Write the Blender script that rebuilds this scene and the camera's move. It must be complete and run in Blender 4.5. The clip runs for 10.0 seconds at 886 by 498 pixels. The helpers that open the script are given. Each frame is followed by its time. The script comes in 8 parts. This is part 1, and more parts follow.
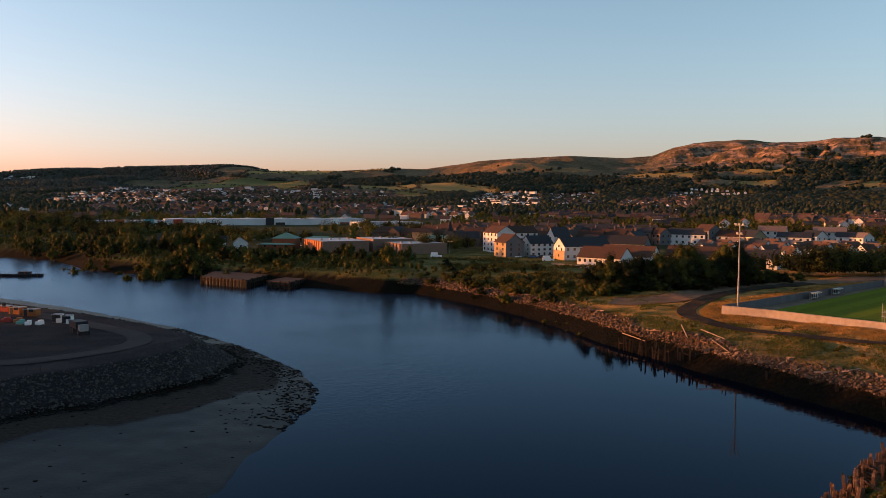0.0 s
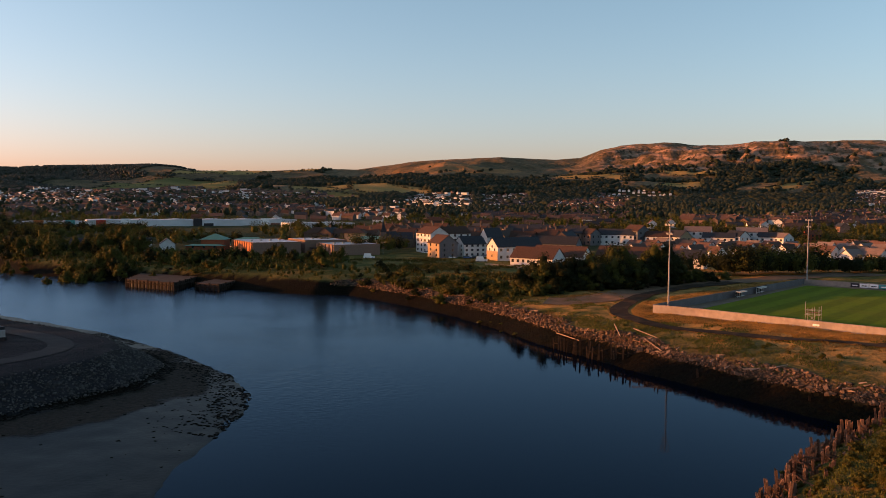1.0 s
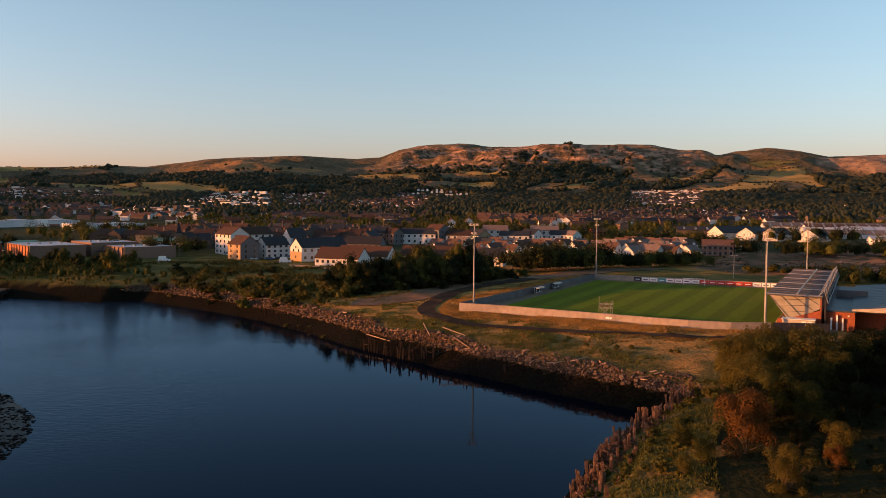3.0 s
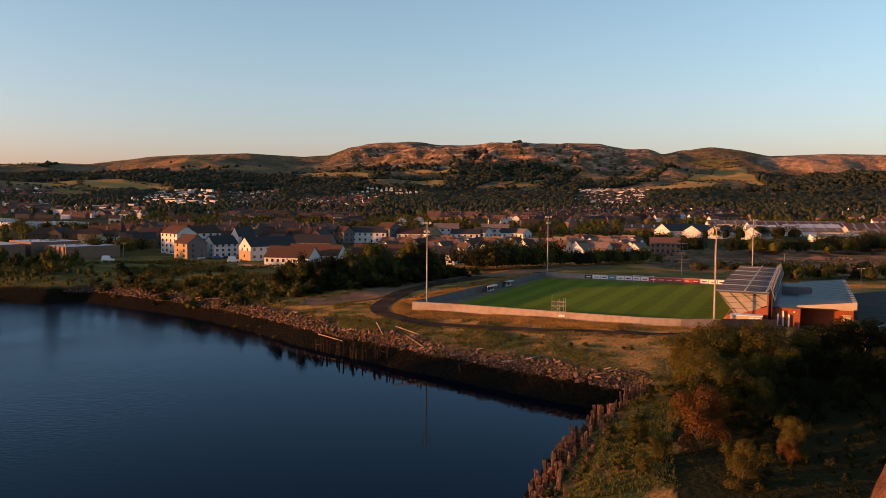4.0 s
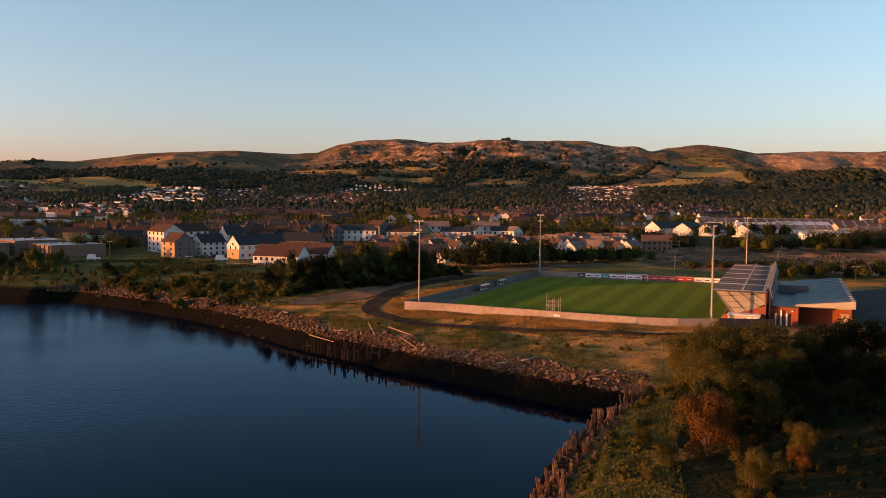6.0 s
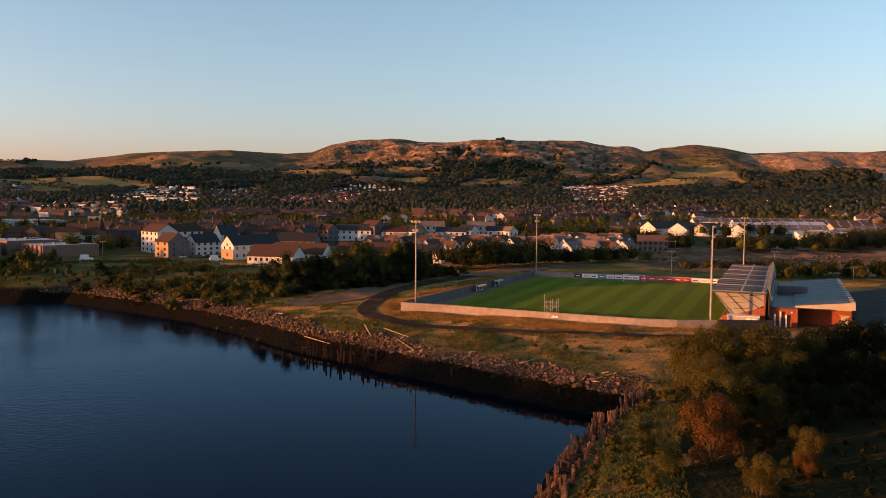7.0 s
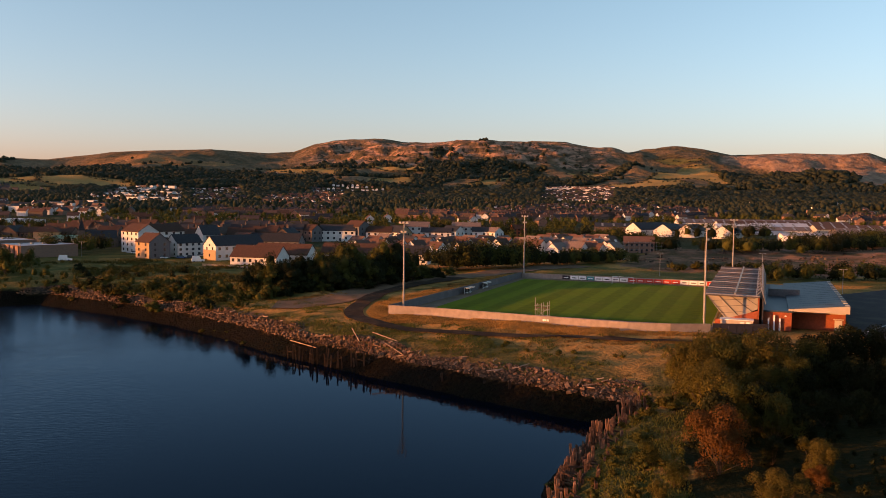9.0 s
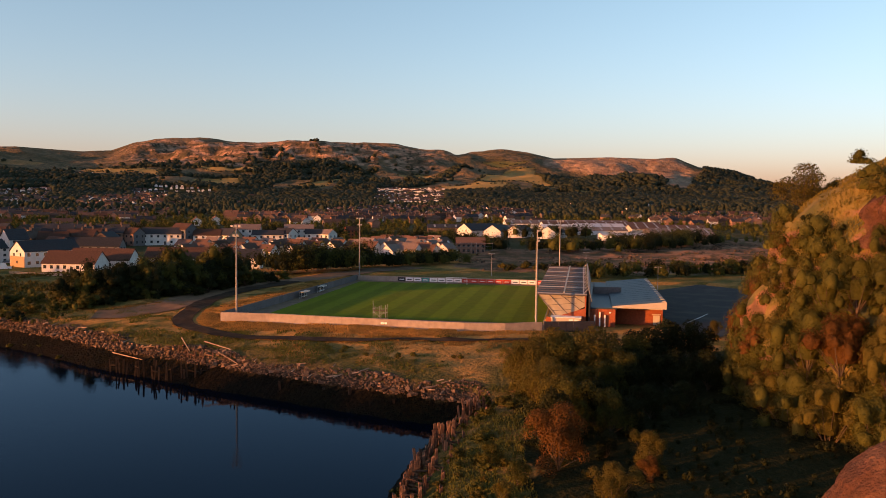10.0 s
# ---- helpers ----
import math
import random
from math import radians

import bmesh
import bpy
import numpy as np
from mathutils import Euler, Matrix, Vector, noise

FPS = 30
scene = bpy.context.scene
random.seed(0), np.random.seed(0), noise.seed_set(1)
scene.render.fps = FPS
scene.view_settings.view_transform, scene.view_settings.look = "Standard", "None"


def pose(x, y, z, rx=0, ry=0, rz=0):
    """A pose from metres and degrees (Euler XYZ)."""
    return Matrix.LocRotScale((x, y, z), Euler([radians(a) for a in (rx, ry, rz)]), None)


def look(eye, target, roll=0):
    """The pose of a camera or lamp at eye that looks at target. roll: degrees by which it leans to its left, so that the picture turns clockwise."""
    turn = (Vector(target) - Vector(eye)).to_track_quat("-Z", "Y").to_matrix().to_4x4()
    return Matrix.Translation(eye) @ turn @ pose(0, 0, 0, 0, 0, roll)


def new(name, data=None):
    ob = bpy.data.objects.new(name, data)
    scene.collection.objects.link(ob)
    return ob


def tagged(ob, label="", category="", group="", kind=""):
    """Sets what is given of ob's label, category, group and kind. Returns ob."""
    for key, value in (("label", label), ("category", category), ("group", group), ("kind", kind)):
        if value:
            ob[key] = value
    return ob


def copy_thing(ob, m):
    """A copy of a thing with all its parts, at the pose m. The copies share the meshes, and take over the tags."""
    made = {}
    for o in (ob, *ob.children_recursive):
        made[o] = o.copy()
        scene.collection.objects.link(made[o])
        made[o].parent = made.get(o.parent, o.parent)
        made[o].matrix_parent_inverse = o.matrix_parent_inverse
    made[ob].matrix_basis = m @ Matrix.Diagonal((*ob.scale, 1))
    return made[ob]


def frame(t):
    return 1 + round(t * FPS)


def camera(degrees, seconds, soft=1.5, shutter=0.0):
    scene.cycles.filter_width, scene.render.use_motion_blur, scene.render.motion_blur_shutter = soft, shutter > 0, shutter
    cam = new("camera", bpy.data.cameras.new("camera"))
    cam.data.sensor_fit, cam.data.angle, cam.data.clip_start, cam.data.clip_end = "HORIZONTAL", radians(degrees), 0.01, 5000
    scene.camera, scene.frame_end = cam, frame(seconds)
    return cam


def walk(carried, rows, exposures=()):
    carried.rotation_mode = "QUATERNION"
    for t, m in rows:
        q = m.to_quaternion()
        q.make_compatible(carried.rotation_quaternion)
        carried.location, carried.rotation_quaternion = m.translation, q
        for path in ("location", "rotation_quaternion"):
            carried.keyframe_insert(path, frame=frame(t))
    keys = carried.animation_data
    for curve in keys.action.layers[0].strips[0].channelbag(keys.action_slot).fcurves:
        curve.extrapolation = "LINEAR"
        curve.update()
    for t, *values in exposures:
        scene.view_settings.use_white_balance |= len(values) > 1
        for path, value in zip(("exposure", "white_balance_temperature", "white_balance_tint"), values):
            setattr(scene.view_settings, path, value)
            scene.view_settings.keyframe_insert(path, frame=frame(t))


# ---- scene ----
cam = camera(56.1, 10.0, soft=0.6)

PATH = [
    (0, (5.417, -7.724, 35.607), (4.654, -5.878, 35.492), 0.3),
    (0.5, (4.8, -7.075, 35.451), (4.089, -5.209, 35.337), 0.4),
    (1, (4.094, -6.482, 35.501), (3.485, -4.58, 35.389), 0.4),
    (1.5, (3.546, -6.131, 35.706), (3.056, -4.195, 35.593), 0.4),
    (2, (2.918, -5.542, 35.771), (2.548, -3.579, 35.659), 0.4),
    (2.5, (2.248, -4.994, 35.787), (1.995, -3.014, 35.674), 0.4),
    (3, (1.661, -4.491, 35.844), (1.52, -2.5, 35.733), 0.4),
    (3.2, (1.308, -4.365, 35.882), (1.209, -2.371, 35.769), 0.4),
    (4.3, (0.58, -2.6, 35.8), (0.567, -0.603, 35.685), 0.4),
    (4.5, (0.429, -2.197, 35.83), (0.419, -0.201, 35.714), 0.4),
    (5, (0.194, -1.303, 35.86), (0.19, 0.694, 35.742), 0.4),
    (5.5, (-0.08, -0.379, 35.87), (-0.079, 1.617, 35.75), 0.4),
    (7, (-0.969, 2.464, 36.042), (-0.948, 4.461, 35.921), 0.4),
    (7.5, (-1.316, 3.405, 36.029), (-1.289, 5.401, 35.907), 0.5),
    (8, (-1.648, 4.468, 36.07), (-1.61, 6.464, 35.949), 0.5),
    (8.5, (-2.104, 5.561, 36.109), (-2.053, 7.556, 35.989), 0.5),
    (9, (-2.499, 6.633, 36.189), (-2.436, 8.628, 36.069), 0.6),
    (9.3, (-2.8, 7.15, 36.25), (-2.669, 9.142, 36.133), 0.6),
    (9.5, (-3.002, 7.527, 36.362), (-2.807, 9.514, 36.245), 0.5),
    (9.7, (-3.2, 7.8, 36.43), (-2.907, 9.775, 36.315), 0.6),
    (10, (-3.441, 8.284, 36.521), (-2.98, 10.227, 36.408), 0.6),
]
walk(cam, [(t, look(eye, target, roll)) for t, eye, target, roll in PATH],
     exposures=((0.0, 1.3, 7700, 26), (5.0, 1.32, 7700, 26), (8.0, 1.38, 7700, 26), (10.0, 1.42, 7900, 29)))

# ---- light ----
SUN_AZ = radians(256)      # clockwise from north (+y)
SUN_EL = radians(4)
world = bpy.data.worlds.new("world")
scene.world = world
world.use_nodes = True
wn = world.node_tree
sky = wn.nodes.new("ShaderNodeTexSky")
sky.sky_type = "NISHITA"
sky.sun_disc = False
sky.sun_elevation = SUN_EL
sky.sun_rotation = SUN_AZ
sky.altitude = 30
sky.air_density = 0.8
sky.dust_density = 1.2
sky.ozone_density = 2.0
# clean evening air: cyan overhead, peach along the horizon
split, join = wn.nodes.new("ShaderNodeSeparateColor"), wn.nodes.new("ShaderNodeCombineColor")
wn.links.new(sky.outputs[0], split.inputs[0])


def channel(weights):
    """A weighted sum of the sky's red, green and blue."""
    total = None
    for k, w in enumerate(weights):
        m = wn.nodes.new("ShaderNodeMath")
        m.operation = "MULTIPLY_ADD"
        m.inputs[1].default_value, m.inputs[2].default_value = w, 0.0
        wn.links.new(split.outputs[k], m.inputs[0])
        if total:
            wn.links.new(total, m.inputs[2])
        total = m.outputs[0]
    return total


for k, weights in enumerate(((1.07, 0.0, 0.0), (-0.29, 1.0, 0.23), (0.0, 0.0, 1.13))):
    wn.links.new(channel(weights), join.inputs[k])
wn.links.new(join.outputs[0], wn.nodes["Background"].inputs[0])
wn.nodes["Background"].inputs[1].default_value = 0.15
lamp = bpy.data.lights.new("sun", "SUN")
lamp.energy, lamp.angle, lamp.color = 3.3, radians(0.6), (1.0, 0.43, 0.118)
sun = new("sun", lamp)
sun_from = Vector((math.sin(SUN_AZ) * math.cos(SUN_EL), math.cos(SUN_AZ) * math.cos(SUN_EL), math.sin(SUN_EL)))
sun.matrix_basis = look(sun_from * 500, (0, 0, 0))


# ---- materials ----
def material(name, color, rough=0.8, metal=0.0, color2=None, scale=1.0, detail=4.0, bump=0.0, bump_scale=None,
             island=0.0, per_object=0.0, spec=0.12, stain=None, stain_scale=0.1, stain_amount=0.0, coords="Object"):
    """A surface with two scales of colour variation, fine relief and, if asked, variation from piece to piece."""
    m = bpy.data.materials.new(name)
    m.use_nodes = True
    nt = m.node_tree
    n, l = nt.nodes, nt.links
    bsdf = n["Principled BSDF"]
    bsdf.inputs["Roughness"].default_value = rough
    bsdf.inputs["Metallic"].default_value = metal
    bsdf.inputs["Specular IOR Level"].default_value = spec
    tc = n.new("ShaderNodeTexCoord")
    src = tc.outputs[coords]
    tex = n.new("ShaderNodeTexNoise")
    tex.inputs["Scale"].default_value = scale
    tex.inputs["Detail"].default_value = detail
    l.new(src, tex.inputs["Vector"])
    ramp = n.new("ShaderNodeMapRange")
    ramp.inputs[1].default_value, ramp.inputs[2].default_value = 0.32, 0.68
    l.new(tex.outputs[0], ramp.inputs[0])
    mix = n.new("ShaderNodeMix")
    mix.data_type = "RGBA"
    c2 = color2 or tuple(c * 0.72 for c in color)
    mix.inputs[6].default_value, mix.inputs[7].default_value = (*color, 1), (*c2, 1)
    l.new(ramp.outputs[0], mix.inputs[0])
    out = mix.outputs[2]
    if stain_amount:
        t2 = n.new("ShaderNodeTexNoise")
        t2.inputs["Scale"].default_value, t2.inputs["Detail"].default_value = stain_scale, 5
        l.new(src, t2.inputs["Vector"])
        r2 = n.new("ShaderNodeMapRange")
        r2.inputs[1].default_value, r2.inputs[2].default_value = 0.48, 0.66
        r2.inputs[4].default_value = stain_amount
        l.new(t2.outputs[0], r2.inputs[0])
        m2 = n.new("ShaderNodeMix")
        m2.data_type = "RGBA"
        m2.inputs[7].default_value = (*(stain or tuple(c * 0.5 for c in color)), 1)
        l.new(r2.outputs[0], m2.inputs[0])
        l.new(out, m2.inputs[6])
        out = m2.outputs[2]
    for amount, node, socket in ((island, "ShaderNodeNewGeometry", "Random Per Island"), (per_object, "ShaderNodeObjectInfo", "Random")):
        if amount:
            g = n.new(node)
            mr = n.new("ShaderNodeMapRange")
            mr.inputs[3].default_value, mr.inputs[4].default_value = 1 - amount, 1 + amount
            l.new(g.outputs[socket], mr.inputs[0])
            hsv = n.new("ShaderNodeHueSaturation")
            l.new(mr.outputs[0], hsv.inputs["Value"])
            l.new(out, hsv.inputs["Color"])
            out = hsv.outputs[0]
    l.new(out, bsdf.inputs["Base Color"])
    if bump:
        t3 = n.new("ShaderNodeTexNoise")
        t3.inputs["Scale"].default_value, t3.inputs["Detail"].default_value = bump_scale or scale * 4, 3
        l.new(src, t3.inputs["Vector"])
        b = n.new("ShaderNodeBump")
        b.inputs["Strength"].default_value, b.inputs["Distance"].default_value = bump, 0.3
        l.new(t3.outputs[0], b.inputs["Height"])
        l.new(b.outputs[0], bsdf.inputs["Normal"])
    return m


def leaf_material(name, color, color2, passed=0.25):
    m = material(name, color, 0.7, color2=color2, scale=0.35, island=0.18, per_object=0.16, spec=0.06)
    nt = m.node_tree
    bsdf, outp = nt.nodes["Principled BSDF"], nt.nodes["Material Output"]
    tr = nt.nodes.new("ShaderNodeBsdfTranslucent")
    link = bsdf.inputs["Base Color"].links[0]
    nt.links.new(link.from_socket, tr.inputs[0])
    mx = nt.nodes.new("ShaderNodeMixShader")
    mx.inputs[0].default_value = passed
    nt.links.new(bsdf.outputs[0], mx.inputs[1])
    nt.links.new(tr.outputs[0], mx.inputs[2])
    nt.links.new(mx.outputs[0], outp.inputs[0])
    return m


CONCRETE = material("concrete", (0.33, 0.275, 0.235), 0.9, color2=(0.25, 0.21, 0.18), scale=0.8, bump=0.15, stain_amount=0.35, stain_scale=0.25)
RENDER_WALL = material("pale_render", (0.60, 0.58, 0.555), 0.9, color2=(0.50, 0.485, 0.465), scale=0.5, per_object=0.06)
# grey brick; also darkens the touchline wall in place of shade
GREY_WALL = material("grey_brick", (0.15, 0.142, 0.142), 0.9, color2=(0.11, 0.106, 0.11), scale=2.5, per_object=0.1)
TAN_BRICK = material("tan_brick", (0.36, 0.25, 0.15), 0.9, color2=(0.29, 0.20, 0.12), scale=2.0, per_object=0.05)
RED_BRICK = material("red_brick", (0.30, 0.088, 0.045), 0.9, color2=(0.22, 0.066, 0.036), scale=1.8, per_object=0.06, bump=0.1)
BROWN_BRICK = material("brown_brick", (0.24, 0.14, 0.10), 0.9, color2=(0.18, 0.11, 0.085), scale=1.2, per_object=0.1)
SANDSTONE = material("sandstone", (0.135, 0.098, 0.08), 0.9, color2=(0.10, 0.073, 0.06), scale=0.6, per_object=0.2)
ROOF_BROWN = material("brown_tile", (0.075, 0.040, 0.028), 0.85, color2=(0.055, 0.031, 0.023), scale=1.5, per_object=0.16)
ROOF_SLATE = material("dark_slate", (0.036, 0.037, 0.042), 0.7, color2=(0.026, 0.027, 0.030), scale=1.5, per_object=0.2)
ROOF_PINK = material("terracotta_tile", (0.125, 0.068, 0.05), 0.85, color2=(0.10, 0.055, 0.042), scale=1.5, per_object=0.18)
ROOF_PALE = material("pale_pink_tile", (0.185, 0.135, 0.118), 0.85, color2=(0.14, 0.105, 0.094), scale=1.5, per_object=0.15)
ROOF_GREEN = material("green_copper", (0.10, 0.24, 0.18), 0.6, color2=(0.08, 0.19, 0.15), scale=0.8)
FLAT_ROOF = material("pale_membrane", (0.46, 0.46, 0.48), 0.6, color2=(0.36, 0.36, 0.38), scale=0.15, per_object=0.1)
METAL_ROOF = material("blue_grey_sheet", (0.042, 0.058, 0.07), 0.5, 0.1, color2=(0.048, 0.064, 0.078), scale=0.3, per_object=0.04)
PALE_CLAD = material("pale_sheet", (0.56, 0.57, 0.58), 0.6, color2=(0.47, 0.48, 0.49), scale=0.1)
RIB_ROOF = material("grey_sheet", (0.098, 0.088, 0.086), 0.6, 0.1, color2=(0.07, 0.063, 0.064), scale=0.25)
STEEL = material("galvanised_steel", (0.30, 0.29, 0.28), 0.55, 0.3, color2=(0.24, 0.23, 0.22), scale=1.5)
DARK_STEEL = material("dark_steel", (0.05, 0.05, 0.055), 0.5, 0.4)
TRIM = material("cream_cladding", (0.42, 0.38, 0.32), 0.6, color2=(0.36, 0.33, 0.28), scale=0.3)
CLEAR_SHEET = material("milky_screen", (0.33, 0.30, 0.23), 0.4, color2=(0.28, 0.25, 0.19), scale=0.4, spec=0.5)
WINDOW = material("window_glass", (0.03, 0.035, 0.04), 0.08, spec=0.8)
WHITE_PAINT = material("white_paint", (0.78, 0.78, 0.76), 0.5, color2=(0.7, 0.7, 0.68), scale=0.6)
DARK_PAINT = material("dark_paint", (0.035, 0.035, 0.04), 0.6)
# brick with the orange of the low sun put into its colour
SUNLIT_BRICK = material("sunlit_brick", (0.46, 0.17, 0.075), 0.9, color2=(0.38, 0.14, 0.065), scale=1.5)
ORANGE_PAINT = material("orange_paint", (0.40, 0.12, 0.035), 0.6, color2=(0.28, 0.085, 0.03), scale=0.8)
RED_PAINT = material("red_paint", (0.5, 0.06, 0.04), 0.5)
BLUE_PAINT = material("blue_paint", (0.05, 0.13, 0.3), 0.5)
TEAL_PAINT = material("teal_paint", (0.05, 0.3, 0.3), 0.5)
TARMAC = material("tarmac", (0.026, 0.025, 0.027), 0.9, color2=(0.019, 0.018, 0.02), scale=0.6, bump=0.1, stain_amount=0.4, stain=(0.08, 0.065, 0.05), stain_scale=0.12)
CINDER = material("cinder_path", (0.050, 0.032, 0.022), 0.95, color2=(0.028, 0.019, 0.014), scale=0.5, bump=0.25, stain_amount=0.5, stain=(0.11, 0.066, 0.035), stain_scale=0.22, spec=0.03)
DIRT = material("trodden_earth", (0.20, 0.115, 0.068), 0.95, color2=(0.12, 0.072, 0.045), scale=0.3, bump=0.2, stain_amount=0.4, stain_scale=0.08)
STONE = material("bank_stone", (0.19, 0.115, 0.07), 0.9, color2=(0.07, 0.045, 0.032), scale=0.7, per_object=0.45, bump=0.3, bump_scale=3)
STONE_MASS = material("bank_stone_mass", (0.15, 0.09, 0.055), 0.9, color2=(0.055, 0.036, 0.025), scale=0.7, island=0.65)
ARMOUR = material("grey_armour_stone", (0.075, 0.07, 0.066), 0.9, color2=(0.04, 0.038, 0.036), scale=0.6, island=0.5)
ARMOUR_ONE = material("grey_armour_block", (0.075, 0.07, 0.066), 0.9, color2=(0.04, 0.038, 0.036), scale=0.6, per_object=0.5)
DECK = material("rotten_deck", (0.075, 0.05, 0.038), 0.95, color2=(0.05, 0.035, 0.028), scale=0.3, stain_amount=0.4)
DARK_TIMBER = material("wet_timber", (0.034, 0.023, 0.016), 0.9, color2=(0.016, 0.012, 0.009), scale=1.4, per_object=0.4)
RUST_ROCK = material("reddish_rock", (0.085, 0.038, 0.024), 0.95, color2=(0.05, 0.025, 0.017), scale=0.8, bump=1.0, bump_scale=3.5, stain_amount=0.6, stain=(0.14, 0.072, 0.044), stain_scale=0.5)
TIMBER = material("weathered_timber", (0.20, 0.105, 0.062), 0.9, color2=(0.07, 0.042, 0.03), scale=1.4, per_object=0.35, bump=0.3, bump_scale=8)
DRIFT = material("bleached_wood", (0.34, 0.23, 0.16), 0.9, color2=(0.2, 0.13, 0.09), scale=1.4, per_object=0.35, bump=0.3, bump_scale=8)
WEED = material("bladder_weed", (0.005, 0.004, 0.003), 0.8, color2=(0.008, 0.006, 0.004), scale=1.0, spec=0.04, island=0.4)
BARK = material("bark", (0.09, 0.065, 0.045), 0.95, color2=(0.06, 0.045, 0.03), scale=2.0, bump=0.3)
ROCK = None
LEAF = leaf_material("leaf_green", (0.072, 0.070, 0.016), (0.042, 0.045, 0.011))
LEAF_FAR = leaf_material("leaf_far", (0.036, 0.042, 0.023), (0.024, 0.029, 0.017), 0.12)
# conifer leaf made paler, distant haze put into its colour
LEAF_HAZE = leaf_material("leaf_haze", (0.058, 0.058, 0.044), (0.042, 0.044, 0.034), 0.1)
LEAF_RUST = leaf_material("leaf_rust", (0.105, 0.048, 0.014), (0.075, 0.038, 0.012))
LEAF_OLIVE = leaf_material("leaf_olive", (0.092, 0.075, 0.016), (0.057, 0.051, 0.012))
# deep green foliage; on the rear shore trees it carries painted shade
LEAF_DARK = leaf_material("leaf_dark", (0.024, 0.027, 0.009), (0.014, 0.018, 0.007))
ROCK_GRASS = leaf_material("sunlit_turf", (0.15, 0.115, 0.026), (0.095, 0.082, 0.02), 0.2)
GRASS_TUFT = leaf_material("dry_grass", (0.23, 0.13, 0.04), (0.15, 0.09, 0.028), 0.3)

HAY = leaf_material("standing_hay", (0.44, 0.235, 0.07), (0.31, 0.17, 0.052), 0.35)
GREEN_TUFT = leaf_material("green_grass", (0.085, 0.082, 0.018), (0.06, 0.064, 0.015), 0.3)


# ---- mesh helpers ----
class Solid:
    """Collects boxes, tubes and polygons for one mesh."""

    def __init__(self):
        self.v, self.f = [], []

    def add(self, verts, faces):
        k = len(self.v)
        self.v += [tuple(p) for p in verts]
        self.f += [tuple(i + k for i in f) for f in faces]
        return self

    def box(self, x, y, z, sx, sy, sz, turn=0.0, tilt=0.0):
        """A box whose underside's middle is at x, y, z."""
        c, s = math.cos(turn), math.sin(turn)
        pts = []
        for k in (0, sz):
            for dx, dy in ((-sx, -sy), (sx, -sy), (sx, sy), (-sx, sy)):
                px, py = dx / 2, dy / 2
                pts.append((x + c * px - s * py, y + s * px + c * py, z + k + tilt * px))
        return self.add(pts, [(3, 2, 1, 0), (4, 5, 6, 7), (0, 1, 5, 4), (1, 2, 6, 5), (2, 3, 7, 6), (3, 0, 4, 7)])

    def tube(self, a, b, r0, r1=None, n=6):
        a, b = Vector(a), Vector(b)
        r1 = r0 if r1 is None else r1
        d = (b - a).normalized()
        u = d.orthogonal().normalized()
        w = d.cross(u)
        ring = lambda c, r: [c + (u * math.cos(2 * math.pi * i / n) + w * math.sin(2 * math.pi * i / n)) * r for i in range(n)]
        faces = [(i, (i + 1) % n, n + (i + 1) % n, n + i) for i in range(n)] + [tuple(range(n - 1, -1, -1)), tuple(range(n, 2 * n))]
        return self.add(ring(a, r0) + ring(b, r1), faces)

    def mesh(self, name, mat=None, smooth=False):
        me = bpy.data.meshes.new(name)
        me.from_pydata(self.v, [], self.f)
        if mat:
            me.materials.append(mat)
        if smooth:
            me.polygons.foreach_set("use_smooth", [True] * len(me.polygons))
        me.update()
        return me


def part(name, solid, mat, parent=None, label="", smooth=False):
    """One mesh object, under a thing or a part if one is given."""
    data = solid if isinstance(solid, bpy.types.Mesh) else solid.mesh(name, mat, smooth)
    ob = new(name, data)
    if parent:
        ob.parent = parent
    if label:
        ob["label"] = label
    return ob


def empty(name, x=0, y=0, z=0, turn=0.0):
    ob = new(name)
    ob.empty_display_size = 0.5
    ob.matrix_basis = pose(x, y, z, 0, 0, math.degrees(turn))
    return ob


def array_mesh(name, verts, faces, mat, smooth=False):
    """A mesh out of numpy arrays of corners and of quads or triangles."""
    me = bpy.data.meshes.new(name)
    k = faces.shape[1]
    me.vertices.add(len(verts))
    me.vertices.foreach_set("co", np.ascontiguousarray(verts, dtype=np.float32).ravel())
    me.loops.add(faces.size)
    me.loops.foreach_set("vertex_index", np.ascontiguousarray(faces, dtype=np.int32).ravel())
    me.polygons.add(len(faces))
    me.polygons.foreach_set("loop_start", np.arange(0, faces.size, k, dtype=np.int32))
    if smooth:
        me.polygons.foreach_set("use_smooth", np.ones(len(faces), dtype=bool))
    if mat:
        me.materials.append(mat)
    me.update(calc_edges=True)
    return me


# ---- the lie of the land ----
# The foot of the stony bank of the river, from far upstream to beneath the rock.
BANK = np.array([(-900, 470), (-600, 395), (-440, 362), (-383, 356), (-328, 321), (-300, 310), (-239, 301), (-186, 292), (-140, 282), (-127, 289),
                 (-114, 280), (-88, 261), (-67, 243), (-49, 223), (-32, 202), (-19, 189), (-11, 180), (8, 162), (22, 149), (31, 142),
                 (34.6, 136), (27.9, 128), (22, 116), (18, 106), (15, 97), (10, 80), (10, 50), (18, 10), (25, -60), (60, -300)], float)
LAND = np.vstack([BANK, [(3000, -300), (3000, 6000), (-3000, 6000), (-3000, 470)]])
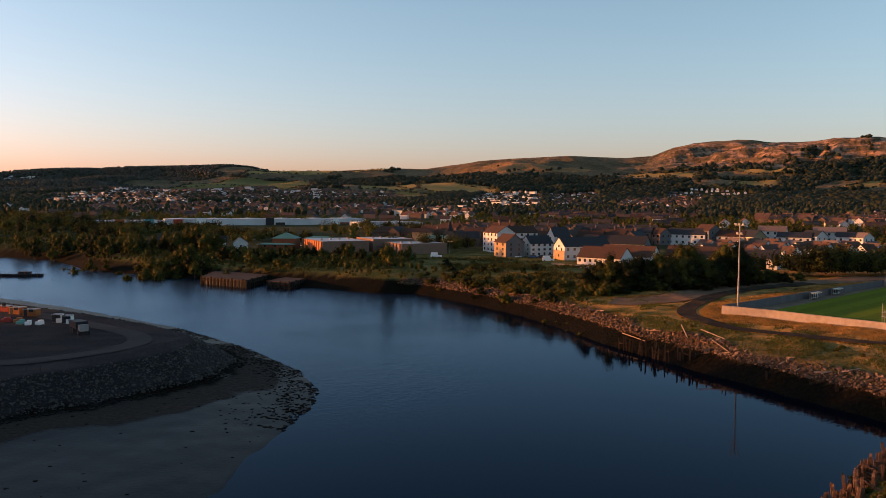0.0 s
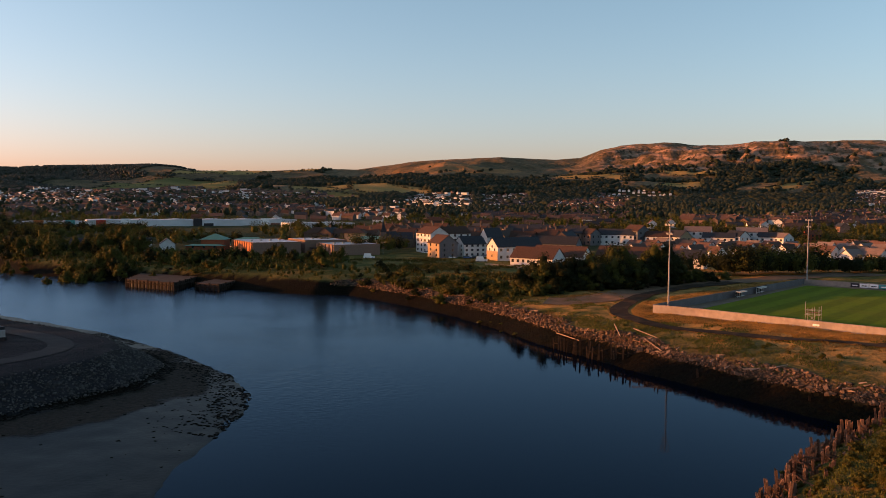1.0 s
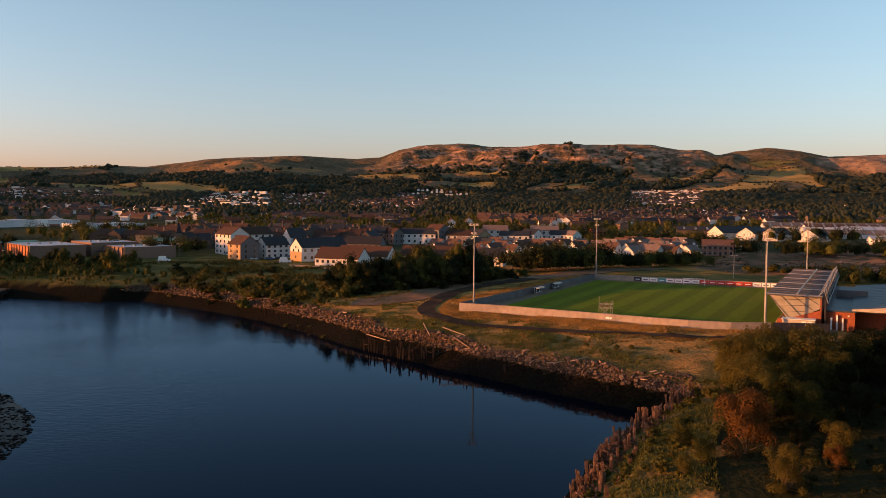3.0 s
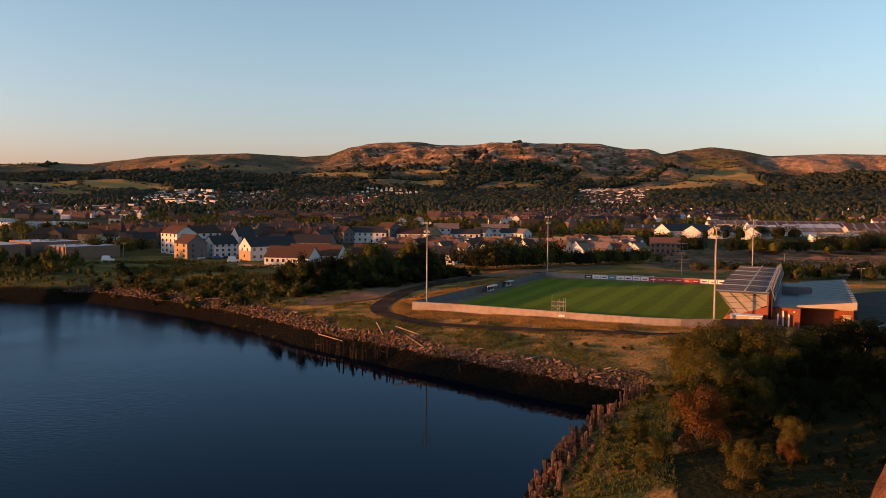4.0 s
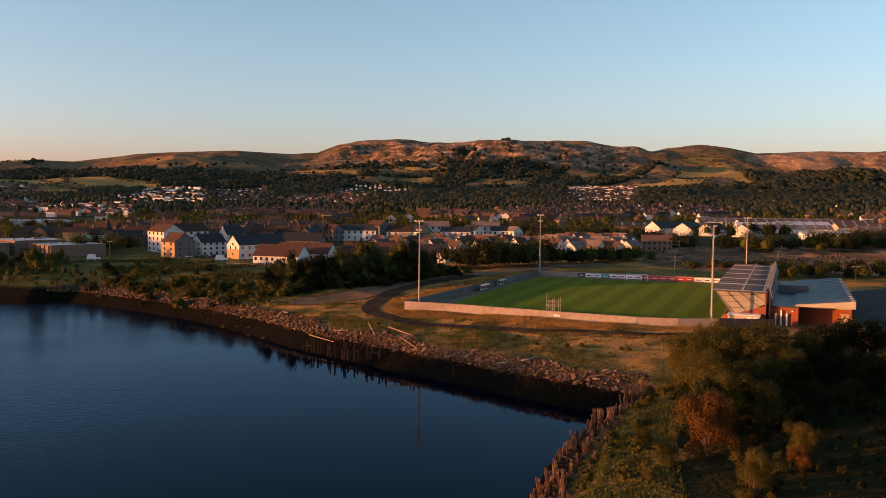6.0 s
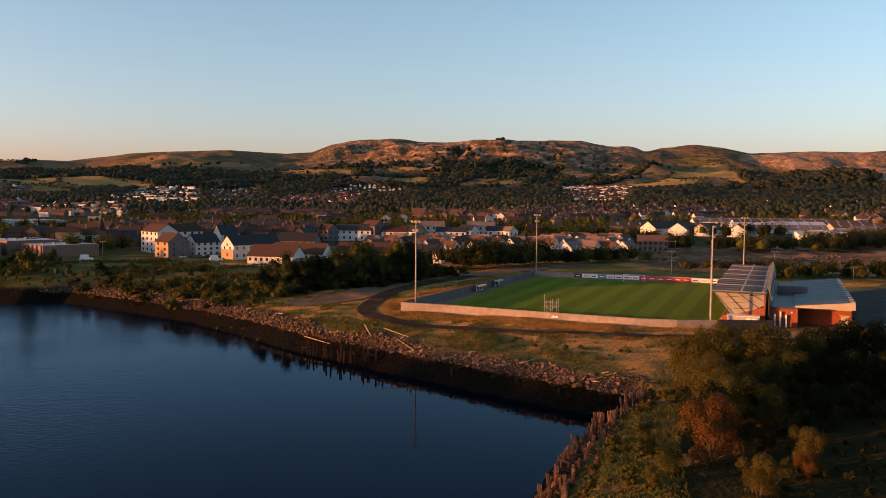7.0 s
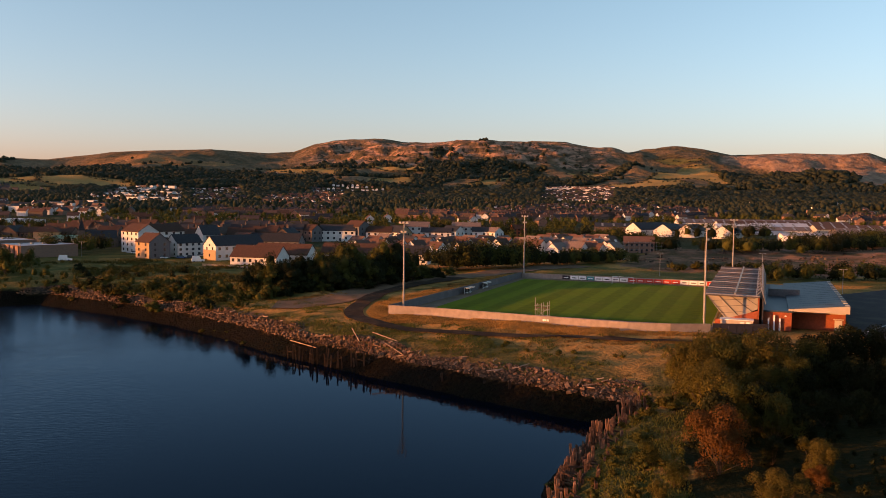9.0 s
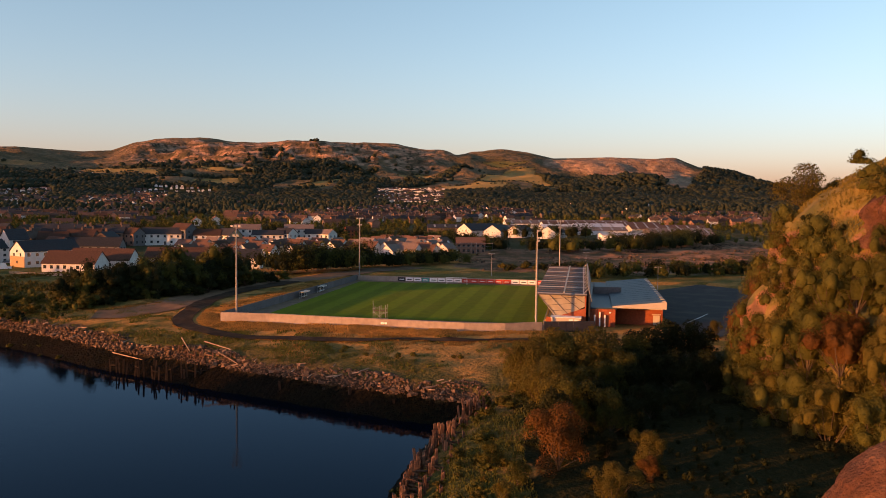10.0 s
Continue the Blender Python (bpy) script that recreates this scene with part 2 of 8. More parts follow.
# The made-up ground across the river: its top edge, and where its mud meets the water.
SPIT = np.array([(-700, 20), (-122, 60), (-115, 91), (-111, 99), (-108, 110), (-106, 122), (-110, 134), (-120, 142), (-140, 150), (-166, 157),
                 (-210, 166), (-300, 176), (-700, 215)], float)
MUD = np.array([(-700, -60), (-40, 20), (-56, 70), (-61, 82), (-66, 101), (-69, 114), (-75, 126), (-88, 140), (-104, 151), (-116, 159), (-128, 165),
                (-151, 177), (-186, 189), (-216, 198), (-260, 208), (-700, 250)], float)


CLUB = np.array([(-10, 217.5), (3, 211), (30, 196.5), (46, 188.5), (63, 186), (95, 170), (124, 178), (178, 240), (162, 288), (112, 292), (37.5, 319)], float)


def inside(x, y, poly):
    hit = np.zeros(x.shape, bool)
    for (x0, y0), (x1, y1) in zip(poly, np.roll(poly, -1, 0)):
        if y0 != y1:
            hit ^= ((y0 > y) != (y1 > y)) & (x < (x1 - x0) * (y - y0) / (y1 - y0) + x0)
    return hit


def off_line(x, y, line):
    """The distance from a line of points."""
    best = np.full(x.shape, 1e9)
    for (x0, y0), (x1, y1) in zip(line[:-1], line[1:]):
        dx, dy = x1 - x0, y1 - y0
        t = np.clip(((x - x0) * dx + (y - y0) * dy) / (dx * dx + dy * dy), 0, 1)
        best = np.minimum(best, np.hypot(x - x0 - t * dx, y - y0 - t * dy))
    return best


def lattice(ix, iy, seed):
    h = np.sin(ix * 127.1 + iy * 311.7 + seed * 74.7) * 43758.5453
    return h - np.floor(h)


def value_noise(x, y, seed=0):
    ix, iy = np.floor(x), np.floor(y)
    fx, fy = x - ix, y - iy
    fx, fy = fx * fx * (3 - 2 * fx), fy * fy * (3 - 2 * fy)
    a, b = lattice(ix, iy, seed), lattice(ix + 1, iy, seed)
    c, d = lattice(ix, iy + 1, seed), lattice(ix + 1, iy + 1, seed)
    return (a * (1 - fx) + b * fx) * (1 - fy) + (c * (1 - fx) + d * fx) * fy - 0.5


def fbm(x, y, seed=0, octaves=4):
    total, amp = 0, 1.0
    for k in range(octaves):
        total = total + amp * value_noise(x * 2 ** k, y * 2 ** k, seed + 7 * k)
        amp *= 0.5
    return total


# The skyline of the hills: bearing in degrees, slope up from the eye.
RIDGE_AZ = np.array([-180, -75, -50.5, -47, -44, -40, -37, -35.6, -34.7, -31, -26.5, -23.6, -21.9, -20.2, -16.5, -13.8, -10, -8.4, -7, -5.7, -3, 0.2, 2.7,
                     6, 10, 12.1, 13.2, 14.3, 15.2, 17, 19, 20.7, 24.5, 27.3, 28.7, 30.2, 32.3, 35.4, 40, 75, 180])
RIDGE_UP = np.array([0.02, 0.02, 0.0281, 0.0323, 0.0348, 0.0372, 0.0396, 0.038, 0.035, 0.0371, 0.0393, 0.0389, 0.0451, 0.0486, 0.0512, 0.054, 0.0513,
                     0.0545, 0.065, 0.069, 0.0713, 0.0683, 0.0711, 0.0706, 0.069, 0.0634, 0.0645, 0.0608, 0.0643, 0.0646, 0.0598, 0.053, 0.0544, 0.052,
                     0.0532, 0.0427, 0.0368, 0.0204, 0.012, 0.01, 0.01])
RIDGE_FAR = 4050.0
EYE_Z = 35.9


def land_height(x, y):
    """Height of the ground and, with it, masks for what covers it."""
    x, y = np.asarray(x, float), np.asarray(y, float)
    r, az = np.hypot(x, y), np.degrees(np.arctan2(x, y))
    # river bank
    d = off_line(x, y, BANK)
    s = np.where(inside(x, y, LAND), d, -d)
    near = np.interp(s, [-40, -13, -4.9, 0, 4, 12, 34], [-3, -2, 0, 2.8, 4.9, 6.0, 7.0])
    near = near + np.where(s > 3, fbm(x / 9, y / 9, 3) * 0.55, fbm(x / 3, y / 3, 5) * 0.35)
    # the far plain and the hills
    plain = np.interp(r, [0, 420, 900, 1500, 2300, 2700], [0, 0.6, 6, 20, 42, 58])
    ridge = EYE_Z + np.interp(az, RIDGE_AZ, RIDGE_UP) * np.minimum(r, RIDGE_FAR)
    crag = np.interp(az, [-9, -6, 11, 14, 19, 21, 29, 31], [0, 1, 1, 0.2, 0.2, 0.8, 0.8, 0])
    back = r + fbm(x / 500, y / 500, 11) * 420 + fbm(x / 130, y / 130, 12) * 120 * crag + fbm(x / 45, y / 45, 13) * 48 * crag
    t = (back - 2300) / (RIDGE_FAR - 2300)
    gentle = np.interp(t, [0, 0.35, 0.7, 0.92, 1.0], [0, 0.22, 0.62, 0.93, 1.0])
    steep = np.interp(t, [0, 0.3, 0.55, 0.68, 0.7, 0.74, 0.758, 0.8, 0.815, 0.9, 1.0], [0, 0.2, 0.43, 0.55, 0.66, 0.69, 0.8, 0.83, 0.9, 0.96, 1.0])
    rise = gentle * (1 - crag) + steep * crag
    gully = (np.abs(fbm(x / 160, y / 160, 23)) - 0.2) * np.interp(az, [-32, -18, 18, 24], [10, 24, 24, 26]) * np.interp(t, [0.3, 0.6, 0.95, 1.0], [0, 1, 0.6, 0])
    rolls = gully + fbm(x / 420, y / 420, 21) * 38 * np.interp(r, [1900, 2800, 3600, 3950], [0, 1, 0.8, 0.0])
    # shoulders whose eastern flanks turn away from the evening sun
    for a0, a1, a2, r0, wide, lift in ((-27, -18, -10.5, 3450, 380, 34), (11.5, 14.6, 17.2, 3350, 260, 42), (24, 28.6, 31.5, 3300, 420, 30)):
        rolls = rolls + lift * np.interp(az, [a0, a1, a2], [0, 1, 0]) ** 1.3 * np.exp(-((r - r0) / wide) ** 2) * (r < RIDGE_FAR)
    hills = plain + np.where(t > 0, rise, 0) * (ridge - plain - 7) * np.interp(r, [RIDGE_FAR, 4800], [1, 0.93]) + rolls
    z = np.where(s > 34, near + np.where(r > 300, hills, plain), near)
    # levelled ground of the football club
    z = np.where(inside(x, y, CLUB), np.minimum(z, 6.72), z)
    # the made-up ground across the river
    ins, inm = inside(x, y, SPIT), inside(x, y, MUD)
    dp, dm = off_line(x, y, SPIT), off_line(x, y, MUD)
    slope = np.where(dp < 9, 5.6 - 0.53 * dp, 0.85 * dm / (dm + dp - 8.9 + 1e-6))
    slope = slope + np.where(dp >= 9, fbm(x / 4, y / 4, 31) * 0.12, 0)
    spit = np.where(ins, 5.6 + np.minimum(dp / 60, 0.6) + fbm(x / 12, y / 12, 33) * 0.3, np.where(inm, slope, -np.minimum(dm * 0.12, 3) - 0.03))
    z = np.where(s < -12, np.maximum(z, spit), z)
    return z, s, np.where(ins, 1, 0), np.where(inm & ~ins, 1, 0), crag, t


def ground_at(x, y):
    return float(land_height(np.array([x]), np.array([y]))[0][0])


def smooth_mask(v, a, b):
    return np.clip((v - a) / (b - a), 0, 1)


def waste_mask(x, y):
    """Bare earth of the cleared site behind the football ground."""
    poly = np.array([(95, 345), (150, 318), (215, 318), (300, 395), (420, 560), (300, 600), (190, 520), (120, 455), (92, 400)], float)
    return inside(x + fbm(x / 15, y / 15, 41) * 18, y + fbm(x / 15, y / 15, 42) * 18, poly)


# Pastures on the lower hillsides, by their corners in plan.
GOLD_FIELDS = []
for corners in ([(-1255, 2348), (-1163, 2568), (-1058, 2356), (-1043, 2285), (-1119, 2265), (-1188, 2341), (-1190, 2225)],
                [(-1102, 2468), (-1103, 2590), (-970, 2496), (-879, 2504), (-801, 2419), (-857, 2304), (-907, 2273), (-988, 2282), (-1046, 2337)],
                [(-642, 3330), (-489, 3230), (-296, 3030), (-293, 2928), (-472, 3059)],
                [(-154, 2742), (-133, 2887), (-54, 2890), (-25, 2899), (-18, 2722), (-77, 2678), (-105, 2678)]):
    GOLD_FIELDS.append(np.array(corners, float))
for corners in ([(124, 2629), (205, 2694), (299, 2899), (326, 2928), (312, 2800), (248, 2666), (209, 2624), (183, 2638)],
                [(583, 2626), (752, 2760), (884, 2885), (889, 2666), (782, 2550), (672, 2526), (578, 2488)],
                [(769, 2788), (874, 3023), (1048, 3350), (1134, 3339), (1183, 3349), (1140, 3213), (1045, 2844), (999, 2553), (942, 2518), (987, 2846), (961, 2884), (861, 2874)],
                [(989, 2430), (1019, 2430), (1025, 2318), (962, 2317)]):
    GOLD_FIELDS.append(np.array(corners, float))
for corners in ([(550, 3097), (662, 3237), (713, 2991), (604, 2857)],
                [(-274, 3190), (-79, 3110), (25, 3110), (25, 3030), (-99, 3050)],
                [(-1473, 1212), (-1690, 1536), (-1664, 1601), (-1610, 1641), (-1509, 1451), (-1452, 1275)],
                [(-2052, 2828), (-2175, 3166), (-2000, 3400), (-1960, 3680), (-1744, 3621), (-1754, 3293), (-1840, 3050), (-2001, 2913)]):
    GOLD_FIELDS.append(np.array(corners, float))
GREEN_FIELDS = []
for corners in ([(-1122, 2211), (-1035, 2249), (-912, 2210), (-787, 1790), (-860, 1740)], [(983, 3486), (1070, 3500), (1186, 3427), (1138, 3386), (1040, 3401), (1012, 3422)],
                [(-1765, 2004), (-1901, 2327), (-2007, 2657), (-2009, 2806), (-1745, 2849), (-1420, 2304), (-1412, 2143), (-1640, 2200)]):
    GREEN_FIELDS.append(np.array(corners, float))
RUSSET = np.array([(-1233, 3043), (-1294, 3334), (-1237, 3395), (-1205, 3536), (-1014, 3330), (-900, 3330), (-790, 3400), (-660, 3458), (-781, 3222), (-935, 3013), (-1041, 3086), (-1120, 3015)], float)
QUARRY = np.array([(1226, 3376), (1337, 3640), (1598, 3640), (1790, 3460), (1880, 3330), (1845, 3219), (1560, 2700), (1340, 2330), (1290, 2390), (1364, 2666), (1480, 2960), (1400, 3150), (1369, 3306), (1287, 3384)], float)
# How far out the woods reach, by bearing.
# Near 15 and past 30 degrees the dark woods also stand in for shade.
WOOD_AZ = np.array([-60, -34.5, -33, -28, -25, -22, -18.3, -14.7, -11, -7.3, -5.7, -3.4, -0.3, 1.6, 4.3, 6.3, 8.2, 10.1, 13, 15, 17, 19.4, 20.8, 22.5, 24.5, 26, 28, 29.5, 31, 60])
WOOD_TO = np.array([4100, 4100, 3400, 3400, 3350, 3240, 3060, 3120, 3150, 3200, 3300, 3120, 3060, 3330, 3380, 3250, 3260, 3200, 3180, 3520, 3300, 3380, 3420, 3300, 3150, 3080, 2800, 3300, 4000, 4000])


UPPER_WOODS = []
for corners in ([(-2008, 2900), (-1880, 3010), (-1754, 3120), (-1724, 3020), (-1860, 2930), (-1991, 2820)], [(-1819, 2960), (-1626, 3054), (-1300, 2480), (-1398, 2330)], [(-1960, 3560), (-1718, 3600), (-1663, 3417), (-1900, 3400)]):
    UPPER_WOODS.append(np.array(corners, float))


def ragged(x, y, poly, seed, amount=26):
    """Inside a plot whose edge wanders a little."""
    return inside(x + fbm(x / 60, y / 60, seed) * amount, y + fbm(x / 60, y / 60, seed + 1) * amount, poly)


def any_of(x, y, polys, seed):
    hit = np.zeros(x.shape, bool)
    for k, poly in enumerate(polys):
        hit |= ragged(x, y, poly, seed + k)
    return hit


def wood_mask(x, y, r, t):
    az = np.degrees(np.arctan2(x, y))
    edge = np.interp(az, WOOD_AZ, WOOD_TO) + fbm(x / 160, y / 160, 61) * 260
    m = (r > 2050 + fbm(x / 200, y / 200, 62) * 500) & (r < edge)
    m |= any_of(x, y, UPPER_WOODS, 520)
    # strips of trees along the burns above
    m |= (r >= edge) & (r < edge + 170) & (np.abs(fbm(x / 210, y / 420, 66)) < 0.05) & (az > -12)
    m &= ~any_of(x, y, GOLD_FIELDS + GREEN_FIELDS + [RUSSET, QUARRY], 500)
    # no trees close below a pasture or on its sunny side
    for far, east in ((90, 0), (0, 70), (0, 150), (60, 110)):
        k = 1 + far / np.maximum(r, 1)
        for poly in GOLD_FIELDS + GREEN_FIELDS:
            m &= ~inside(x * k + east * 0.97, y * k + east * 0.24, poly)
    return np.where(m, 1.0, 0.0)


NEAR_WALL = [(-9.5, 217.5), (2, 213), (16, 205.5), (29, 198.5), (45, 190.5), (54, 188.3), (63, 188.5)]
LEFT_WALL = [(-9.5, 217.5), (37, 317)]
# ground among the shore trees whose shade is painted into its colour
SHADED_FLOOR = np.array([(24, 50), (25, 84), (28, 98), (34, 116), (41, 132), (60, 146), (88, 160), (100, 150), (90, 60)], float)


def build_ground():
    rings = np.concatenate([np.geomspace(6, 60, 36), np.arange(61, 330, 1.25), np.geomspace(331, 2800, 180), np.arange(2814, 4150, 15), np.geomspace(4170, 4780, 12)])
    angles = np.radians(np.concatenate([np.arange(-58, -50, 0.5), np.arange(-50, 40, 0.27), np.arange(40, 58, 0.5), np.arange(62, 298, 4.0)]))
    rr, aa = np.meshgrid(rings, angles, indexing="ij")
    x, y = rr * np.sin(aa), rr * np.cos(aa)
    z, s, ins, mudflat, crag, t = land_height(x, y)
    waste = waste_mask(x, y) * 1.0
    z = z + waste * (np.maximum(fbm(x / 30, y / 14, 71) - 0.12, 0.0) * 4.0 + fbm(x / 7, y / 4, 72) * 0.8)
    n_r, n_a = x.shape
    idx = np.arange(n_r * n_a).reshape(n_r, n_a)
    nxt = np.roll(idx, -1, 1)
    faces = np.stack([idx[:-1], idx[1:], nxt[1:], nxt[:-1]], -1).reshape(-1, 4)
    verts = np.stack([x, y, z], -1).reshape(-1, 3)
    verts = np.vstack([verts, [(0, 0, -3)]])
    me = array_mesh("ground", verts, faces, None, smooth=True)
    crag_here = crag * np.where((t > 0.58) & (t < 0.9) & (x < 0.25 * y), 1, 0) * smooth_mask(fbm(x / 60, y / 60, 81) + 0.4, 0, 0.2)
    off = off_line(x, y, SPIT)
    beach = mudflat * smooth_mask(off + fbm(x / 6, y / 6, 98) * 3, 9, 10.5) * smooth_mask(np.interp(y, [60, 90, 125, 150], [16, 20, 24, 14]) - off + fbm(x / 9, y / 9, 99) * 7, 0, 2)
    masks = {
        "mud": np.where(ins + mudflat > 0, mudflat * smooth_mask(off + fbm(x / 3, y / 3, 94) * 2, 7.5, 8.5) * smooth_mask(11.2 - off + fbm(x / 4, y / 4, 93) * 3, 0, 1.2), smooth_mask(s + np.where((x > 4) & (y < 134), 3.2, np.where(x < -132, -3.5, -0.7)) + fbm(x / 4, y / 4, 91) * 1.3, 1.0, -0.3)),
        "under": inside(x + fbm(x / 6, y / 6, 95) * 6, y + fbm(x / 6, y / 6, 96) * 6, SHADED_FLOOR) * 1.0,
        "stony": np.where((x < 34) & (x > -132) & (y > 135), smooth_mask(s, -1, 0.5) * smooth_mask(s + fbm(x / 6, y / 6, 92) * 4, 7, 5), 0),
        "gravel": np.maximum(ins, mudflat * smooth_mask(9 - off, 0, 1)), "beach": beach, "flat": np.where((s < -12) & (ins < 0.5), 1.0, 0.0), "wet": np.where((s < -12) & (ins < 0.5), 1.0 - beach, 0.0) * smooth_mask(off, 8, 9.5), "waste": waste,
        "field": any_of(x, y, GOLD_FIELDS, 500) * 1.0, "pasture": any_of(x, y, GREEN_FIELDS, 512) * 1.0, "russet": ragged(x, y, RUSSET, 515) * 1.0, "quarry": ragged(x, y, QUARRY, 516) * 1.0, "crag": crag_here,
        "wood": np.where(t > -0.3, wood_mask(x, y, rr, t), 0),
        "moor": smooth_mask(t, -0.1, 0.12),
        "broken": smooth_mask(t, -0.1, 0.12) * np.where(any_of(x, y, GOLD_FIELDS + GREEN_FIELDS, 500), 0.08, 0.7),
        "ivy": np.where((x > 4) & (y < 136), smooth_mask(13 - s + fbm(x / 5, y / 5, 97) * 8, 0, 4), np.where((x > -40) & (x < 60) & (y > 135) & (y < 210) & (s > 3), 0.85 * smooth_mask(15 - s + fbm(x / 7, y / 7, 89) * 14, 0, 5), 0)),
        "town": smooth_mask(rr, 430, 500) * smooth_mask(-t, 0.0, 0.1),
        "golden": smooth_mask(np.where(inside(x, y, np.array(NEAR_WALL + [(76, 186), (120, 281), (37, 317)], float)), 99, np.minimum(off_line(x, y, np.array(LEFT_WALL, float)), off_line(x, y, np.array(NEAR_WALL, float)))) + fbm(x / 4, y / 4, 88) * 3, 12, 8),
        "lush": np.maximum(smooth_mask(rr, 235, 290) * smooth_mask(-32 - x, 0, 20), inside(x, y, np.array([(24, 334), (38, 321), (112, 294), (165, 290), (260, 250), (420, 520), (215, 318), (150, 318), (95, 345), (70, 370), (44, 356)], float)) * 1.0),
    }
    for name, values in masks.items():
        at = me.attributes.new(name, "FLOAT", "POINT")
        at.data.foreach_set("value", np.append(np.asarray(values, np.float32).ravel(), 0).astype(np.float32))
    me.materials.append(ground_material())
    return tagged(new("ground", me), "dry grass banks, river mud, town ground and moorland hills", "ground", kind="structure")


def ground_material():
    m = bpy.data.materials.new("ground")
    m.use_nodes = True
    n, l = m.node_tree.nodes, m.node_tree.links
    bsdf = n["Principled BSDF"]
    tc = n.new("ShaderNodeTexCoord")

    def noise_value(scale, detail=5, lo=0.35, hi=0.65):
        t = n.new("ShaderNodeTexNoise")
        t.inputs["Scale"].default_value, t.inputs["Detail"].default_value = scale, detail
        l.new(tc.outputs["Object"], t.inputs["Vector"])
        mr = n.new("ShaderNodeMapRange")
        mr.inputs[1].default_value, mr.inputs[2].default_value = lo, hi
        l.new(t.outputs[0], mr.inputs[0])
        return mr.outputs[0]

    def blend(fac, a, b):
        mx = n.new("ShaderNodeMix")
        mx.data_type = "RGBA"
        for sock, value in ((0, fac), (6, a), (7, b)):
            if isinstance(value, bpy.types.NodeSocket):
                l.new(value, mx.inputs[sock])
            else:
                mx.inputs[sock].default_value = (*value, 1) if isinstance(value, tuple) else value
        return mx.outputs[2]

    def mask(name):
        a = n.new("ShaderNodeAttribute")
        a.attribute_name = name
        return a.outputs["Fac"]

    spec = n.new("ShaderNodeMapRange")
    spec.inputs[3].default_value, spec.inputs[4].default_value = 0.04, 0.022
    l.new(mask("wet"), spec.inputs[0])
    l.new(spec.outputs[0], bsdf.inputs["Specular IOR Level"])
    fine, mid = noise_value(1.3, 6), noise_value(0.1, 5, 0.46, 0.6)
    hill_noise, hill_fine = noise_value(0.006, 6, 0.38, 0.62), noise_value(0.05, 5)
    # ledges of the crags, long and thin
    lay = n.new("ShaderNodeMapping")
    lay.inputs["Scale"].default_value = (0.012, 0.012, 0.075)
    l.new(tc.outputs["Object"], lay.inputs[0])
    ledge = n.new("ShaderNodeTexNoise")
    ledge.inputs["Scale"].default_value, ledge.inputs["Detail"].default_value = 1.0, 6
    l.new(lay.outputs[0], ledge.inputs["Vector"])
    lr = n.new("ShaderNodeMapRange")
    lr.inputs[1].default_value, lr.inputs[2].default_value = 0.44, 0.56
    l.new(ledge.outputs[0], lr.inputs[0])
    strata = lr.outputs[0]
    # upright joints in the rock
    split = n.new("ShaderNodeMapping")
    split.inputs["Scale"].default_value = (0.05, 0.05, 0.02)
    l.new(tc.outputs["Object"], split.inputs[0])
    joint = n.new("ShaderNodeTexNoise")
    joint.inputs["Scale"].default_value, joint.inputs["Detail"].default_value = 1.0, 5
    l.new(split.outputs[0], joint.inputs["Vector"])
    jr = n.new("ShaderNodeMapRange")
    jr.inputs[1].default_value, jr.inputs[2].default_value = 0.5, 0.62
    l.new(joint.outputs[0], jr.inputs[0])
    # gullies and benches of the quarry face
    wide = n.new("ShaderNodeMapping")
    wide.inputs["Scale"].default_value = (0.02, 0.02, 0.03)
    l.new(tc.outputs["Object"], wide.inputs[0])
    scar = n.new("ShaderNodeTexNoise")
    scar.inputs["Scale"].default_value, scar.inputs["Detail"].default_value = 1.0, 7
    l.new(wide.outputs[0], scar.inputs["Vector"])
    streak = n.new("ShaderNodeMapRange")
    streak.inputs[1].default_value, streak.inputs[2].default_value = 0.55, 0.7
    l.new(scar.outputs[0], streak.inputs[0])
    straw = blend(fine, (0.36, 0.185, 0.055), (0.22, 0.118, 0.038))
    green = blend(fine, (0.11, 0.088, 0.024), (0.06, 0.056, 0.016))
    c = blend(mid, straw, green)
    c = blend(mask("golden"), c, blend(fine, (0.40, 0.205, 0.06), (0.27, 0.14, 0.044)))
    c = blend(mask("lush"), c, blend(mid, blend(fine, (0.05, 0.054, 0.015), (0.085, 0.078, 0.022)), blend(fine, (0.19, 0.125, 0.04), (0.10, 0.08, 0.025))))
    town = blend(hill_fine, (0.03, 0.034, 0.014), (0.045, 0.043, 0.02))
    c = blend(mask("town"), c, town)
    moor = blend(hill_noise, blend(hill_fine, (0.17, 0.112, 0.062), (0.11, 0.078, 0.046)), blend(hill_fine, (0.105, 0.078, 0.043), (0.05, 0.045, 0.025)))
    c = blend(mask("moor"), c, moor)
    c = blend(mask("russet"), c, blend(hill_noise, (0.25, 0.135, 0.06), (0.17, 0.10, 0.045)))
    c = blend(mask("field"), c, blend(hill_noise, (0.28, 0.18, 0.065), (0.19, 0.135, 0.048)))
    c = blend(mask("pasture"), c, blend(hill_noise, (0.15, 0.125, 0.045), (0.10, 0.09, 0.032)))
    # the ground below the woods is painted dark
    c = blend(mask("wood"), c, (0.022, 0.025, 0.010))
    c = blend(mask("crag"), c, blend(jr.outputs[0], blend(strata, (0.34, 0.2, 0.13), (0.12, 0.08, 0.048)), (0.05, 0.042, 0.026)))
    c = blend(mask("quarry"), c, blend(streak.outputs[0], blend(strata, blend(hill_fine, (0.29, 0.19, 0.125), (0.21, 0.135, 0.088)), (0.17, 0.108, 0.072)), (0.09, 0.062, 0.045)))
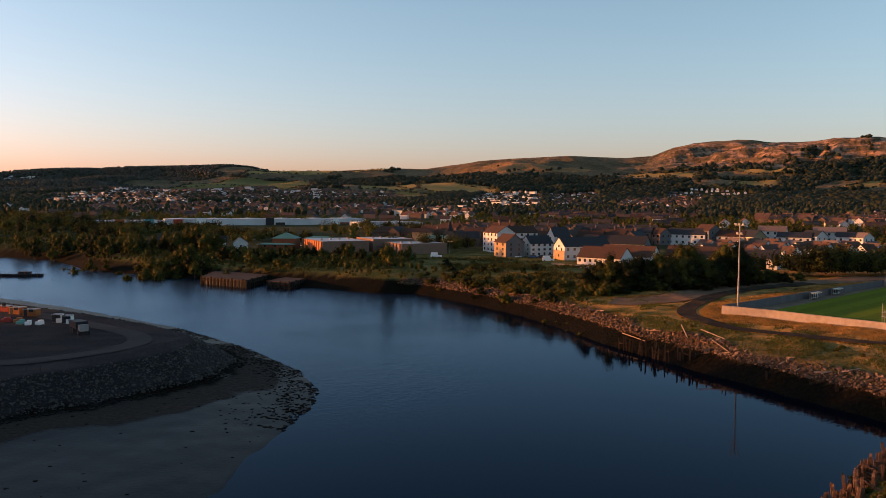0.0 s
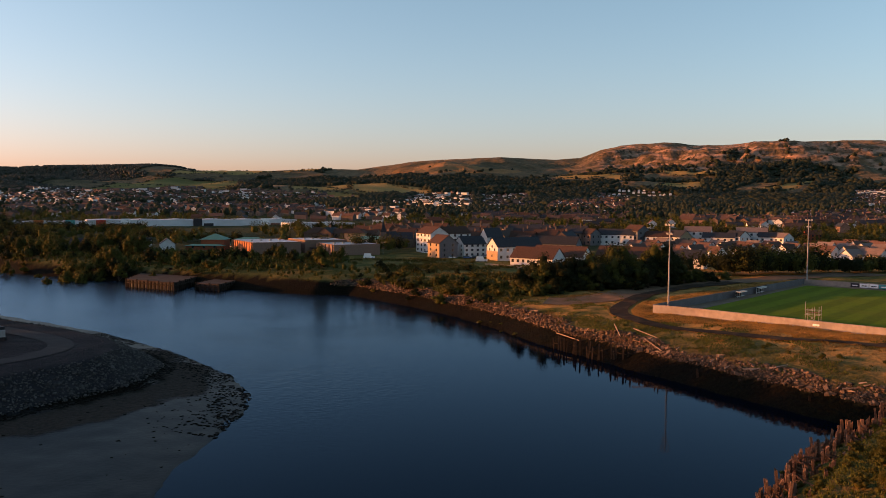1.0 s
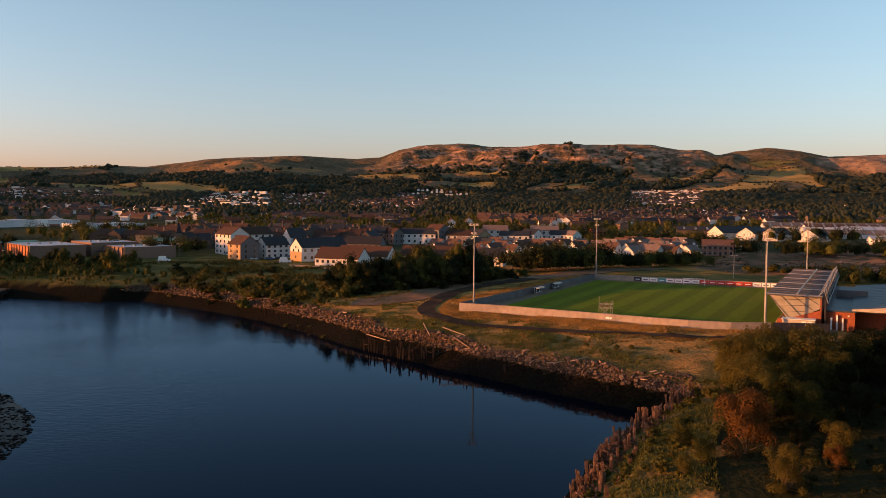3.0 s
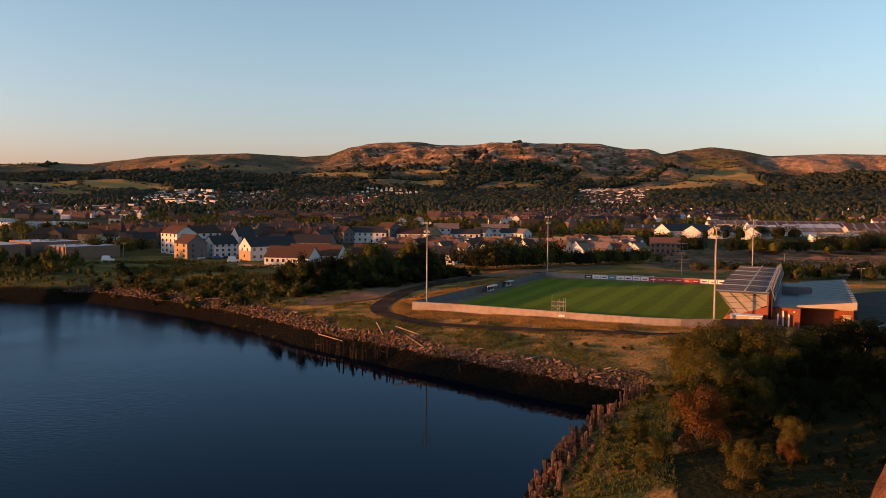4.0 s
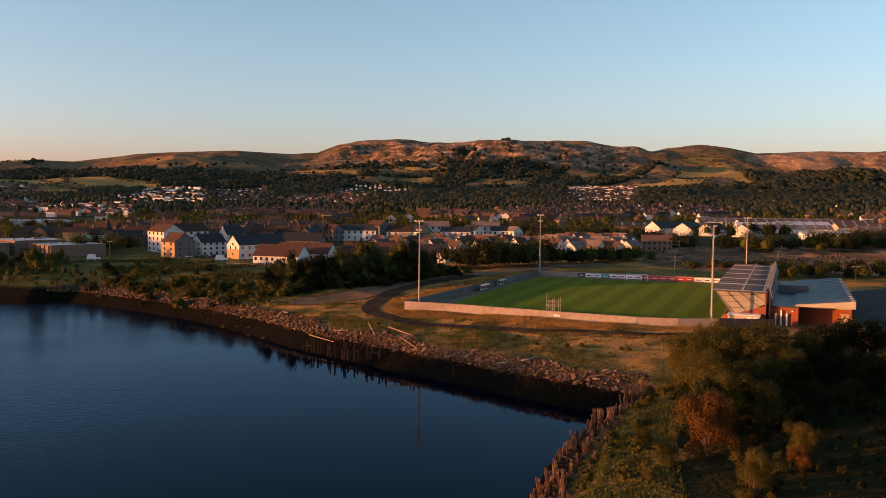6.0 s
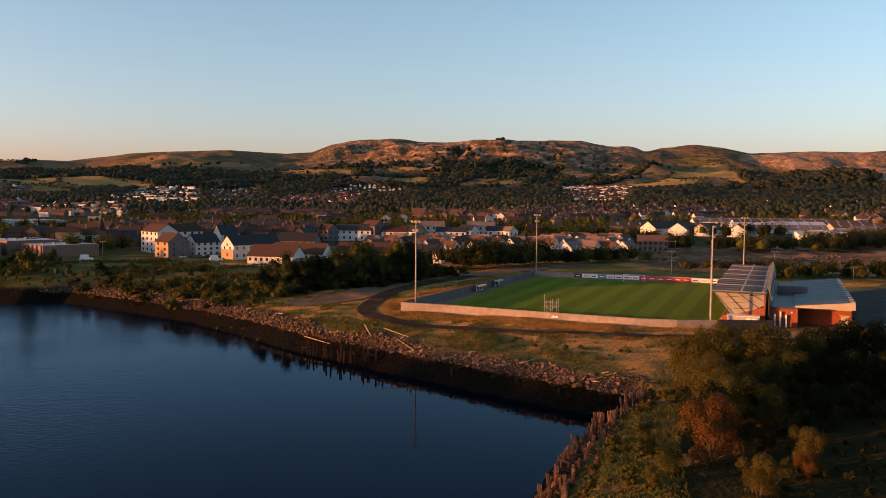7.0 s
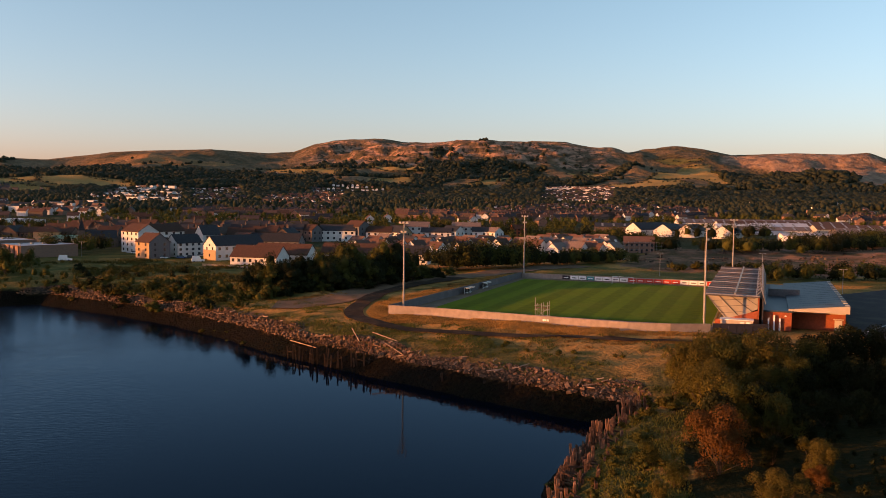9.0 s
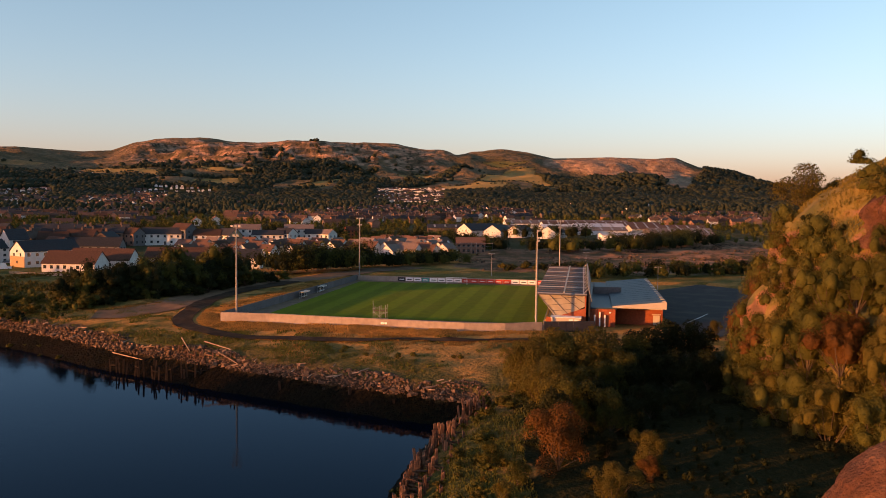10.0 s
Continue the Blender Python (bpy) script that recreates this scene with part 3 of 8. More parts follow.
    c = blend(mask("waste"), c, blend(mid, blend(hill_fine, blend(fine, (0.27, 0.14, 0.083), (0.19, 0.10, 0.062)), (0.085, 0.055, 0.036)), blend(fine, (0.05, 0.042, 0.02), (0.10, 0.066, 0.036))))
    c = blend(mask("stony"), c, blend(fine, (0.085, 0.06, 0.042), (0.035, 0.026, 0.02)))
    c = blend(mask("flat"), c, blend(mid, (0.0058, 0.0088, 0.0122), (0.0035, 0.0055, 0.0085)))
    c = blend(mask("gravel"), c, blend(mid, (0.026, 0.024, 0.026), (0.038, 0.034, 0.035)))
    c = blend(mask("ivy"), c, blend(mid, blend(fine, (0.07, 0.068, 0.019), (0.045, 0.048, 0.014)), blend(fine, (0.16, 0.095, 0.032), (0.09, 0.062, 0.02))))
    c = blend(mask("beach"), c, blend(fine, (0.045, 0.036, 0.029), (0.03, 0.025, 0.021)))
    # shade among the shore trees, put into the ground as a dark colour
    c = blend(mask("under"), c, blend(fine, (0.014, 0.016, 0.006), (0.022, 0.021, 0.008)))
    c = blend(mask("mud"), c, blend(mid, blend(fine, (0.009, 0.0068, 0.0036), (0.0035, 0.0027, 0.0016)), blend(fine, (0.0065, 0.0062, 0.0025), (0.002, 0.0018, 0.001))))
    l.new(c, bsdf.inputs["Base Color"])
    # standing blades and stalks catch the low sun
    dry = n.new("ShaderNodeMath")
    dry.operation = "SUBTRACT"
    dry.inputs[0].default_value, dry.use_clamp = 0.4, True
    bare = n.new("ShaderNodeMath")
    bare.operation = "MAXIMUM"
    l.new(mask("flat"), bare.inputs[0])
    wood_or_mud = n.new("ShaderNodeMath")
    wood_or_mud.operation = "MAXIMUM"
    l.new(mask("mud"), wood_or_mud.inputs[0])
    l.new(mask("gravel"), wood_or_mud.inputs[1])
    l.new(wood_or_mud.outputs[0], bare.inputs[1])
    l.new(bare.outputs[0], dry.inputs[1])
    l.new(dry.outputs[0], bsdf.inputs["Sheen Weight"])
    bsdf.inputs["Sheen Roughness"].default_value = 0.45
    l.new(c, bsdf.inputs["Sheen Tint"])
    rough = n.new("ShaderNodeMapRange")
    rough.inputs[3].default_value, rough.inputs[4].default_value = 0.95, 0.34
    l.new(mask("wet"), rough.inputs[0])
    l.new(rough.outputs[0], bsdf.inputs["Roughness"])
    b = n.new("ShaderNodeBump")
    b.inputs["Strength"].default_value, b.inputs["Distance"].default_value = 0.6, 0.4
    wet = n.new("ShaderNodeMapRange")
    wet.inputs[3].default_value, wet.inputs[4].default_value = 0.6, 0.03
    l.new(mask("wet"), wet.inputs[0])
    l.new(wet.outputs[0], b.inputs["Strength"])
    l.new(fine, b.inputs["Height"])
    rough_land = n.new("ShaderNodeTexNoise")
    rough_land.inputs["Scale"].default_value, rough_land.inputs["Detail"].default_value = 0.025, 6
    l.new(tc.outputs["Object"], rough_land.inputs["Vector"])
    b2 = n.new("ShaderNodeBump")
    b2.inputs["Distance"].default_value = 32
    l.new(mask("broken"), b2.inputs["Strength"])
    l.new(rough_land.outputs[0], b2.inputs["Height"])
    l.new(b.outputs[0], b2.inputs["Normal"])
    l.new(b2.outputs[0], bsdf.inputs["Normal"])
    return m


build_ground()


def water_material():
    m = bpy.data.materials.new("river_water")
    m.use_nodes = True
    n, l = m.node_tree.nodes, m.node_tree.links
    body, gloss, fres, mix = (n.new("ShaderNodeBsdf" + k) if k in ("Diffuse", "Glossy") else n.new("ShaderNode" + k) for k in ("Diffuse", "Glossy", "Fresnel", "MixShader"))
    body.inputs[0].default_value = (0.0004, 0.0022, 0.0065, 1)
    gloss.inputs[0].default_value = (0.50, 0.73, 0.96, 1)
    gloss.inputs["Roughness"].default_value = 0.04
    fres.inputs["IOR"].default_value = 1.111
    l.new(fres.outputs[0], mix.inputs[0])
    l.new(body.outputs[0], mix.inputs[1])
    l.new(gloss.outputs[0], mix.inputs[2])
    l.new(mix.outputs[0], n["Material Output"].inputs[0])
    n.remove(n["Principled BSDF"])
    tc = n.new("ShaderNodeTexCoord")
    mp = n.new("ShaderNodeMapping")
    mp.inputs["Scale"].default_value = (0.6, 1.5, 1)
    l.new(tc.outputs["Object"], mp.inputs[0])
    small, calm = n.new("ShaderNodeTexNoise"), n.new("ShaderNodeTexNoise")
    small.inputs["Scale"].default_value, small.inputs["Detail"].default_value = 0.9, 3
    calm.inputs["Scale"].default_value, calm.inputs["Detail"].default_value = 0.018, 3
    l.new(mp.outputs[0], small.inputs["Vector"])
    l.new(tc.outputs["Object"], calm.inputs["Vector"])
    mr = n.new("ShaderNodeMapRange")
    mr.inputs[1].default_value, mr.inputs[2].default_value = 0.42, 0.62
    mr.inputs[3].default_value, mr.inputs[4].default_value = 0.016, 0.075
    l.new(calm.outputs[0], mr.inputs[0])
    b = n.new("ShaderNodeBump")
    b.inputs["Distance"].default_value = 0.25
    # wind reaches the open reach upstream; the water under the near bank is calm
    sep = n.new("ShaderNodeSeparateXYZ")
    l.new(tc.outputs["Object"], sep.inputs[0])
    wind = n.new("ShaderNodeMapRange")
    wind.inputs[1].default_value, wind.inputs[2].default_value = -20, -130
    wind.inputs[3].default_value, wind.inputs[4].default_value = 1.0, 6.0
    l.new(sep.outputs[0], wind.inputs[0])
    rough = n.new("ShaderNodeMapRange")
    rough.inputs[1].default_value, rough.inputs[2].default_value = -30, -150
    rough.inputs[3].default_value, rough.inputs[4].default_value = 0.04, 0.2
    l.new(sep.outputs[0], rough.inputs[0])
    l.new(rough.outputs[0], gloss.inputs["Roughness"])
    gust = n.new("ShaderNodeMath")
    gust.operation = "MULTIPLY"
    l.new(mr.outputs[0], gust.inputs[0])
    l.new(wind.outputs[0], gust.inputs[1])
    l.new(gust.outputs[0], b.inputs["Strength"])
    l.new(small.outputs[0], b.inputs["Height"])
    for shader in (body, gloss, fres):
        l.new(b.outputs[0], shader.inputs["Normal"])
    return m


river = Solid().add([(-1200, -500, 0), (200, -500, 0), (200, 500, 0), (-1200, 500, 0)], [(0, 1, 2, 3)])
tagged(part("water", river, water_material()), "calm dark blue tidal river water at dusk", "water", kind="structure")

# ---- football ground ----
G = 7.05
FAR_WALL = [(37, 317), (110, 285)]


def turf_material():
    m = material("mown_turf", (0.078, 0.112, 0.006), 0.9, color2=(0.058, 0.09, 0.005), scale=0.5, bump=0.1, stain_amount=0.3, stain=(0.10, 0.10, 0.012), stain_scale=0.06, spec=0.03)
    n, l = m.node_tree.nodes, m.node_tree.links
    bsdf = n["Principled BSDF"]
    before = bsdf.inputs["Base Color"].links[0].from_socket
    tc = n.new("ShaderNodeTexCoord")
    sep = n.new("ShaderNodeSeparateXYZ")
    l.new(tc.outputs["Object"], sep.inputs[0])
    w = n.new("ShaderNodeMath")
    w.operation = "MULTIPLY"
    w.inputs[1].default_value = math.pi / 4.2
    l.new(sep.outputs[0], w.inputs[0])
    sn = n.new("ShaderNodeMath")
    sn.operation = "SINE"
    l.new(w.outputs[0], sn.inputs[0])
    mr = n.new("ShaderNodeMapRange")
    mr.inputs[1].default_value, mr.inputs[2].default_value = -0.25, 0.25
    mr.inputs[3].default_value, mr.inputs[4].default_value = 0.87, 1.11
    l.new(sn.outputs[0], mr.inputs[0])
    hsv = n.new("ShaderNodeHueSaturation")
    l.new(mr.outputs[0], hsv.inputs["Value"])
    l.new(before, hsv.inputs["Color"])
    l.new(hsv.outputs[0], bsdf.inputs["Base Color"])
    bsdf.inputs["Sheen Weight"].default_value, bsdf.inputs["Sheen Roughness"].default_value = 0.3, 0.45
    l.new(hsv.outputs[0], bsdf.inputs["Sheen Tint"])
    return m


U = Vector((0.921, -0.390, 0))    # along the near goal line
V = Vector((0.390, 0.921, 0))     # up the touchline
TURN = math.atan2(U.y, U.x)


def on_pitch(a, b, z=0.0):
    """A place a metres along the goal line and b metres up the touchline from the near corner of the turf."""
    p = Vector((1.5, 226.5, G + z)) + U * a + V * b
    return p.x, p.y, p.z


apron = Solid().add([(*p, G - 0.05) for p in NEAR_WALL] + [(76, 186, G - 0.05), (120, 281, G - 0.05), (37, 317, G - 0.05)], [tuple(range(10))])
tagged(part("pitch_apron", apron, material("apron_ash", (0.20, 0.135, 0.09), 0.95, color2=(0.13, 0.09, 0.065), scale=0.4)),
       "brown ash and worn earth round the turf", "ground", kind="structure")
turf = Solid().add([(0, 0, 0), (72, 0, 0), (72, 92, 0), (0, 92, 0), (0, 0, -0.3), (72, 0, -0.3), (72, 92, -0.3), (0, 92, -0.3)],
                   [(0, 1, 2, 3), (0, 4, 5, 1), (1, 5, 6, 2), (2, 6, 7, 3), (3, 7, 4, 0)])
pitch = tagged(part("football_pitch", turf, turf_material()), "striped mown green turf of a football pitch", "pitch", kind="structure")
pitch.matrix_basis = Matrix.Translation(on_pitch(0, 0, 0.03)) @ Matrix.Rotation(TURN, 4, "Z")


def wall_run(name, line, height, thick, mat, label):
    """A perimeter wall of concrete panels between posts, with a coping."""
    ob = tagged(empty(name, *line[0], G - 0.3), label, "wall", kind="structure")
    base = Vector((*line[0], G - 0.3))
    for a, b in zip(line[:-1], line[1:]):
        a, b = Vector((*a, 0)), Vector((*b, 0))
        run = (b - a).length
        turn = math.atan2(b.y - a.y, b.x - a.x)
        count = max(1, round(run / 3.0))
        for k in range(count):
            mid = a.lerp(b, (k + 0.5) / count) - Vector((base.x, base.y, 0))
            s = Solid().box(mid.x, mid.y, 0, run / count - 0.012, thick, height - 0.12 + 0.02 * (k % 3), turn)
            part("wall_panel", s, mat, ob)
        mid = a.lerp(b, 0.5) - Vector((base.x, base.y, 0))
        part("coping", Solid().box(mid.x, mid.y, height - 0.08, run, thick + 0.08, 0.08, turn), mat, ob)
    return ob


wall_run("wall_near", NEAR_WALL, 2.35, 0.2, CONCRETE, "pale concrete panel wall round the football ground")
# the inner face's shade is put into a darker grey than the other walls
wall_run("wall_west", LEFT_WALL, 2.35, 0.2, GREY_WALL, "concrete panel wall along the touchline, shade put into its grey")
wall_run("wall_far", FAR_WALL, 2.1, 0.2, CONCRETE, "grey concrete wall behind the far goal")


def floodlight(x, y, height, turn, label):
    ob = tagged(empty("floodlight_mast", x, y, G - 0.2, turn), label, "floodlight", "floodlights of the ground")
    part("pole", Solid().tube((0, 0, 0), (0, 0, height), 0.27, 0.14, 10), STEEL, ob, smooth=False)
    part("base_plate", Solid().box(0, 0, 0, 1.1, 1.1, 0.35), CONCRETE, ob)
    for level, z in enumerate((height - 0.25, height - 2.6)):
        part("crossarm", Solid().box(0, 0, z, 2.7 if level == 0 else 1.7, 0.12, 0.12), STEEL, ob)
        for k in range(3 if level == 0 else 2):
            off = (k - (1 if level == 0 else 0.5)) * 1.0
            lampbox = Solid().box(off, -0.3, z + 0.16, 0.6, 0.4, 0.42)
            part("lamp", lampbox, STEEL, ob, "square floodlight lamp housing")
    part("ladder_cage", Solid().tube((0.0, 0.28, 2.5), (0.0, 0.28, height - 3), 0.05, 0.05, 4), STEEL, ob)
    return ob


for (x, y), turn in (((-5.8, 221), TURN), ((38.4, 321.5), TURN + math.pi), ((62.8, 192), TURN + 1.45), ((107.9, 293), TURN)):
    floodlight(x, y, 23.1, turn, "tall slender steel floodlight mast with two rows of lamps")


def bar(a, b, r=0.08, n=4):
    return Solid().tube(a, b, r, r, n)


# ---- the grandstand and the club building ----
def grandstand():
    """Local x runs away from the turf, local y up the touchline."""
    ob = tagged(empty("grandstand", 63.2, 198.6, G - 0.2, TURN), "long covered football grandstand with milky side screens and ribbed grey roof", "grandstand")
    length, deep, front, back = 86.0, 13.6, 7.9, 7.75
    # stepped terrace with its near end wall of brick
    steps = Solid()
    for k in range(9):
        steps.box(4.0 + k * 0.95, length / 2, 0, 0.97, length - 0.5, 0.9 + k * 0.42)
    part("terrace", steps, CONCRETE, ob)
    for row in range(9):
        part("seat_row", Solid().box(4.0 + row * 0.95, length / 2, 0.95 + row * 0.42, 0.4, length - 3, 0.38), material("gold_seats", (0.42, 0.27, 0.05), 0.6) if row == 0 else bpy.data.materials["gold_seats"], ob)
    part("end_wall", Solid().add([(4.2, 0, 0), (deep, 0, 0), (deep, 0, 4.6), (6.2, 0, 2.2), (4.2, 0, 2.2), (4.2, 0.4, 0), (deep, 0.4, 0), (deep, 0.4, 4.6), (6.2, 0.4, 2.2), (4.2, 0.4, 2.2)],
                               [(0, 1, 2, 3, 4), (9, 8, 7, 6, 5), (0, 5, 6, 1), (1, 6, 7, 2), (2, 7, 8, 3), (3, 8, 9, 4), (4, 9, 5, 0)]), RED_BRICK, ob, "red brick end wall")
    part("back_wall", Solid().box(deep, length / 2, 0, 0.3, length, back - 0.3), RED_BRICK, ob)
    # side screens: a sloping front edge, panes between bars
    for y in (0.1, length - 0.1):
        corners = [(2.1, y, front - 0.15), (deep - 0.2, y, back - 0.15), (deep - 0.2, y, 4.9), (8.8, y, 2.5), (6.4, y, 2.4)]
        thick = [(p[0], y + 0.06, p[2]) for p in corners]
        part("side_screen", Solid().add(corners + thick, [(0, 1, 2, 3, 4), (9, 8, 7, 6, 5)] + [(k, k + 5, (k + 1) % 5 + 5, (k + 1) % 5) for k in range(5)]), CLEAR_SHEET, ob, "milky translucent side screen")
        if y < 1:
            foot = lambda px: 2.45 + max(0, px - 8.8) * 0.52
            for k in range(4):
                x0 = 2.3 + 2.7 * k
                x1 = min(x0 + 4.6, deep - 0.4)
                part("screen_bar", Solid().tube((x0, -0.03, front - 0.3), (x1, -0.03, front - 0.3 - (front - 0.3 - foot(x1)) * (x1 - x0) / 4.6), 0.06, 0.06, 4), DARK_STEEL, ob)
            for k in range(3):
                z = 6.4 - k * 1.35
                lead = 2.1 + (front - z) / (front - 2.4) * 4.3
                end = min(lead + 9.6 - k * 2.4, deep - 0.4)
                part("screen_bar", Solid().tube((lead, -0.03, z), (end, -0.03, z + (end - lead) * 0.1), 0.05, 0.05, 4), DARK_STEEL, ob)
    # roof of ribbed sheets
    roof = part("roof", Solid().add([(1.5, -0.6, front), (deep + 0.3, -0.6, back), (deep + 0.3, length + 0.6, back), (1.5, length + 0.6, front),
                                    (1.5, -0.6, front - 0.25), (deep + 0.3, -0.6, back - 0.25), (deep + 0.3, length + 0.6, back - 0.25), (1.5, length + 0.6, front - 0.25)],
                                   [(0, 1, 2, 3), (7, 6, 5, 4), (0, 4, 5, 1), (1, 5, 6, 2), (2, 6, 7, 3), (3, 7, 4, 0)]), RIB_ROOF, ob, "ribbed grey metal sheet roof")
    for k in range(17):
        y = 0.2 + k * (length - 0.4) / 16
        part("rib", Solid().add([(1.5, y - 0.2, front + 0.01), (deep + 0.3, y - 0.2, back + 0.01), (deep + 0.3, y + 0.2, back + 0.01), (1.5, y + 0.2, front + 0.01),
                                (1.5, y, front + 0.24), (deep + 0.3, y, back + 0.24)], [(0, 1, 5, 4), (2, 3, 4, 5), (0, 4, 3), (1, 2, 5)]), RIB_ROOF if k % 3 else STEEL, roof)
    part("roof_spine", Solid().box(deep * 0.62, length / 2, back + 0.35, 0.35, length, 0.22), TRIM, roof)
    # lattice girder above the back edge
    x = deep - 0.5
    truss = part("roof_truss", Solid().tube((x, 0, back + 0.3), (x, length, back + 0.3), 0.12, 0.12, 5), STEEL, ob, "pale steel lattice girder")
    part("lower_chord", Solid().tube((x + 2.0, 0, back - 1.5), (x + 2.0, length, back - 1.5), 0.12, 0.12, 5), STEEL, truss)
    part("upper_chord", Solid().tube((x + 1.1, 0, back + 1.5), (x + 1.1, length, back + 1.5), 0.12, 0.12, 5), STEEL, truss)
    n = 10
    for k in range(n + 1):
        y = k * length / n
        part("strut", Solid().tube((x, y, back + 0.3), (x + 1.1, y, back + 1.5), 0.09, 0.09, 4), STEEL, truss)
        part("strut", Solid().tube((x + 2.0, y, back - 1.5), (x + 1.1, y, back + 1.5), 0.09, 0.09, 4), STEEL, truss)
        if k < n:
            z = y + length / n
            part("diagonal", Solid().tube((x + 2.0, y, back - 1.5), (x + 1.1, z, back + 1.5), 0.09, 0.09, 4), STEEL, truss)
            part("diagonal", Solid().tube((x + 1.1, y, back + 1.5), (x + 2.0, z, back - 1.5), 0.09, 0.09, 4), STEEL, truss)
    for k in range(8):
        y = 0.5 + k * (length - 1) / 7
        part("column", Solid().box(deep + 0.9, y, 0, 0.35, 0.35, back + 0.2), DARK_STEEL, ob)
        part("raker", Solid().tube((deep + 0.9, y, 3.2), (x + 1.6, y, back), 0.12, 0.12, 4), STEEL, ob)
    return ob


grandstand()


def club_building():
    ob = tagged(empty("club_building", 77.6, 195.6, G - 0.2, TURN), "red brick club building with blue-grey sheet roof and cream fascia", "building")
    long = 64.0

    def block(name, x0, x1, y0, y1, z0, z1, mat, label="", z1b=None):
        z1b = z1 if z1b is None else z1b
        v = [(x0, y0, z0), (x1, y0, z0), (x1, y1, z0), (x0, y1, z0), (x0, y0, z1), (x1, y0, z1b), (x1, y1, z1b), (x0, y1, z1)]
        return part(name, Solid().add(v, [(3, 2, 1, 0), (4, 5, 6, 7), (0, 1, 5, 4), (1, 2, 6, 5), (2, 3, 7, 6), (3, 0, 4, 7)]), mat, ob, label)

    block("wing", 0.3, 6.3, -1.0, long, 0, 4.3, RED_BRICK, "lower red brick wing")
    block("wing_roof", 0.0, 6.6, -1.4, long + 0.3, 4.3, 4.62, METAL_ROOF)
    block("main_wall", 6.3, 17.85, 4.6, long, 0, 3.75, RED_BRICK, "red brick wall")
    block("cladding", 6.3, 17.87, 4.58, long, 3.75, 4.6, TRIM, "cream cladding band", 5.9)
    block("main_roof", 5.6, 18.3, -0.3, long + 0.6, 4.65, 5.0, METAL_ROOF, "blue-grey standing seam roof", 6.35)
    block("fascia", 5.6, 18.3, -0.42, -0.3, 4.55, 4.98, TRIM, "cream fascia board", 6.33)
    for k in range(15):
        y = 0.6 + k * (long - 1) / 14
        part("seam", Solid().add([(6.2, y - 0.05, 5.02), (18.2, y - 0.05, 6.36), (18.2, y + 0.05, 6.36), (6.2, y + 0.05, 5.02), (6.2, y, 5.07), (18.2, y, 6.41)],
                                [(0, 1, 5, 4), (2, 3, 4, 5), (0, 4, 3), (1, 2, 5)]), METAL_ROOF, ob)
    for k in range(14):
        part("roof_tooth", Solid().box(17.8, 1 + k * 4.6, 6.25, 0.9, 1.2, 0.2), TRIM, ob)
    part("plant_screen", Solid().box(5.2, 30, 4.6, 7.5, 0.4, 2.0), GREY_WALL, ob)
    part("plant_screen", Solid().box(1.6, 36, 4.6, 0.4, 12, 2.0), GREY_WALL, ob)
    part("gutter_line", Solid().box(6.2, long / 2, 4.7, 0.25, long, 0.35), DARK_STEEL, ob)
    part("door", Solid().box(16.4, 4.5, 0, 1.6, 0.16, 2.4), TRIM, ob, "pale metal door")
    part("lintel", Solid().box(16.4, 4.52, 2.5, 2.2, 0.16, 0.2), TRIM, ob)
    part("vent", Solid().box(14.8, 4.5, 4.75, 1.0, 0.12, 0.3), DARK_STEEL, ob)
    for x in (1.4, 2.6, 3.8):
        part("gate_pier", Solid().box(x, -1.4, 0, 0.35, 0.4, 2.9 if x != 2.6 else 3.6), WHITE_PAINT, ob, "white painted pier")
    part("wall_lamp", Solid().box(5.0, -1.1, 3.3, 0.4, 0.25, 0.3), WHITE_PAINT, ob)
    return ob


club_building()
kiosk = tagged(empty("turnstile_block", 70.9, 193.6, G - 0.2, TURN), "low cream block by the gate of the ground", "kiosk")
part("wall", Solid().box(0, 0, 0, 7.0, 3.0, 2.5), TRIM, kiosk)
part("roof", Solid().box(0, 0, 2.5, 7.3, 3.3, 0.15), WHITE_PAINT, kiosk)
for k in range(2):
    part("panel", Solid().box(1.2 + k * 1.3, -1.55, 1.2, 1.0, 0.1, 1.0), WHITE_PAINT, kiosk)
dark_fence = tagged(empty("boarded_fence", 69.2, 187.6, G - 0.3, TURN * 0.2), "dark boarded fence beside the concrete wall", "fence")
for k in range(7):
    part("board", Solid().box(-5 + k * 1.75, 0.25 * (k % 2) * 0.2, 0, 1.72, 0.12, 2.5), BLUE_PAINT if k < 5 else DARK_PAINT, dark_fence)
gate_dark = material("slate_board", (0.032, 0.036, 0.05), 0.7)
for b in dark_fence.children:
    b.data.materials[0] = gate_dark


def scaffold_tower():
    ob = tagged(empty("scaffold_tower", 27.7, 203.9, G, TURN), "tubular steel camera scaffold tower on the touchline", "scaffold")
    for x in (-1.5, 0, 1.5):
        for y in (-0.9, 0.9):
            part("standard", bar((x, y, 0), (x, y, 4.6 + (1.3 if (x, y) == (-1.5, -0.9) else 0.2 * x)), 0.06), STEEL, ob)
    for z in (1.4, 2.9, 3.9):
        for y in (-0.9, 0.9):
            part("ledger", bar((-1.7, y, z), (1.7, y, z), 0.05), STEEL, ob)
        for x in (-1.5, 1.5):
            part("transom", bar((x, -1.0, z), (x, 1.0, z), 0.05), STEEL, ob)
    for sx in (1, -1):
        part("brace", bar((-1.5 * sx, -0.95, 1.0), (1.5 * sx, -0.95, 3.3), 0.05), STEEL, ob)
    for k in range(4):
        part("deck_board", Solid().box(0, -0.66 + 0.44 * k, 3.36, 3.2, 0.4, 0.05), TIMBER, ob)
    return ob


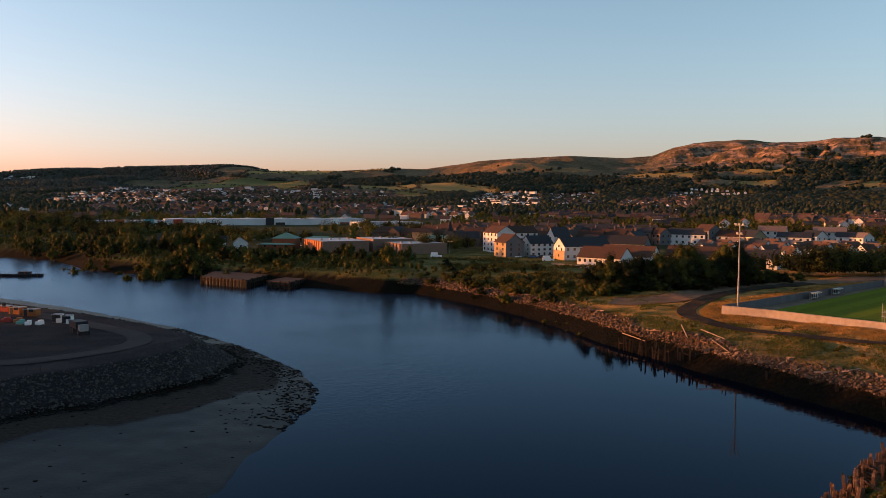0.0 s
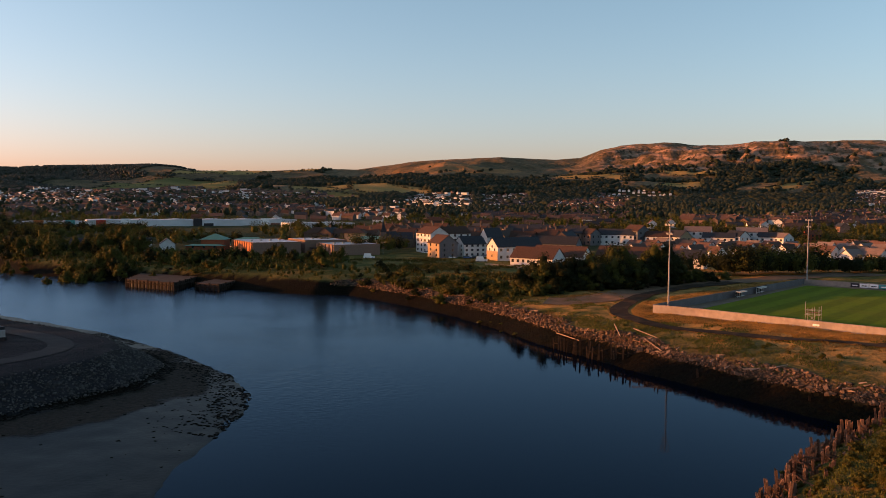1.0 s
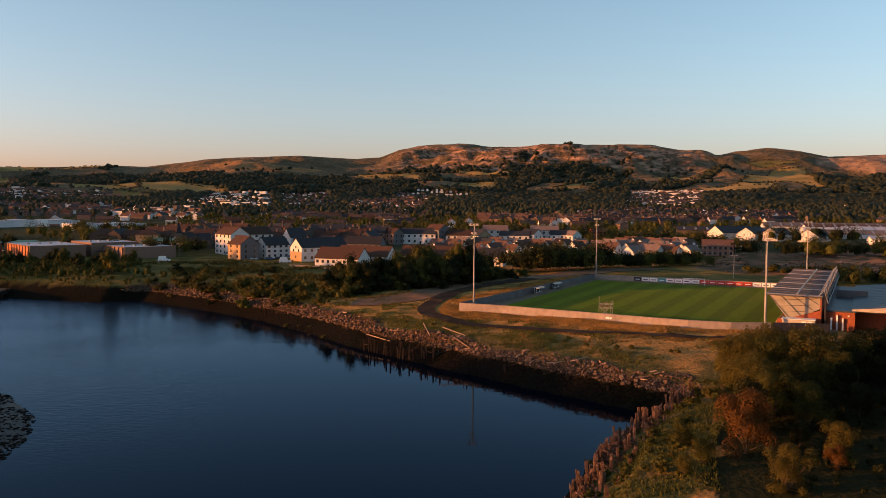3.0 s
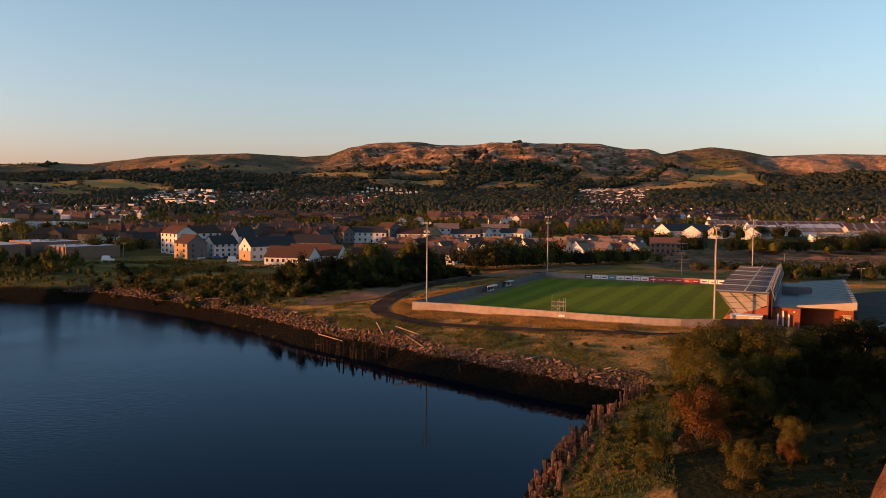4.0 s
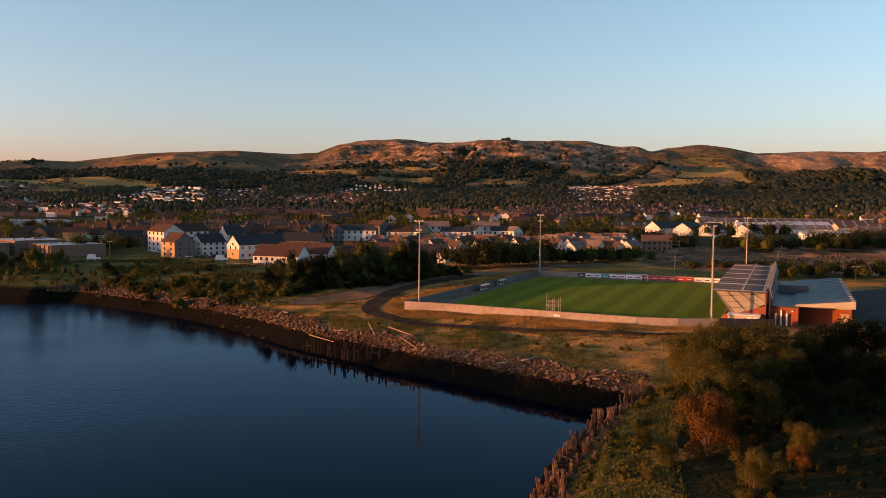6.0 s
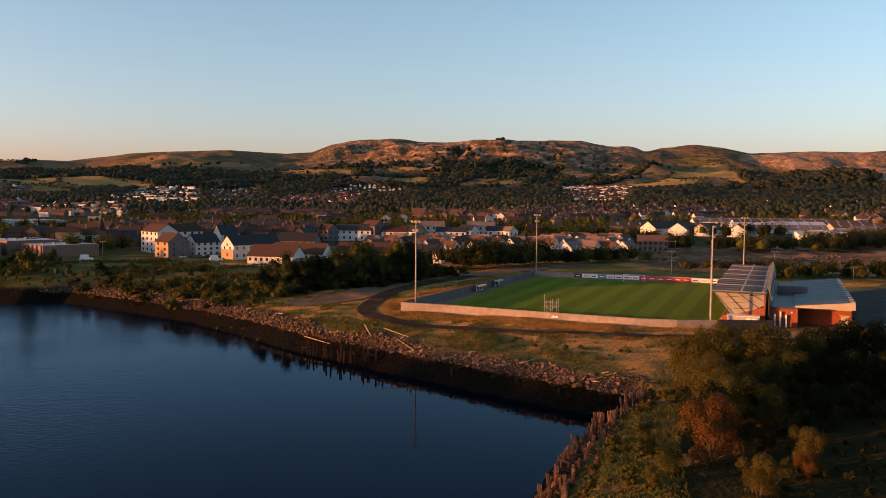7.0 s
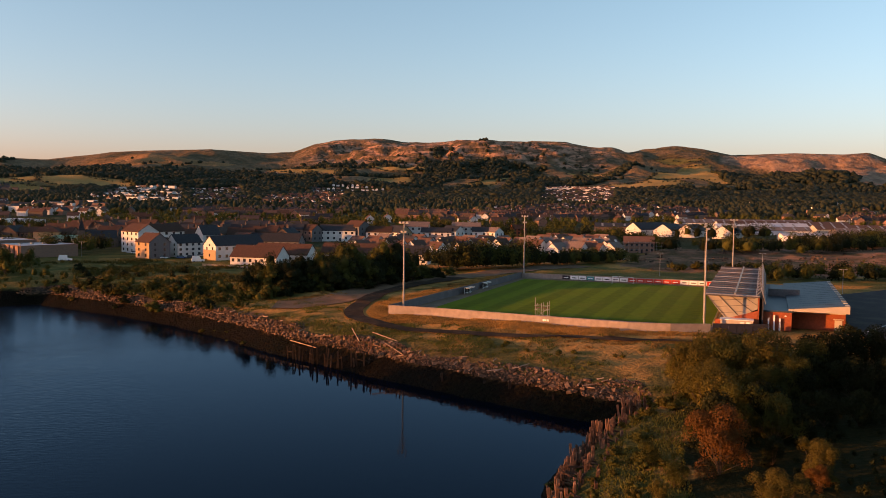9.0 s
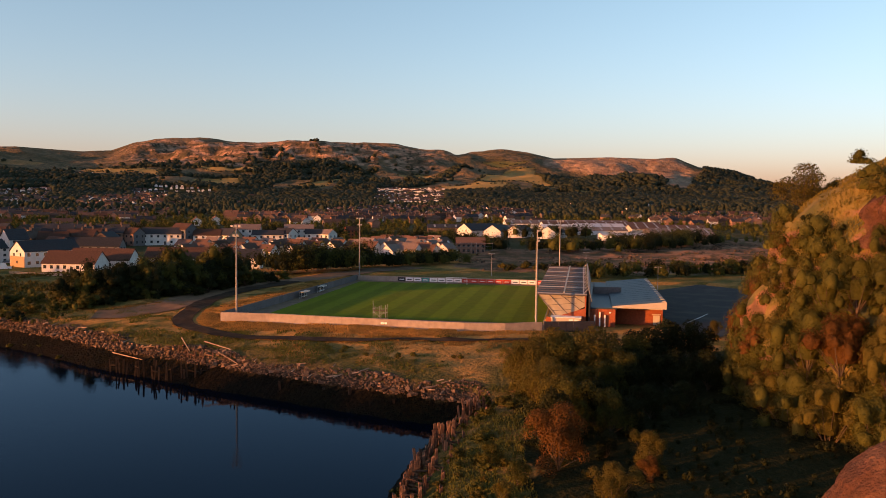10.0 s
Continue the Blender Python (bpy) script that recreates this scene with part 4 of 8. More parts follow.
scaffold_tower()
sign = tagged(empty("wall_sign", 27.8, 198.95, G + 0.85, TURN - 0.06), "small white notice on the concrete wall", "sign")
for k, w in enumerate((0.5, 0.35, 0.45)):
    part("bar", Solid().box(-0.5 + k * 0.5, -0.02, 0, w, 0.05, 0.45), WHITE_PAINT, sign)


def dugout(a, b):
    x, y, z = on_pitch(a, b)
    ob = tagged(empty("dugout", x, y, z, TURN + math.pi / 2), "open white-framed dugout bench by the touchline wall", "dugout", "dugouts")
    for k in range(5):
        part("post", bar((-2.8 + 1.4 * k, 0.6, 0), (-2.8 + 1.4 * k, 0.6, 2.0), 0.06), WHITE_PAINT, ob)
        part("hoop", bar((-2.8 + 1.4 * k, 0.6, 2.0), (-2.8 + 1.4 * k, -0.7, 1.8), 0.06), WHITE_PAINT, ob)
    part("roof", Solid().box(0, -0.05, 1.98, 6.0, 1.4, 0.06, 0), CLEAR_SHEET, ob)
    part("rail", bar((-2.9, -0.7, 1.8), (2.9, -0.7, 1.8), 0.07), WHITE_PAINT, ob)
    part("bench", Solid().box(0, 0.3, 0.42, 5.6, 0.4, 0.06), WHITE_PAINT, ob)
    part("back_panel", Solid().box(0, 0.66, 0.2, 5.8, 0.05, 1.7), DARK_PAINT, ob)
    return ob


for b in (38, 55):
    dugout(-2.6, b)
board_colours = [DARK_PAINT, WHITE_PAINT, WHITE_PAINT, TEAL_PAINT, WHITE_PAINT, WHITE_PAINT, WHITE_PAINT, WHITE_PAINT, RED_PAINT, RED_PAINT, RED_PAINT,
                 RED_PAINT, RED_PAINT, RED_PAINT, WHITE_PAINT, WHITE_PAINT, WHITE_PAINT, RED_PAINT, WHITE_PAINT, WHITE_PAINT]
start, end = Vector((51, 309.7, G)), Vector((106, 286.0, G))
for k, paint in enumerate(board_colours):
    p = start.lerp(end, (k + 0.5) / len(board_colours))
    tint = "white" if paint is WHITE_PAINT else "red" if paint is RED_PAINT else "teal" if paint is TEAL_PAINT else "dark blue"
    ob = tagged(empty("advertising_board", p.x, p.y, p.z, math.atan2(end.y - start.y, end.x - start.x)), f"flat {tint} advertising board by the far wall", "board", "advertising boards")
    part("panel", Solid().box(0, 0, 0.25, 2.75, 0.08, 1.35), paint, ob)
    for off in (-1.1, 1.1):
        part("leg", Solid().box(off, 0.1, 0, 0.08, 0.1, 0.5), DARK_PAINT, ob)
    part("lettering", Solid().box(0, -0.05, 0.7, 1.7, 0.03, 0.3), DARK_PAINT if paint is WHITE_PAINT else WHITE_PAINT, ob)


def goal(a, b):
    x, y, z = on_pitch(a, b)
    ob = tagged(empty("goal", x, y, z, TURN), "white tubular football goal", "goal")
    for s in (-3.66, 3.66):
        part("post", bar((s, 0, 0), (s, 0, 2.44), 0.07, 8), WHITE_PAINT, ob)
        part("stay", bar((s, 0, 2.44), (s, 1.6, 0), 0.04), WHITE_PAINT, ob)
    part("crossbar", bar((-3.66, 0, 2.44), (3.66, 0, 2.44), 0.07, 8), WHITE_PAINT, ob)
    return ob


goal(36, 90.5)

# ---- ways ----
def strip(name, line, width, mat, label, lift=0.27, category="path"):
    """A way laid over the ground along a line of points."""
    pts = [Vector(p) for p in line]
    dense = []
    for i in range(len(pts) - 1):
        p0, p1, p2, p3 = pts[max(i - 1, 0)], pts[i], pts[i + 1], pts[min(i + 2, len(pts) - 1)]
        for k in range(10):
            t = k / 10
            dense.append(0.5 * (2 * p1 + (p2 - p0) * t + (2 * p0 - 5 * p1 + 4 * p2 - p3) * t * t + (3 * p1 - p0 - 3 * p2 + p3) * t ** 3))
    dense.append(pts[-1])
    s = Solid()
    rows = []
    for i, p in enumerate(dense):
        d = (dense[min(i + 1, len(dense) - 1)] - dense[max(i - 1, 0)]).normalized()
        nrm = Vector((-d.y, d.x))
        w = width[0] + (width[1] - width[0]) * i / len(dense) if isinstance(width, tuple) else width
        rows.append([p + nrm * w * f for f in (0.5, 0.25, 0, -0.25, -0.5)])
    flat = np.array([[q.x, q.y] for row in rows for q in row])
    hz = land_height(flat[:, 0], flat[:, 1])[0] + lift
    me = array_mesh(name, np.column_stack([flat, hz]), np.array([(i * 5 + j, i * 5 + j + 1, i * 5 + j + 6, i * 5 + j + 5) for i in range(len(rows) - 1) for j in range(4)]), mat, True)
    return tagged(new(name, me), label, category, kind="structure")


TRACK = [(14, 309), (5, 297), (-3, 285), (-11.5, 264), (-16.3, 243), (-18.4, 230), (-18.6, 220), (-15.3, 210.5), (-9.8, 202), (-1.7, 195), (10.9, 188.4), (20.4, 184.6), (29, 182), (40, 178.5), (53, 175), (74, 170)]
strip("track", TRACK, (6.4, 2.3), CINDER,
      "dark cinder track curving round the football ground")
strip("dirt_path", [(-42, 239), (-33, 240), (-22, 250), (-17, 268), (-8, 285), (5, 304), (20, 321), (36, 340), (52, 356), (70, 364)], 13.5, DIRT, "trodden brown earth joining the track", 0.2)
carpark = Solid().add([(92, 172, 0), (122, 180, 0), (175, 240, 0), (160, 285, 0), (125, 262, 0), (98, 192, 0)], [(0, 1, 2, 3, 4, 5)])
cp = tagged(part("car_park", carpark, TARMAC), "dark tarmac car park behind the club building", "car park", kind="structure")
cp.matrix_basis = pose(0, 0, G - 0.1)
part("bay_line", Solid().box(109.3, 200.6, 0.004, 25.5, 0.16, 0.006, math.atan2(18.1, 18.0)), WHITE_PAINT, cp, "worn white painted line")

# ---- houses ----
def house(name, x, y, turn, length, width, eaves, rise, walls, roof, label, floors=2, bays=4, category="house", group="", gable_walls=None,
          chimneys=0, overhang=0.35, door=True, z=None, windows=True):
    """A house whose ridge runs along local x; x, y is the middle of its plan."""
    base = (ground_at(x, y) if z is None else z) - 0.3
    ob = tagged(empty(name, x, y, base, turn), label, category, group)
    l, w, e, r = length / 2, width / 2, eaves + 0.3, rise
    v = [(-l, -w, 0), (l, -w, 0), (l, w, 0), (-l, w, 0), (-l, -w, e), (l, -w, e), (l, w, e), (-l, w, e), (-l, 0, e + r), (l, 0, e + r)]
    if gable_walls:
        for name_of, faces, mat in (("wall", ((0, 1, 5, 4), (2, 3, 7, 6)), walls), ("gable_wall", ((1, 2, 6, 9, 5), (3, 0, 4, 8, 7)), gable_walls)):
            for face in faces:
                part(name_of, Solid().add([v[i] for i in face], [tuple(range(len(face)))]), mat, ob)
    else:
        part("wall", Solid().add(v, [(0, 1, 5, 4), (2, 3, 7, 6), (1, 2, 6, 9, 5), (3, 0, 4, 8, 7)]), walls, ob)
    o, t = overhang, 0.16
    k = r / w
    for side in (-1, 1):
        a = [(-l - o, side * (w + o), e - o * k), (l + o, side * (w + o), e - o * k), (l + o, 0, e + r), (-l - o, 0, e + r)]
        b = [(p[0], p[1], p[2] + t) for p in a]
        part("roof_slope", Solid().add(a + b, [(0, 1, 2, 3), (7, 6, 5, 4), (0, 4, 5, 1), (1, 5, 6, 2), (2, 6, 7, 3), (3, 7, 4, 0)]), roof, ob)
    if windows:
        step = eaves / floors
        ww, wh = min(1.3, length / bays * 0.45), min(1.35, step * 0.5)
        for f in range(floors):
            zc = 0.3 + step * f + step * 0.36
            for b in range(bays):
                xc = -l + length * (b + 0.5) / bays
                is_door = door and f == 0 and b == bays // 2
                pane = Solid().box(xc, -w - 0.02, 0.3 if is_door else zc, 1.0 if is_door else ww, 0.1, 2.1 if is_door else wh)
                part("door" if is_door else "window", pane, DARK_PAINT if is_door else WINDOW, ob)
            for end in (-1, 1):
                for b in (-1, 1) if width > 8 else (0,):
                    part("window", Solid().box(end * (l + 0.02), b * width * 0.22, zc, 0.1, 0.9, wh), WINDOW, ob)
    for c in range(chimneys):
        xc = -l + length * (c + 0.5) / chimneys
        stack = part("chimney", Solid().box(xc, 0, e + r - 0.6, 0.8, 1.3, 2.2), SANDSTONE, ob)
        for p in (-0.4, 0, 0.4):
            part("chimney_pot", Solid().tube((xc, p, e + r + 1.6), (xc, p, e + r + 2.1), 0.14, 0.12, 5), ROOF_PINK, stack)
    return ob


RIDGE_R = math.atan2(-0.69, 0.72)       # ridge towards the right and the eye
RIDGE_D = RIDGE_R + math.pi / 2
# first row: flats, gabled block, terrace
house("apartment_block", -141, 427, RIDGE_R, 17, 11, 10.6, 3.6, RENDER_WALL, ROOF_BROWN, "four-storey white rendered flats with brown tiled roof", 4, 4, "apartment block")
house("apartment_block", -131, 434, RIDGE_D, 16, 11, 10.6, 3.6, RENDER_WALL, ROOF_BROWN, "white rendered flats with a brown gabled roof", 4, 4, "apartment block")
house("apartment_block", -124.5, 394.5, RIDGE_R, 12.5, 10.5, 7.4, 4.0, TAN_BRICK, ROOF_BROWN, "tan brick flats with a dark gable and brown roof", 3, 2, "apartment block", gable_walls=GREY_WALL, door=False)
house("apartment_block", -113, 405, RIDGE_D, 13, 10, 6.6, 3.8, RENDER_WALL, ROOF_SLATE, "white rendered flats with dark slate roof", 3, 4, "apartment block")
gabled = house("apartment_block", -87, 394, RIDGE_D, 26, 10.2, 6.8, 4.2, RENDER_WALL, ROOF_SLATE, "white and tan gabled block with long dark slate roof", 2, 7, "apartment block")
part("brick_facing", Solid().box(-13.08, 0, 0.05, 0.12, 10.0, 4.9), TAN_BRICK, gabled, "tan brick lower gable")
for zc in (2.0, 6.6):
    part("window", Solid().box(-13.18, 0, zc, 0.1, 0.8, 1.1), WINDOW, gabled)
house("terrace_house", -69.5, 363.5, math.atan2(-0.30, 0.95), 21.5, 12, 3.3, 4.6, RENDER_WALL, ROOF_BROWN, "long low white terrace with brown tiled roof", 1, 8, "house")
house("terrace_house", -61, 378, math.atan2(-0.30, 0.95), 26, 11, 3.8, 4.4, RENDER_WALL, ROOF_BROWN, "low white terrace with brown tiled roof behind another", 1, 8, "house")
house("terrace_house", -32, 386, math.atan2(-0.22, 0.97), 26, 12, 3.6, 4.4, RENDER_WALL, ROOF_BROWN, "white terrace with broad brown roof among trees", 1, 8, "house")
house("terrace_house", -14, 394, math.atan2(-0.3, 0.95), 16, 10, 3.8, 3.4, RENDER_WALL, ROOF_PINK, "small white house with terracotta tiles", 1, 4, "house")
house("gabled_house", -110, 437, RIDGE_D, 10, 8, 9.0, 4.6, RENDER_WALL, ROOF_SLATE, "tall narrow white gabled house with slate roof", 3, 2, "house")
house("gabled_house", -91, 436, RIDGE_R, 12, 9, 7.0, 3.2, GREY_WALL, ROOF_BROWN, "grey gabled house with brown roof", 2, 3, "house")
house("gabled_house", -74, 432, math.atan2(-0.2, 0.97), 27, 9, 6.0, 3.9, GREY_WALL, ROOF_SLATE, "long grey block with dark slate roof", 2, 7, "house")
# three-storey row across the estate road
ACROSS = math.atan2(-0.12, 0.99)
for x, y, turn, l, w, e, rise, walls, roof, label, floors, gable in (
        (-80, 535, ACROSS, 13, 9, 7.2, 3.2, BROWN_BRICK, ROOF_SLATE, "brown brick flats with dark slate roof", 2, None),
        (-69, 532, RIDGE_R, 12, 9, 7.0, 3.4, BROWN_BRICK, ROOF_BROWN, "brown brick house with a grey gable", 2, GREY_WALL),
        (-52, 534, ACROSS, 23, 9, 6.6, 3.6, RENDER_WALL, ROOF_SLATE, "long white flats with dark slate roof", 2, None),
        (-40, 536, RIDGE_R, 13, 10, 9.6, 3.6, GREY_WALL, ROOF_BROWN, "tall grey gabled flats with brown roof", 3, GREY_WALL),
        (-26, 533, ACROSS, 16, 9, 6.2, 3.4, RENDER_WALL, ROOF_BROWN, "white flats with brown tiled roof", 2, None),
        (-14, 531, RIDGE_R, 13, 10, 6.2, 4.0, RENDER_WALL, ROOF_SLATE, "gabled house with tan gable and dark slopes", 2, TAN_BRICK),
        (-2.5, 540, ACROSS, 16, 9, 9.4, 3.0, RENDER_WALL, ROOF_PALE, "tall white rendered flats with pale tiled roof", 3, None),
        (10, 532, ACROSS, 19, 9, 6.4, 2.8, RENDER_WALL, ROOF_SLATE, "white rendered flats with dark roof", 2, None),
        (20.5, 534, RIDGE_R, 12, 9, 7.2, 3.2, RENDER_WALL, ROOF_SLATE, "white gabled flats with dark roof", 2, None),
        (29.5, 544, ACROSS, 18, 9, 9.6, 2.8, RENDER_WALL, ROOF_PALE, "tall white rendered flats with pale pink roof", 3, None),
        (38, 536, ACROSS, 10, 9, 7.0, 2.8, RENDER_WALL, ROOF_SLATE, "white rendered flats with dark roof", 2, None),
        (45.5, 534, RIDGE_R, 11, 9, 6.8, 2.8, RENDER_WALL, ROOF_PALE, "white gabled flats with pale roof", 2, None)):
    house("estate_flats", x, y, turn, l, w, e, rise, walls, roof, label, floors, max(2, int(l / 3.4)), "apartment block", "flats of the new estate", gable_walls=gable)
# rows of new small houses
rng = random.Random(5)
for x0, y0, count, roofs in ((-30, 420, 5, (ROOF_PINK, ROOF_PINK, ROOF_BROWN)), (-26, 437, 6, (ROOF_PINK, ROOF_BROWN)), (-34, 454, 7, (ROOF_PINK, ROOF_PINK, ROOF_SLATE)), (-20, 470, 8, (ROOF_PINK, ROOF_PALE)),
                             (22, 436, 4, (ROOF_PINK, ROOF_BROWN)), (26, 452, 4, (ROOF_PINK, ROOF_PALE)), (66, 411, 4, (ROOF_PALE, ROOF_PALE, ROOF_PINK)), (58, 428, 5, (ROOF_PALE, ROOF_PINK)),
                             (56, 446, 5, (ROOF_PALE, ROOF_PALE, ROOF_SLATE)), (62, 463, 5, (ROOF_PALE,)), (70, 479, 5, (ROOF_PALE, ROOF_PINK)), (78, 496, 4, (ROOF_PINK, ROOF_PALE))):
    for k in range(count):
        x, y = x0 + 9.3 * k + rng.uniform(-0.5, 0.5), y0 - 0.9 * k + rng.uniform(-1.2, 1.2)
        ob = house("estate_house", x, y, RIDGE_R + (math.pi / 2 if (k + int(y0)) % 3 == 0 else 0) + rng.uniform(-0.05, 0.05), 8.6, 7.2, 4.8 + rng.choice((0, 0.5)), 3.0, RENDER_WALL, rng.choice(roofs),
                   "white rendered new house with tiled roof", 2, 2, "house", "houses of the new estate")
        # a small gabled porch bay on the sunny side
        part("bay", Solid().add([(-1.3, -4.4, 0), (1.3, -4.4, 0), (1.3, -3.5, 0), (-1.3, -3.5, 0), (-1.3, -4.4, 4.6), (1.3, -4.4, 4.6), (1.3, -3.5, 4.6), (-1.3, -3.5, 4.6), (0, -4.4, 6.2), (0, -3.0, 6.2)],
                                [(0, 1, 5, 8, 4), (1, 2, 6, 5), (3, 0, 4, 7), (5, 6, 9, 8), (7, 4, 8, 9)]), rng.choice((RENDER_WALL, TAN_BRICK)), ob)
house("estate_house", 19.5, 400, RIDGE_D, 9, 8, 4.8, 3.8, RENDER_WALL, ROOF_SLATE, "white gabled house between the trees", 2, 2, "house", "houses of the new estate")
house("estate_house", -2, 372, math.atan2(-0.2, 0.97), 10, 8, 4.6, 3.4, RENDER_WALL, ROOF_SLATE, "white house with dark roof among trees", 2, 3, "house", "houses of the new estate")
shell = house("unfinished_house", 119, 458, math.atan2(-0.2, 0.97), 16, 11, 5.2, 3.4, BROWN_BRICK, ROOF_PINK, "half-built house row behind scaffolding", 2, 6, "house")
for k in range(9):
    part("scaffold_pole", Solid().tube((-11.5 + 2.9 * k, -7.2, 0), (-11.5 + 2.9 * k, -7.2, 6.6), 0.07, 0.07, 4), STEEL, shell)
for zc in (2.2, 4.2, 6.0):
    part("scaffold_rail", Solid().tube((-11.8, -7.2, zc), (12, -7.2, zc), 0.06, 0.06, 4), STEEL, shell)


# ---- shops and sheds ----
def flat_block(name, x, y, turn, sx, sy, h, walls, label, front=None, piers=0, roof=FLAT_ROOF, z=None, category="building"):
    """A flat-roofed building; x, y is the corner nearest the river, local x along the front, local y back."""
    base = (ground_at(x, y) if z is None else z) - 0.3
    ob = tagged(empty(name, x, y, base, turn), label, category)
    part("wall", Solid().box(sx / 2, sy / 2, 0, sx, sy, h), walls, ob)
    part("roof", Solid().box(sx / 2, sy / 2, h, sx - 0.8, sy - 0.8, 0.12), roof, ob)
    for a, b, wx, wy in ((sx / 2, 0.1, sx, 0.3), (sx / 2, sy - 0.1, sx, 0.3), (0.1, sy / 2, 0.3, sy), (sx - 0.1, sy / 2, 0.3, sy)):
        part("parapet", Solid().box(a, b, h, wx, wy, 0.22), walls, ob)
    for k in range(piers):
        part("pier", Solid().box(-0.3, sy * (k + 0.5) / piers, 0, 0.8, sy / piers * 0.62, h), front or walls, ob)
    for k in range(4):
        part("roof_vent", Solid().box(sx * (0.2 + 0.2 * k), sy * 0.5, h + 0.1, 1.2, 1.2, 0.7), STEEL, ob)
    return ob


# the piers' orange is sunlight painted onto the west side
flat_block("brick_store", -222, 375, RIDGE_D, 26, 42, 6.2, BROWN_BRICK, "large flat-roofed brown brick store, low sun painted on its piers", SUNLIT_BRICK, 9)
flat_block("brick_store", -203, 397, RIDGE_D, 24, 30, 7.0, BROWN_BRICK, "flat-roofed brown brick store with a canopy", None, 0)
flat_block("brick_store", -180, 384, RIDGE_D, 26, 26, 6.0, BROWN_BRICK, "flat-roofed brown brick hall near the river", None, 5)
canopy = tagged(empty("canopy", -193, 401, 7.5, RIDGE_D), "low dark canopy before the brick store", "canopy")
part("roof", Solid().box(0, 0, 2.9, 17, 5, 0.35), DARK_PAINT, canopy)
for k in range(4):
    part("post", Solid().box(-7.5 + 5 * k, -2, -0.3, 0.25, 0.25, 3.2), STEEL, canopy)


def hip_block(x, y, turn, sx, sy, h, rise, walls, roof, label):
    base = ground_at(x, y) - 0.3
    ob = tagged(empty("pavilion", x, y, base, turn), label, "building")
    part("wall", Solid().box(0, 0, 0, sx, sy, h), walls, ob)
    l, w = sx / 2 + 0.8, sy / 2 + 0.8
    q = max(0.2, l - w)
    part("roof", Solid().add([(-l, -w, h), (l, -w, h), (l, w, h), (-l, w, h), (-q, 0, h + rise), (q, 0, h + rise)], [(0, 1, 5, 4), (1, 2, 5), (2, 3, 4, 5), (3, 0, 4), (3, 2, 1, 0)]), roof, ob)
    for k in range(3):
        part("window", Solid().box(-sx * 0.3 + sx * 0.3 * k, -sy / 2 - 0.02, 1.2, 1.2, 0.1, 1.5), WINDOW, ob)
    return ob


hip_block(-262, 402, 0.3, 13, 12, 6.0, 3.2, RED_BRICK, ROOF_GREEN, "brick pavilion with a green hipped roof")
hip_block(-262, 392, 0.3, 20, 6, 2.6, 0.8, RED_BRICK, ROOF_GREEN, "low brick arcade with a green roof")
hip_block(-250, 420, 0.3, 18, 10, 5.2, 1.2, RED_BRICK, ROOF_GREEN, "brick building with a green roof edge")
hip_block(-232, 470, 0.4, 16, 12, 7.5, 3.6, SANDSTONE, ROOF_BROWN, "brown sandstone villa with tiled roof")
hip_block(-205, 470, 0.2, 13, 11, 8.0, 3.4, TAN_BRICK, ROOF_BROWN, "tan villa with brown tiled roof")
hip_block(-190, 460, 0.2, 26, 14, 5.0, 1.6, TRIM, ROOF_GREEN, "low hall with a green roof")
# riverside buildings upstream
house("gabled_house", -318, 372, 0.5, 26, 9, 3.4, 2.6, BROWN_BRICK, ROOF_SLATE, "long low brown brick building with slate roof", 1, 6, "house")
house("gabled_house", -290, 372, 0.5, 12, 9, 4.0, 3.0, RENDER_WALL, ROOF_SLATE, "white gabled house with slate roof", 1, 3, "house")
house("gabled_house", -278, 380, -0.9, 9, 8, 4.0, 3.0, RENDER_WALL, ROOF_SLATE, "small white gabled house", 1, 2, "house")


def shed(x, y, turn, sx, sy, h, mats, label, roof=PALE_CLAD, walls=PALE_CLAD, bays=3):
    """A long store with low double-pitched roofs side by side."""
    base = ground_at(x, y) - 0.3
    ob = tagged(empty("retail_shed", x, y, base, turn), label, "shed")
    part("wall", Solid().box(sx / 2, sy / 2, 0, sx, sy, h), walls, ob)
    w = sx / bays
    for k in range(bays):
        a = [(k * w, -0.3, h), (k * w + w / 2, -0.3, h + w * 0.02), (k * w + w, -0.3, h), (k * w, sy, h), (k * w + w / 2, sy, h + w * 0.02), (k * w + w, sy, h)]
        part("roof_bay", Solid().add(a, [(0, 1, 4, 3), (1, 2, 5, 4), (0, 2, 1), (3, 4, 5)]), roof, ob)
    for k, m in enumerate(mats):
        part("entrance", Solid().box(sx * (k + 0.5) / len(mats), -0.5, 0, 8, 1.2, h + 1.2), m, ob)
        part("shop_window", Solid().box(sx * (k + 0.5) / len(mats) + 10, -0.06, 0.3, 9, 0.2, 2.6), WINDOW, ob)
    return ob


shed(-575, 545, math.atan2(0.69, 0.72), 100, 30, 5.0, [DARK_PAINT, ORANGE_PAINT, TEAL_PAINT, RED_PAINT], "long white retail sheds with coloured entrances", bays=4)
shed(-520, 598, math.atan2(0.69, 0.72), 190, 34, 6.2, [WHITE_PAINT, DARK_PAINT, WHITE_PAINT], "very long white retail shed with gabled entrances", bays=6)
shed(-345, 645, math.atan2(0.69, 0.72), 60, 30, 5.5, [WHITE_PAINT], "pale retail shed among trees", bays=2)
house("works_shed", 176, 640, 0.35, 30, 20, 4.5, 5.0, RENDER_WALL, ROOF_SLATE, "white gabled works shed", 1, 3, "shed", windows=False)
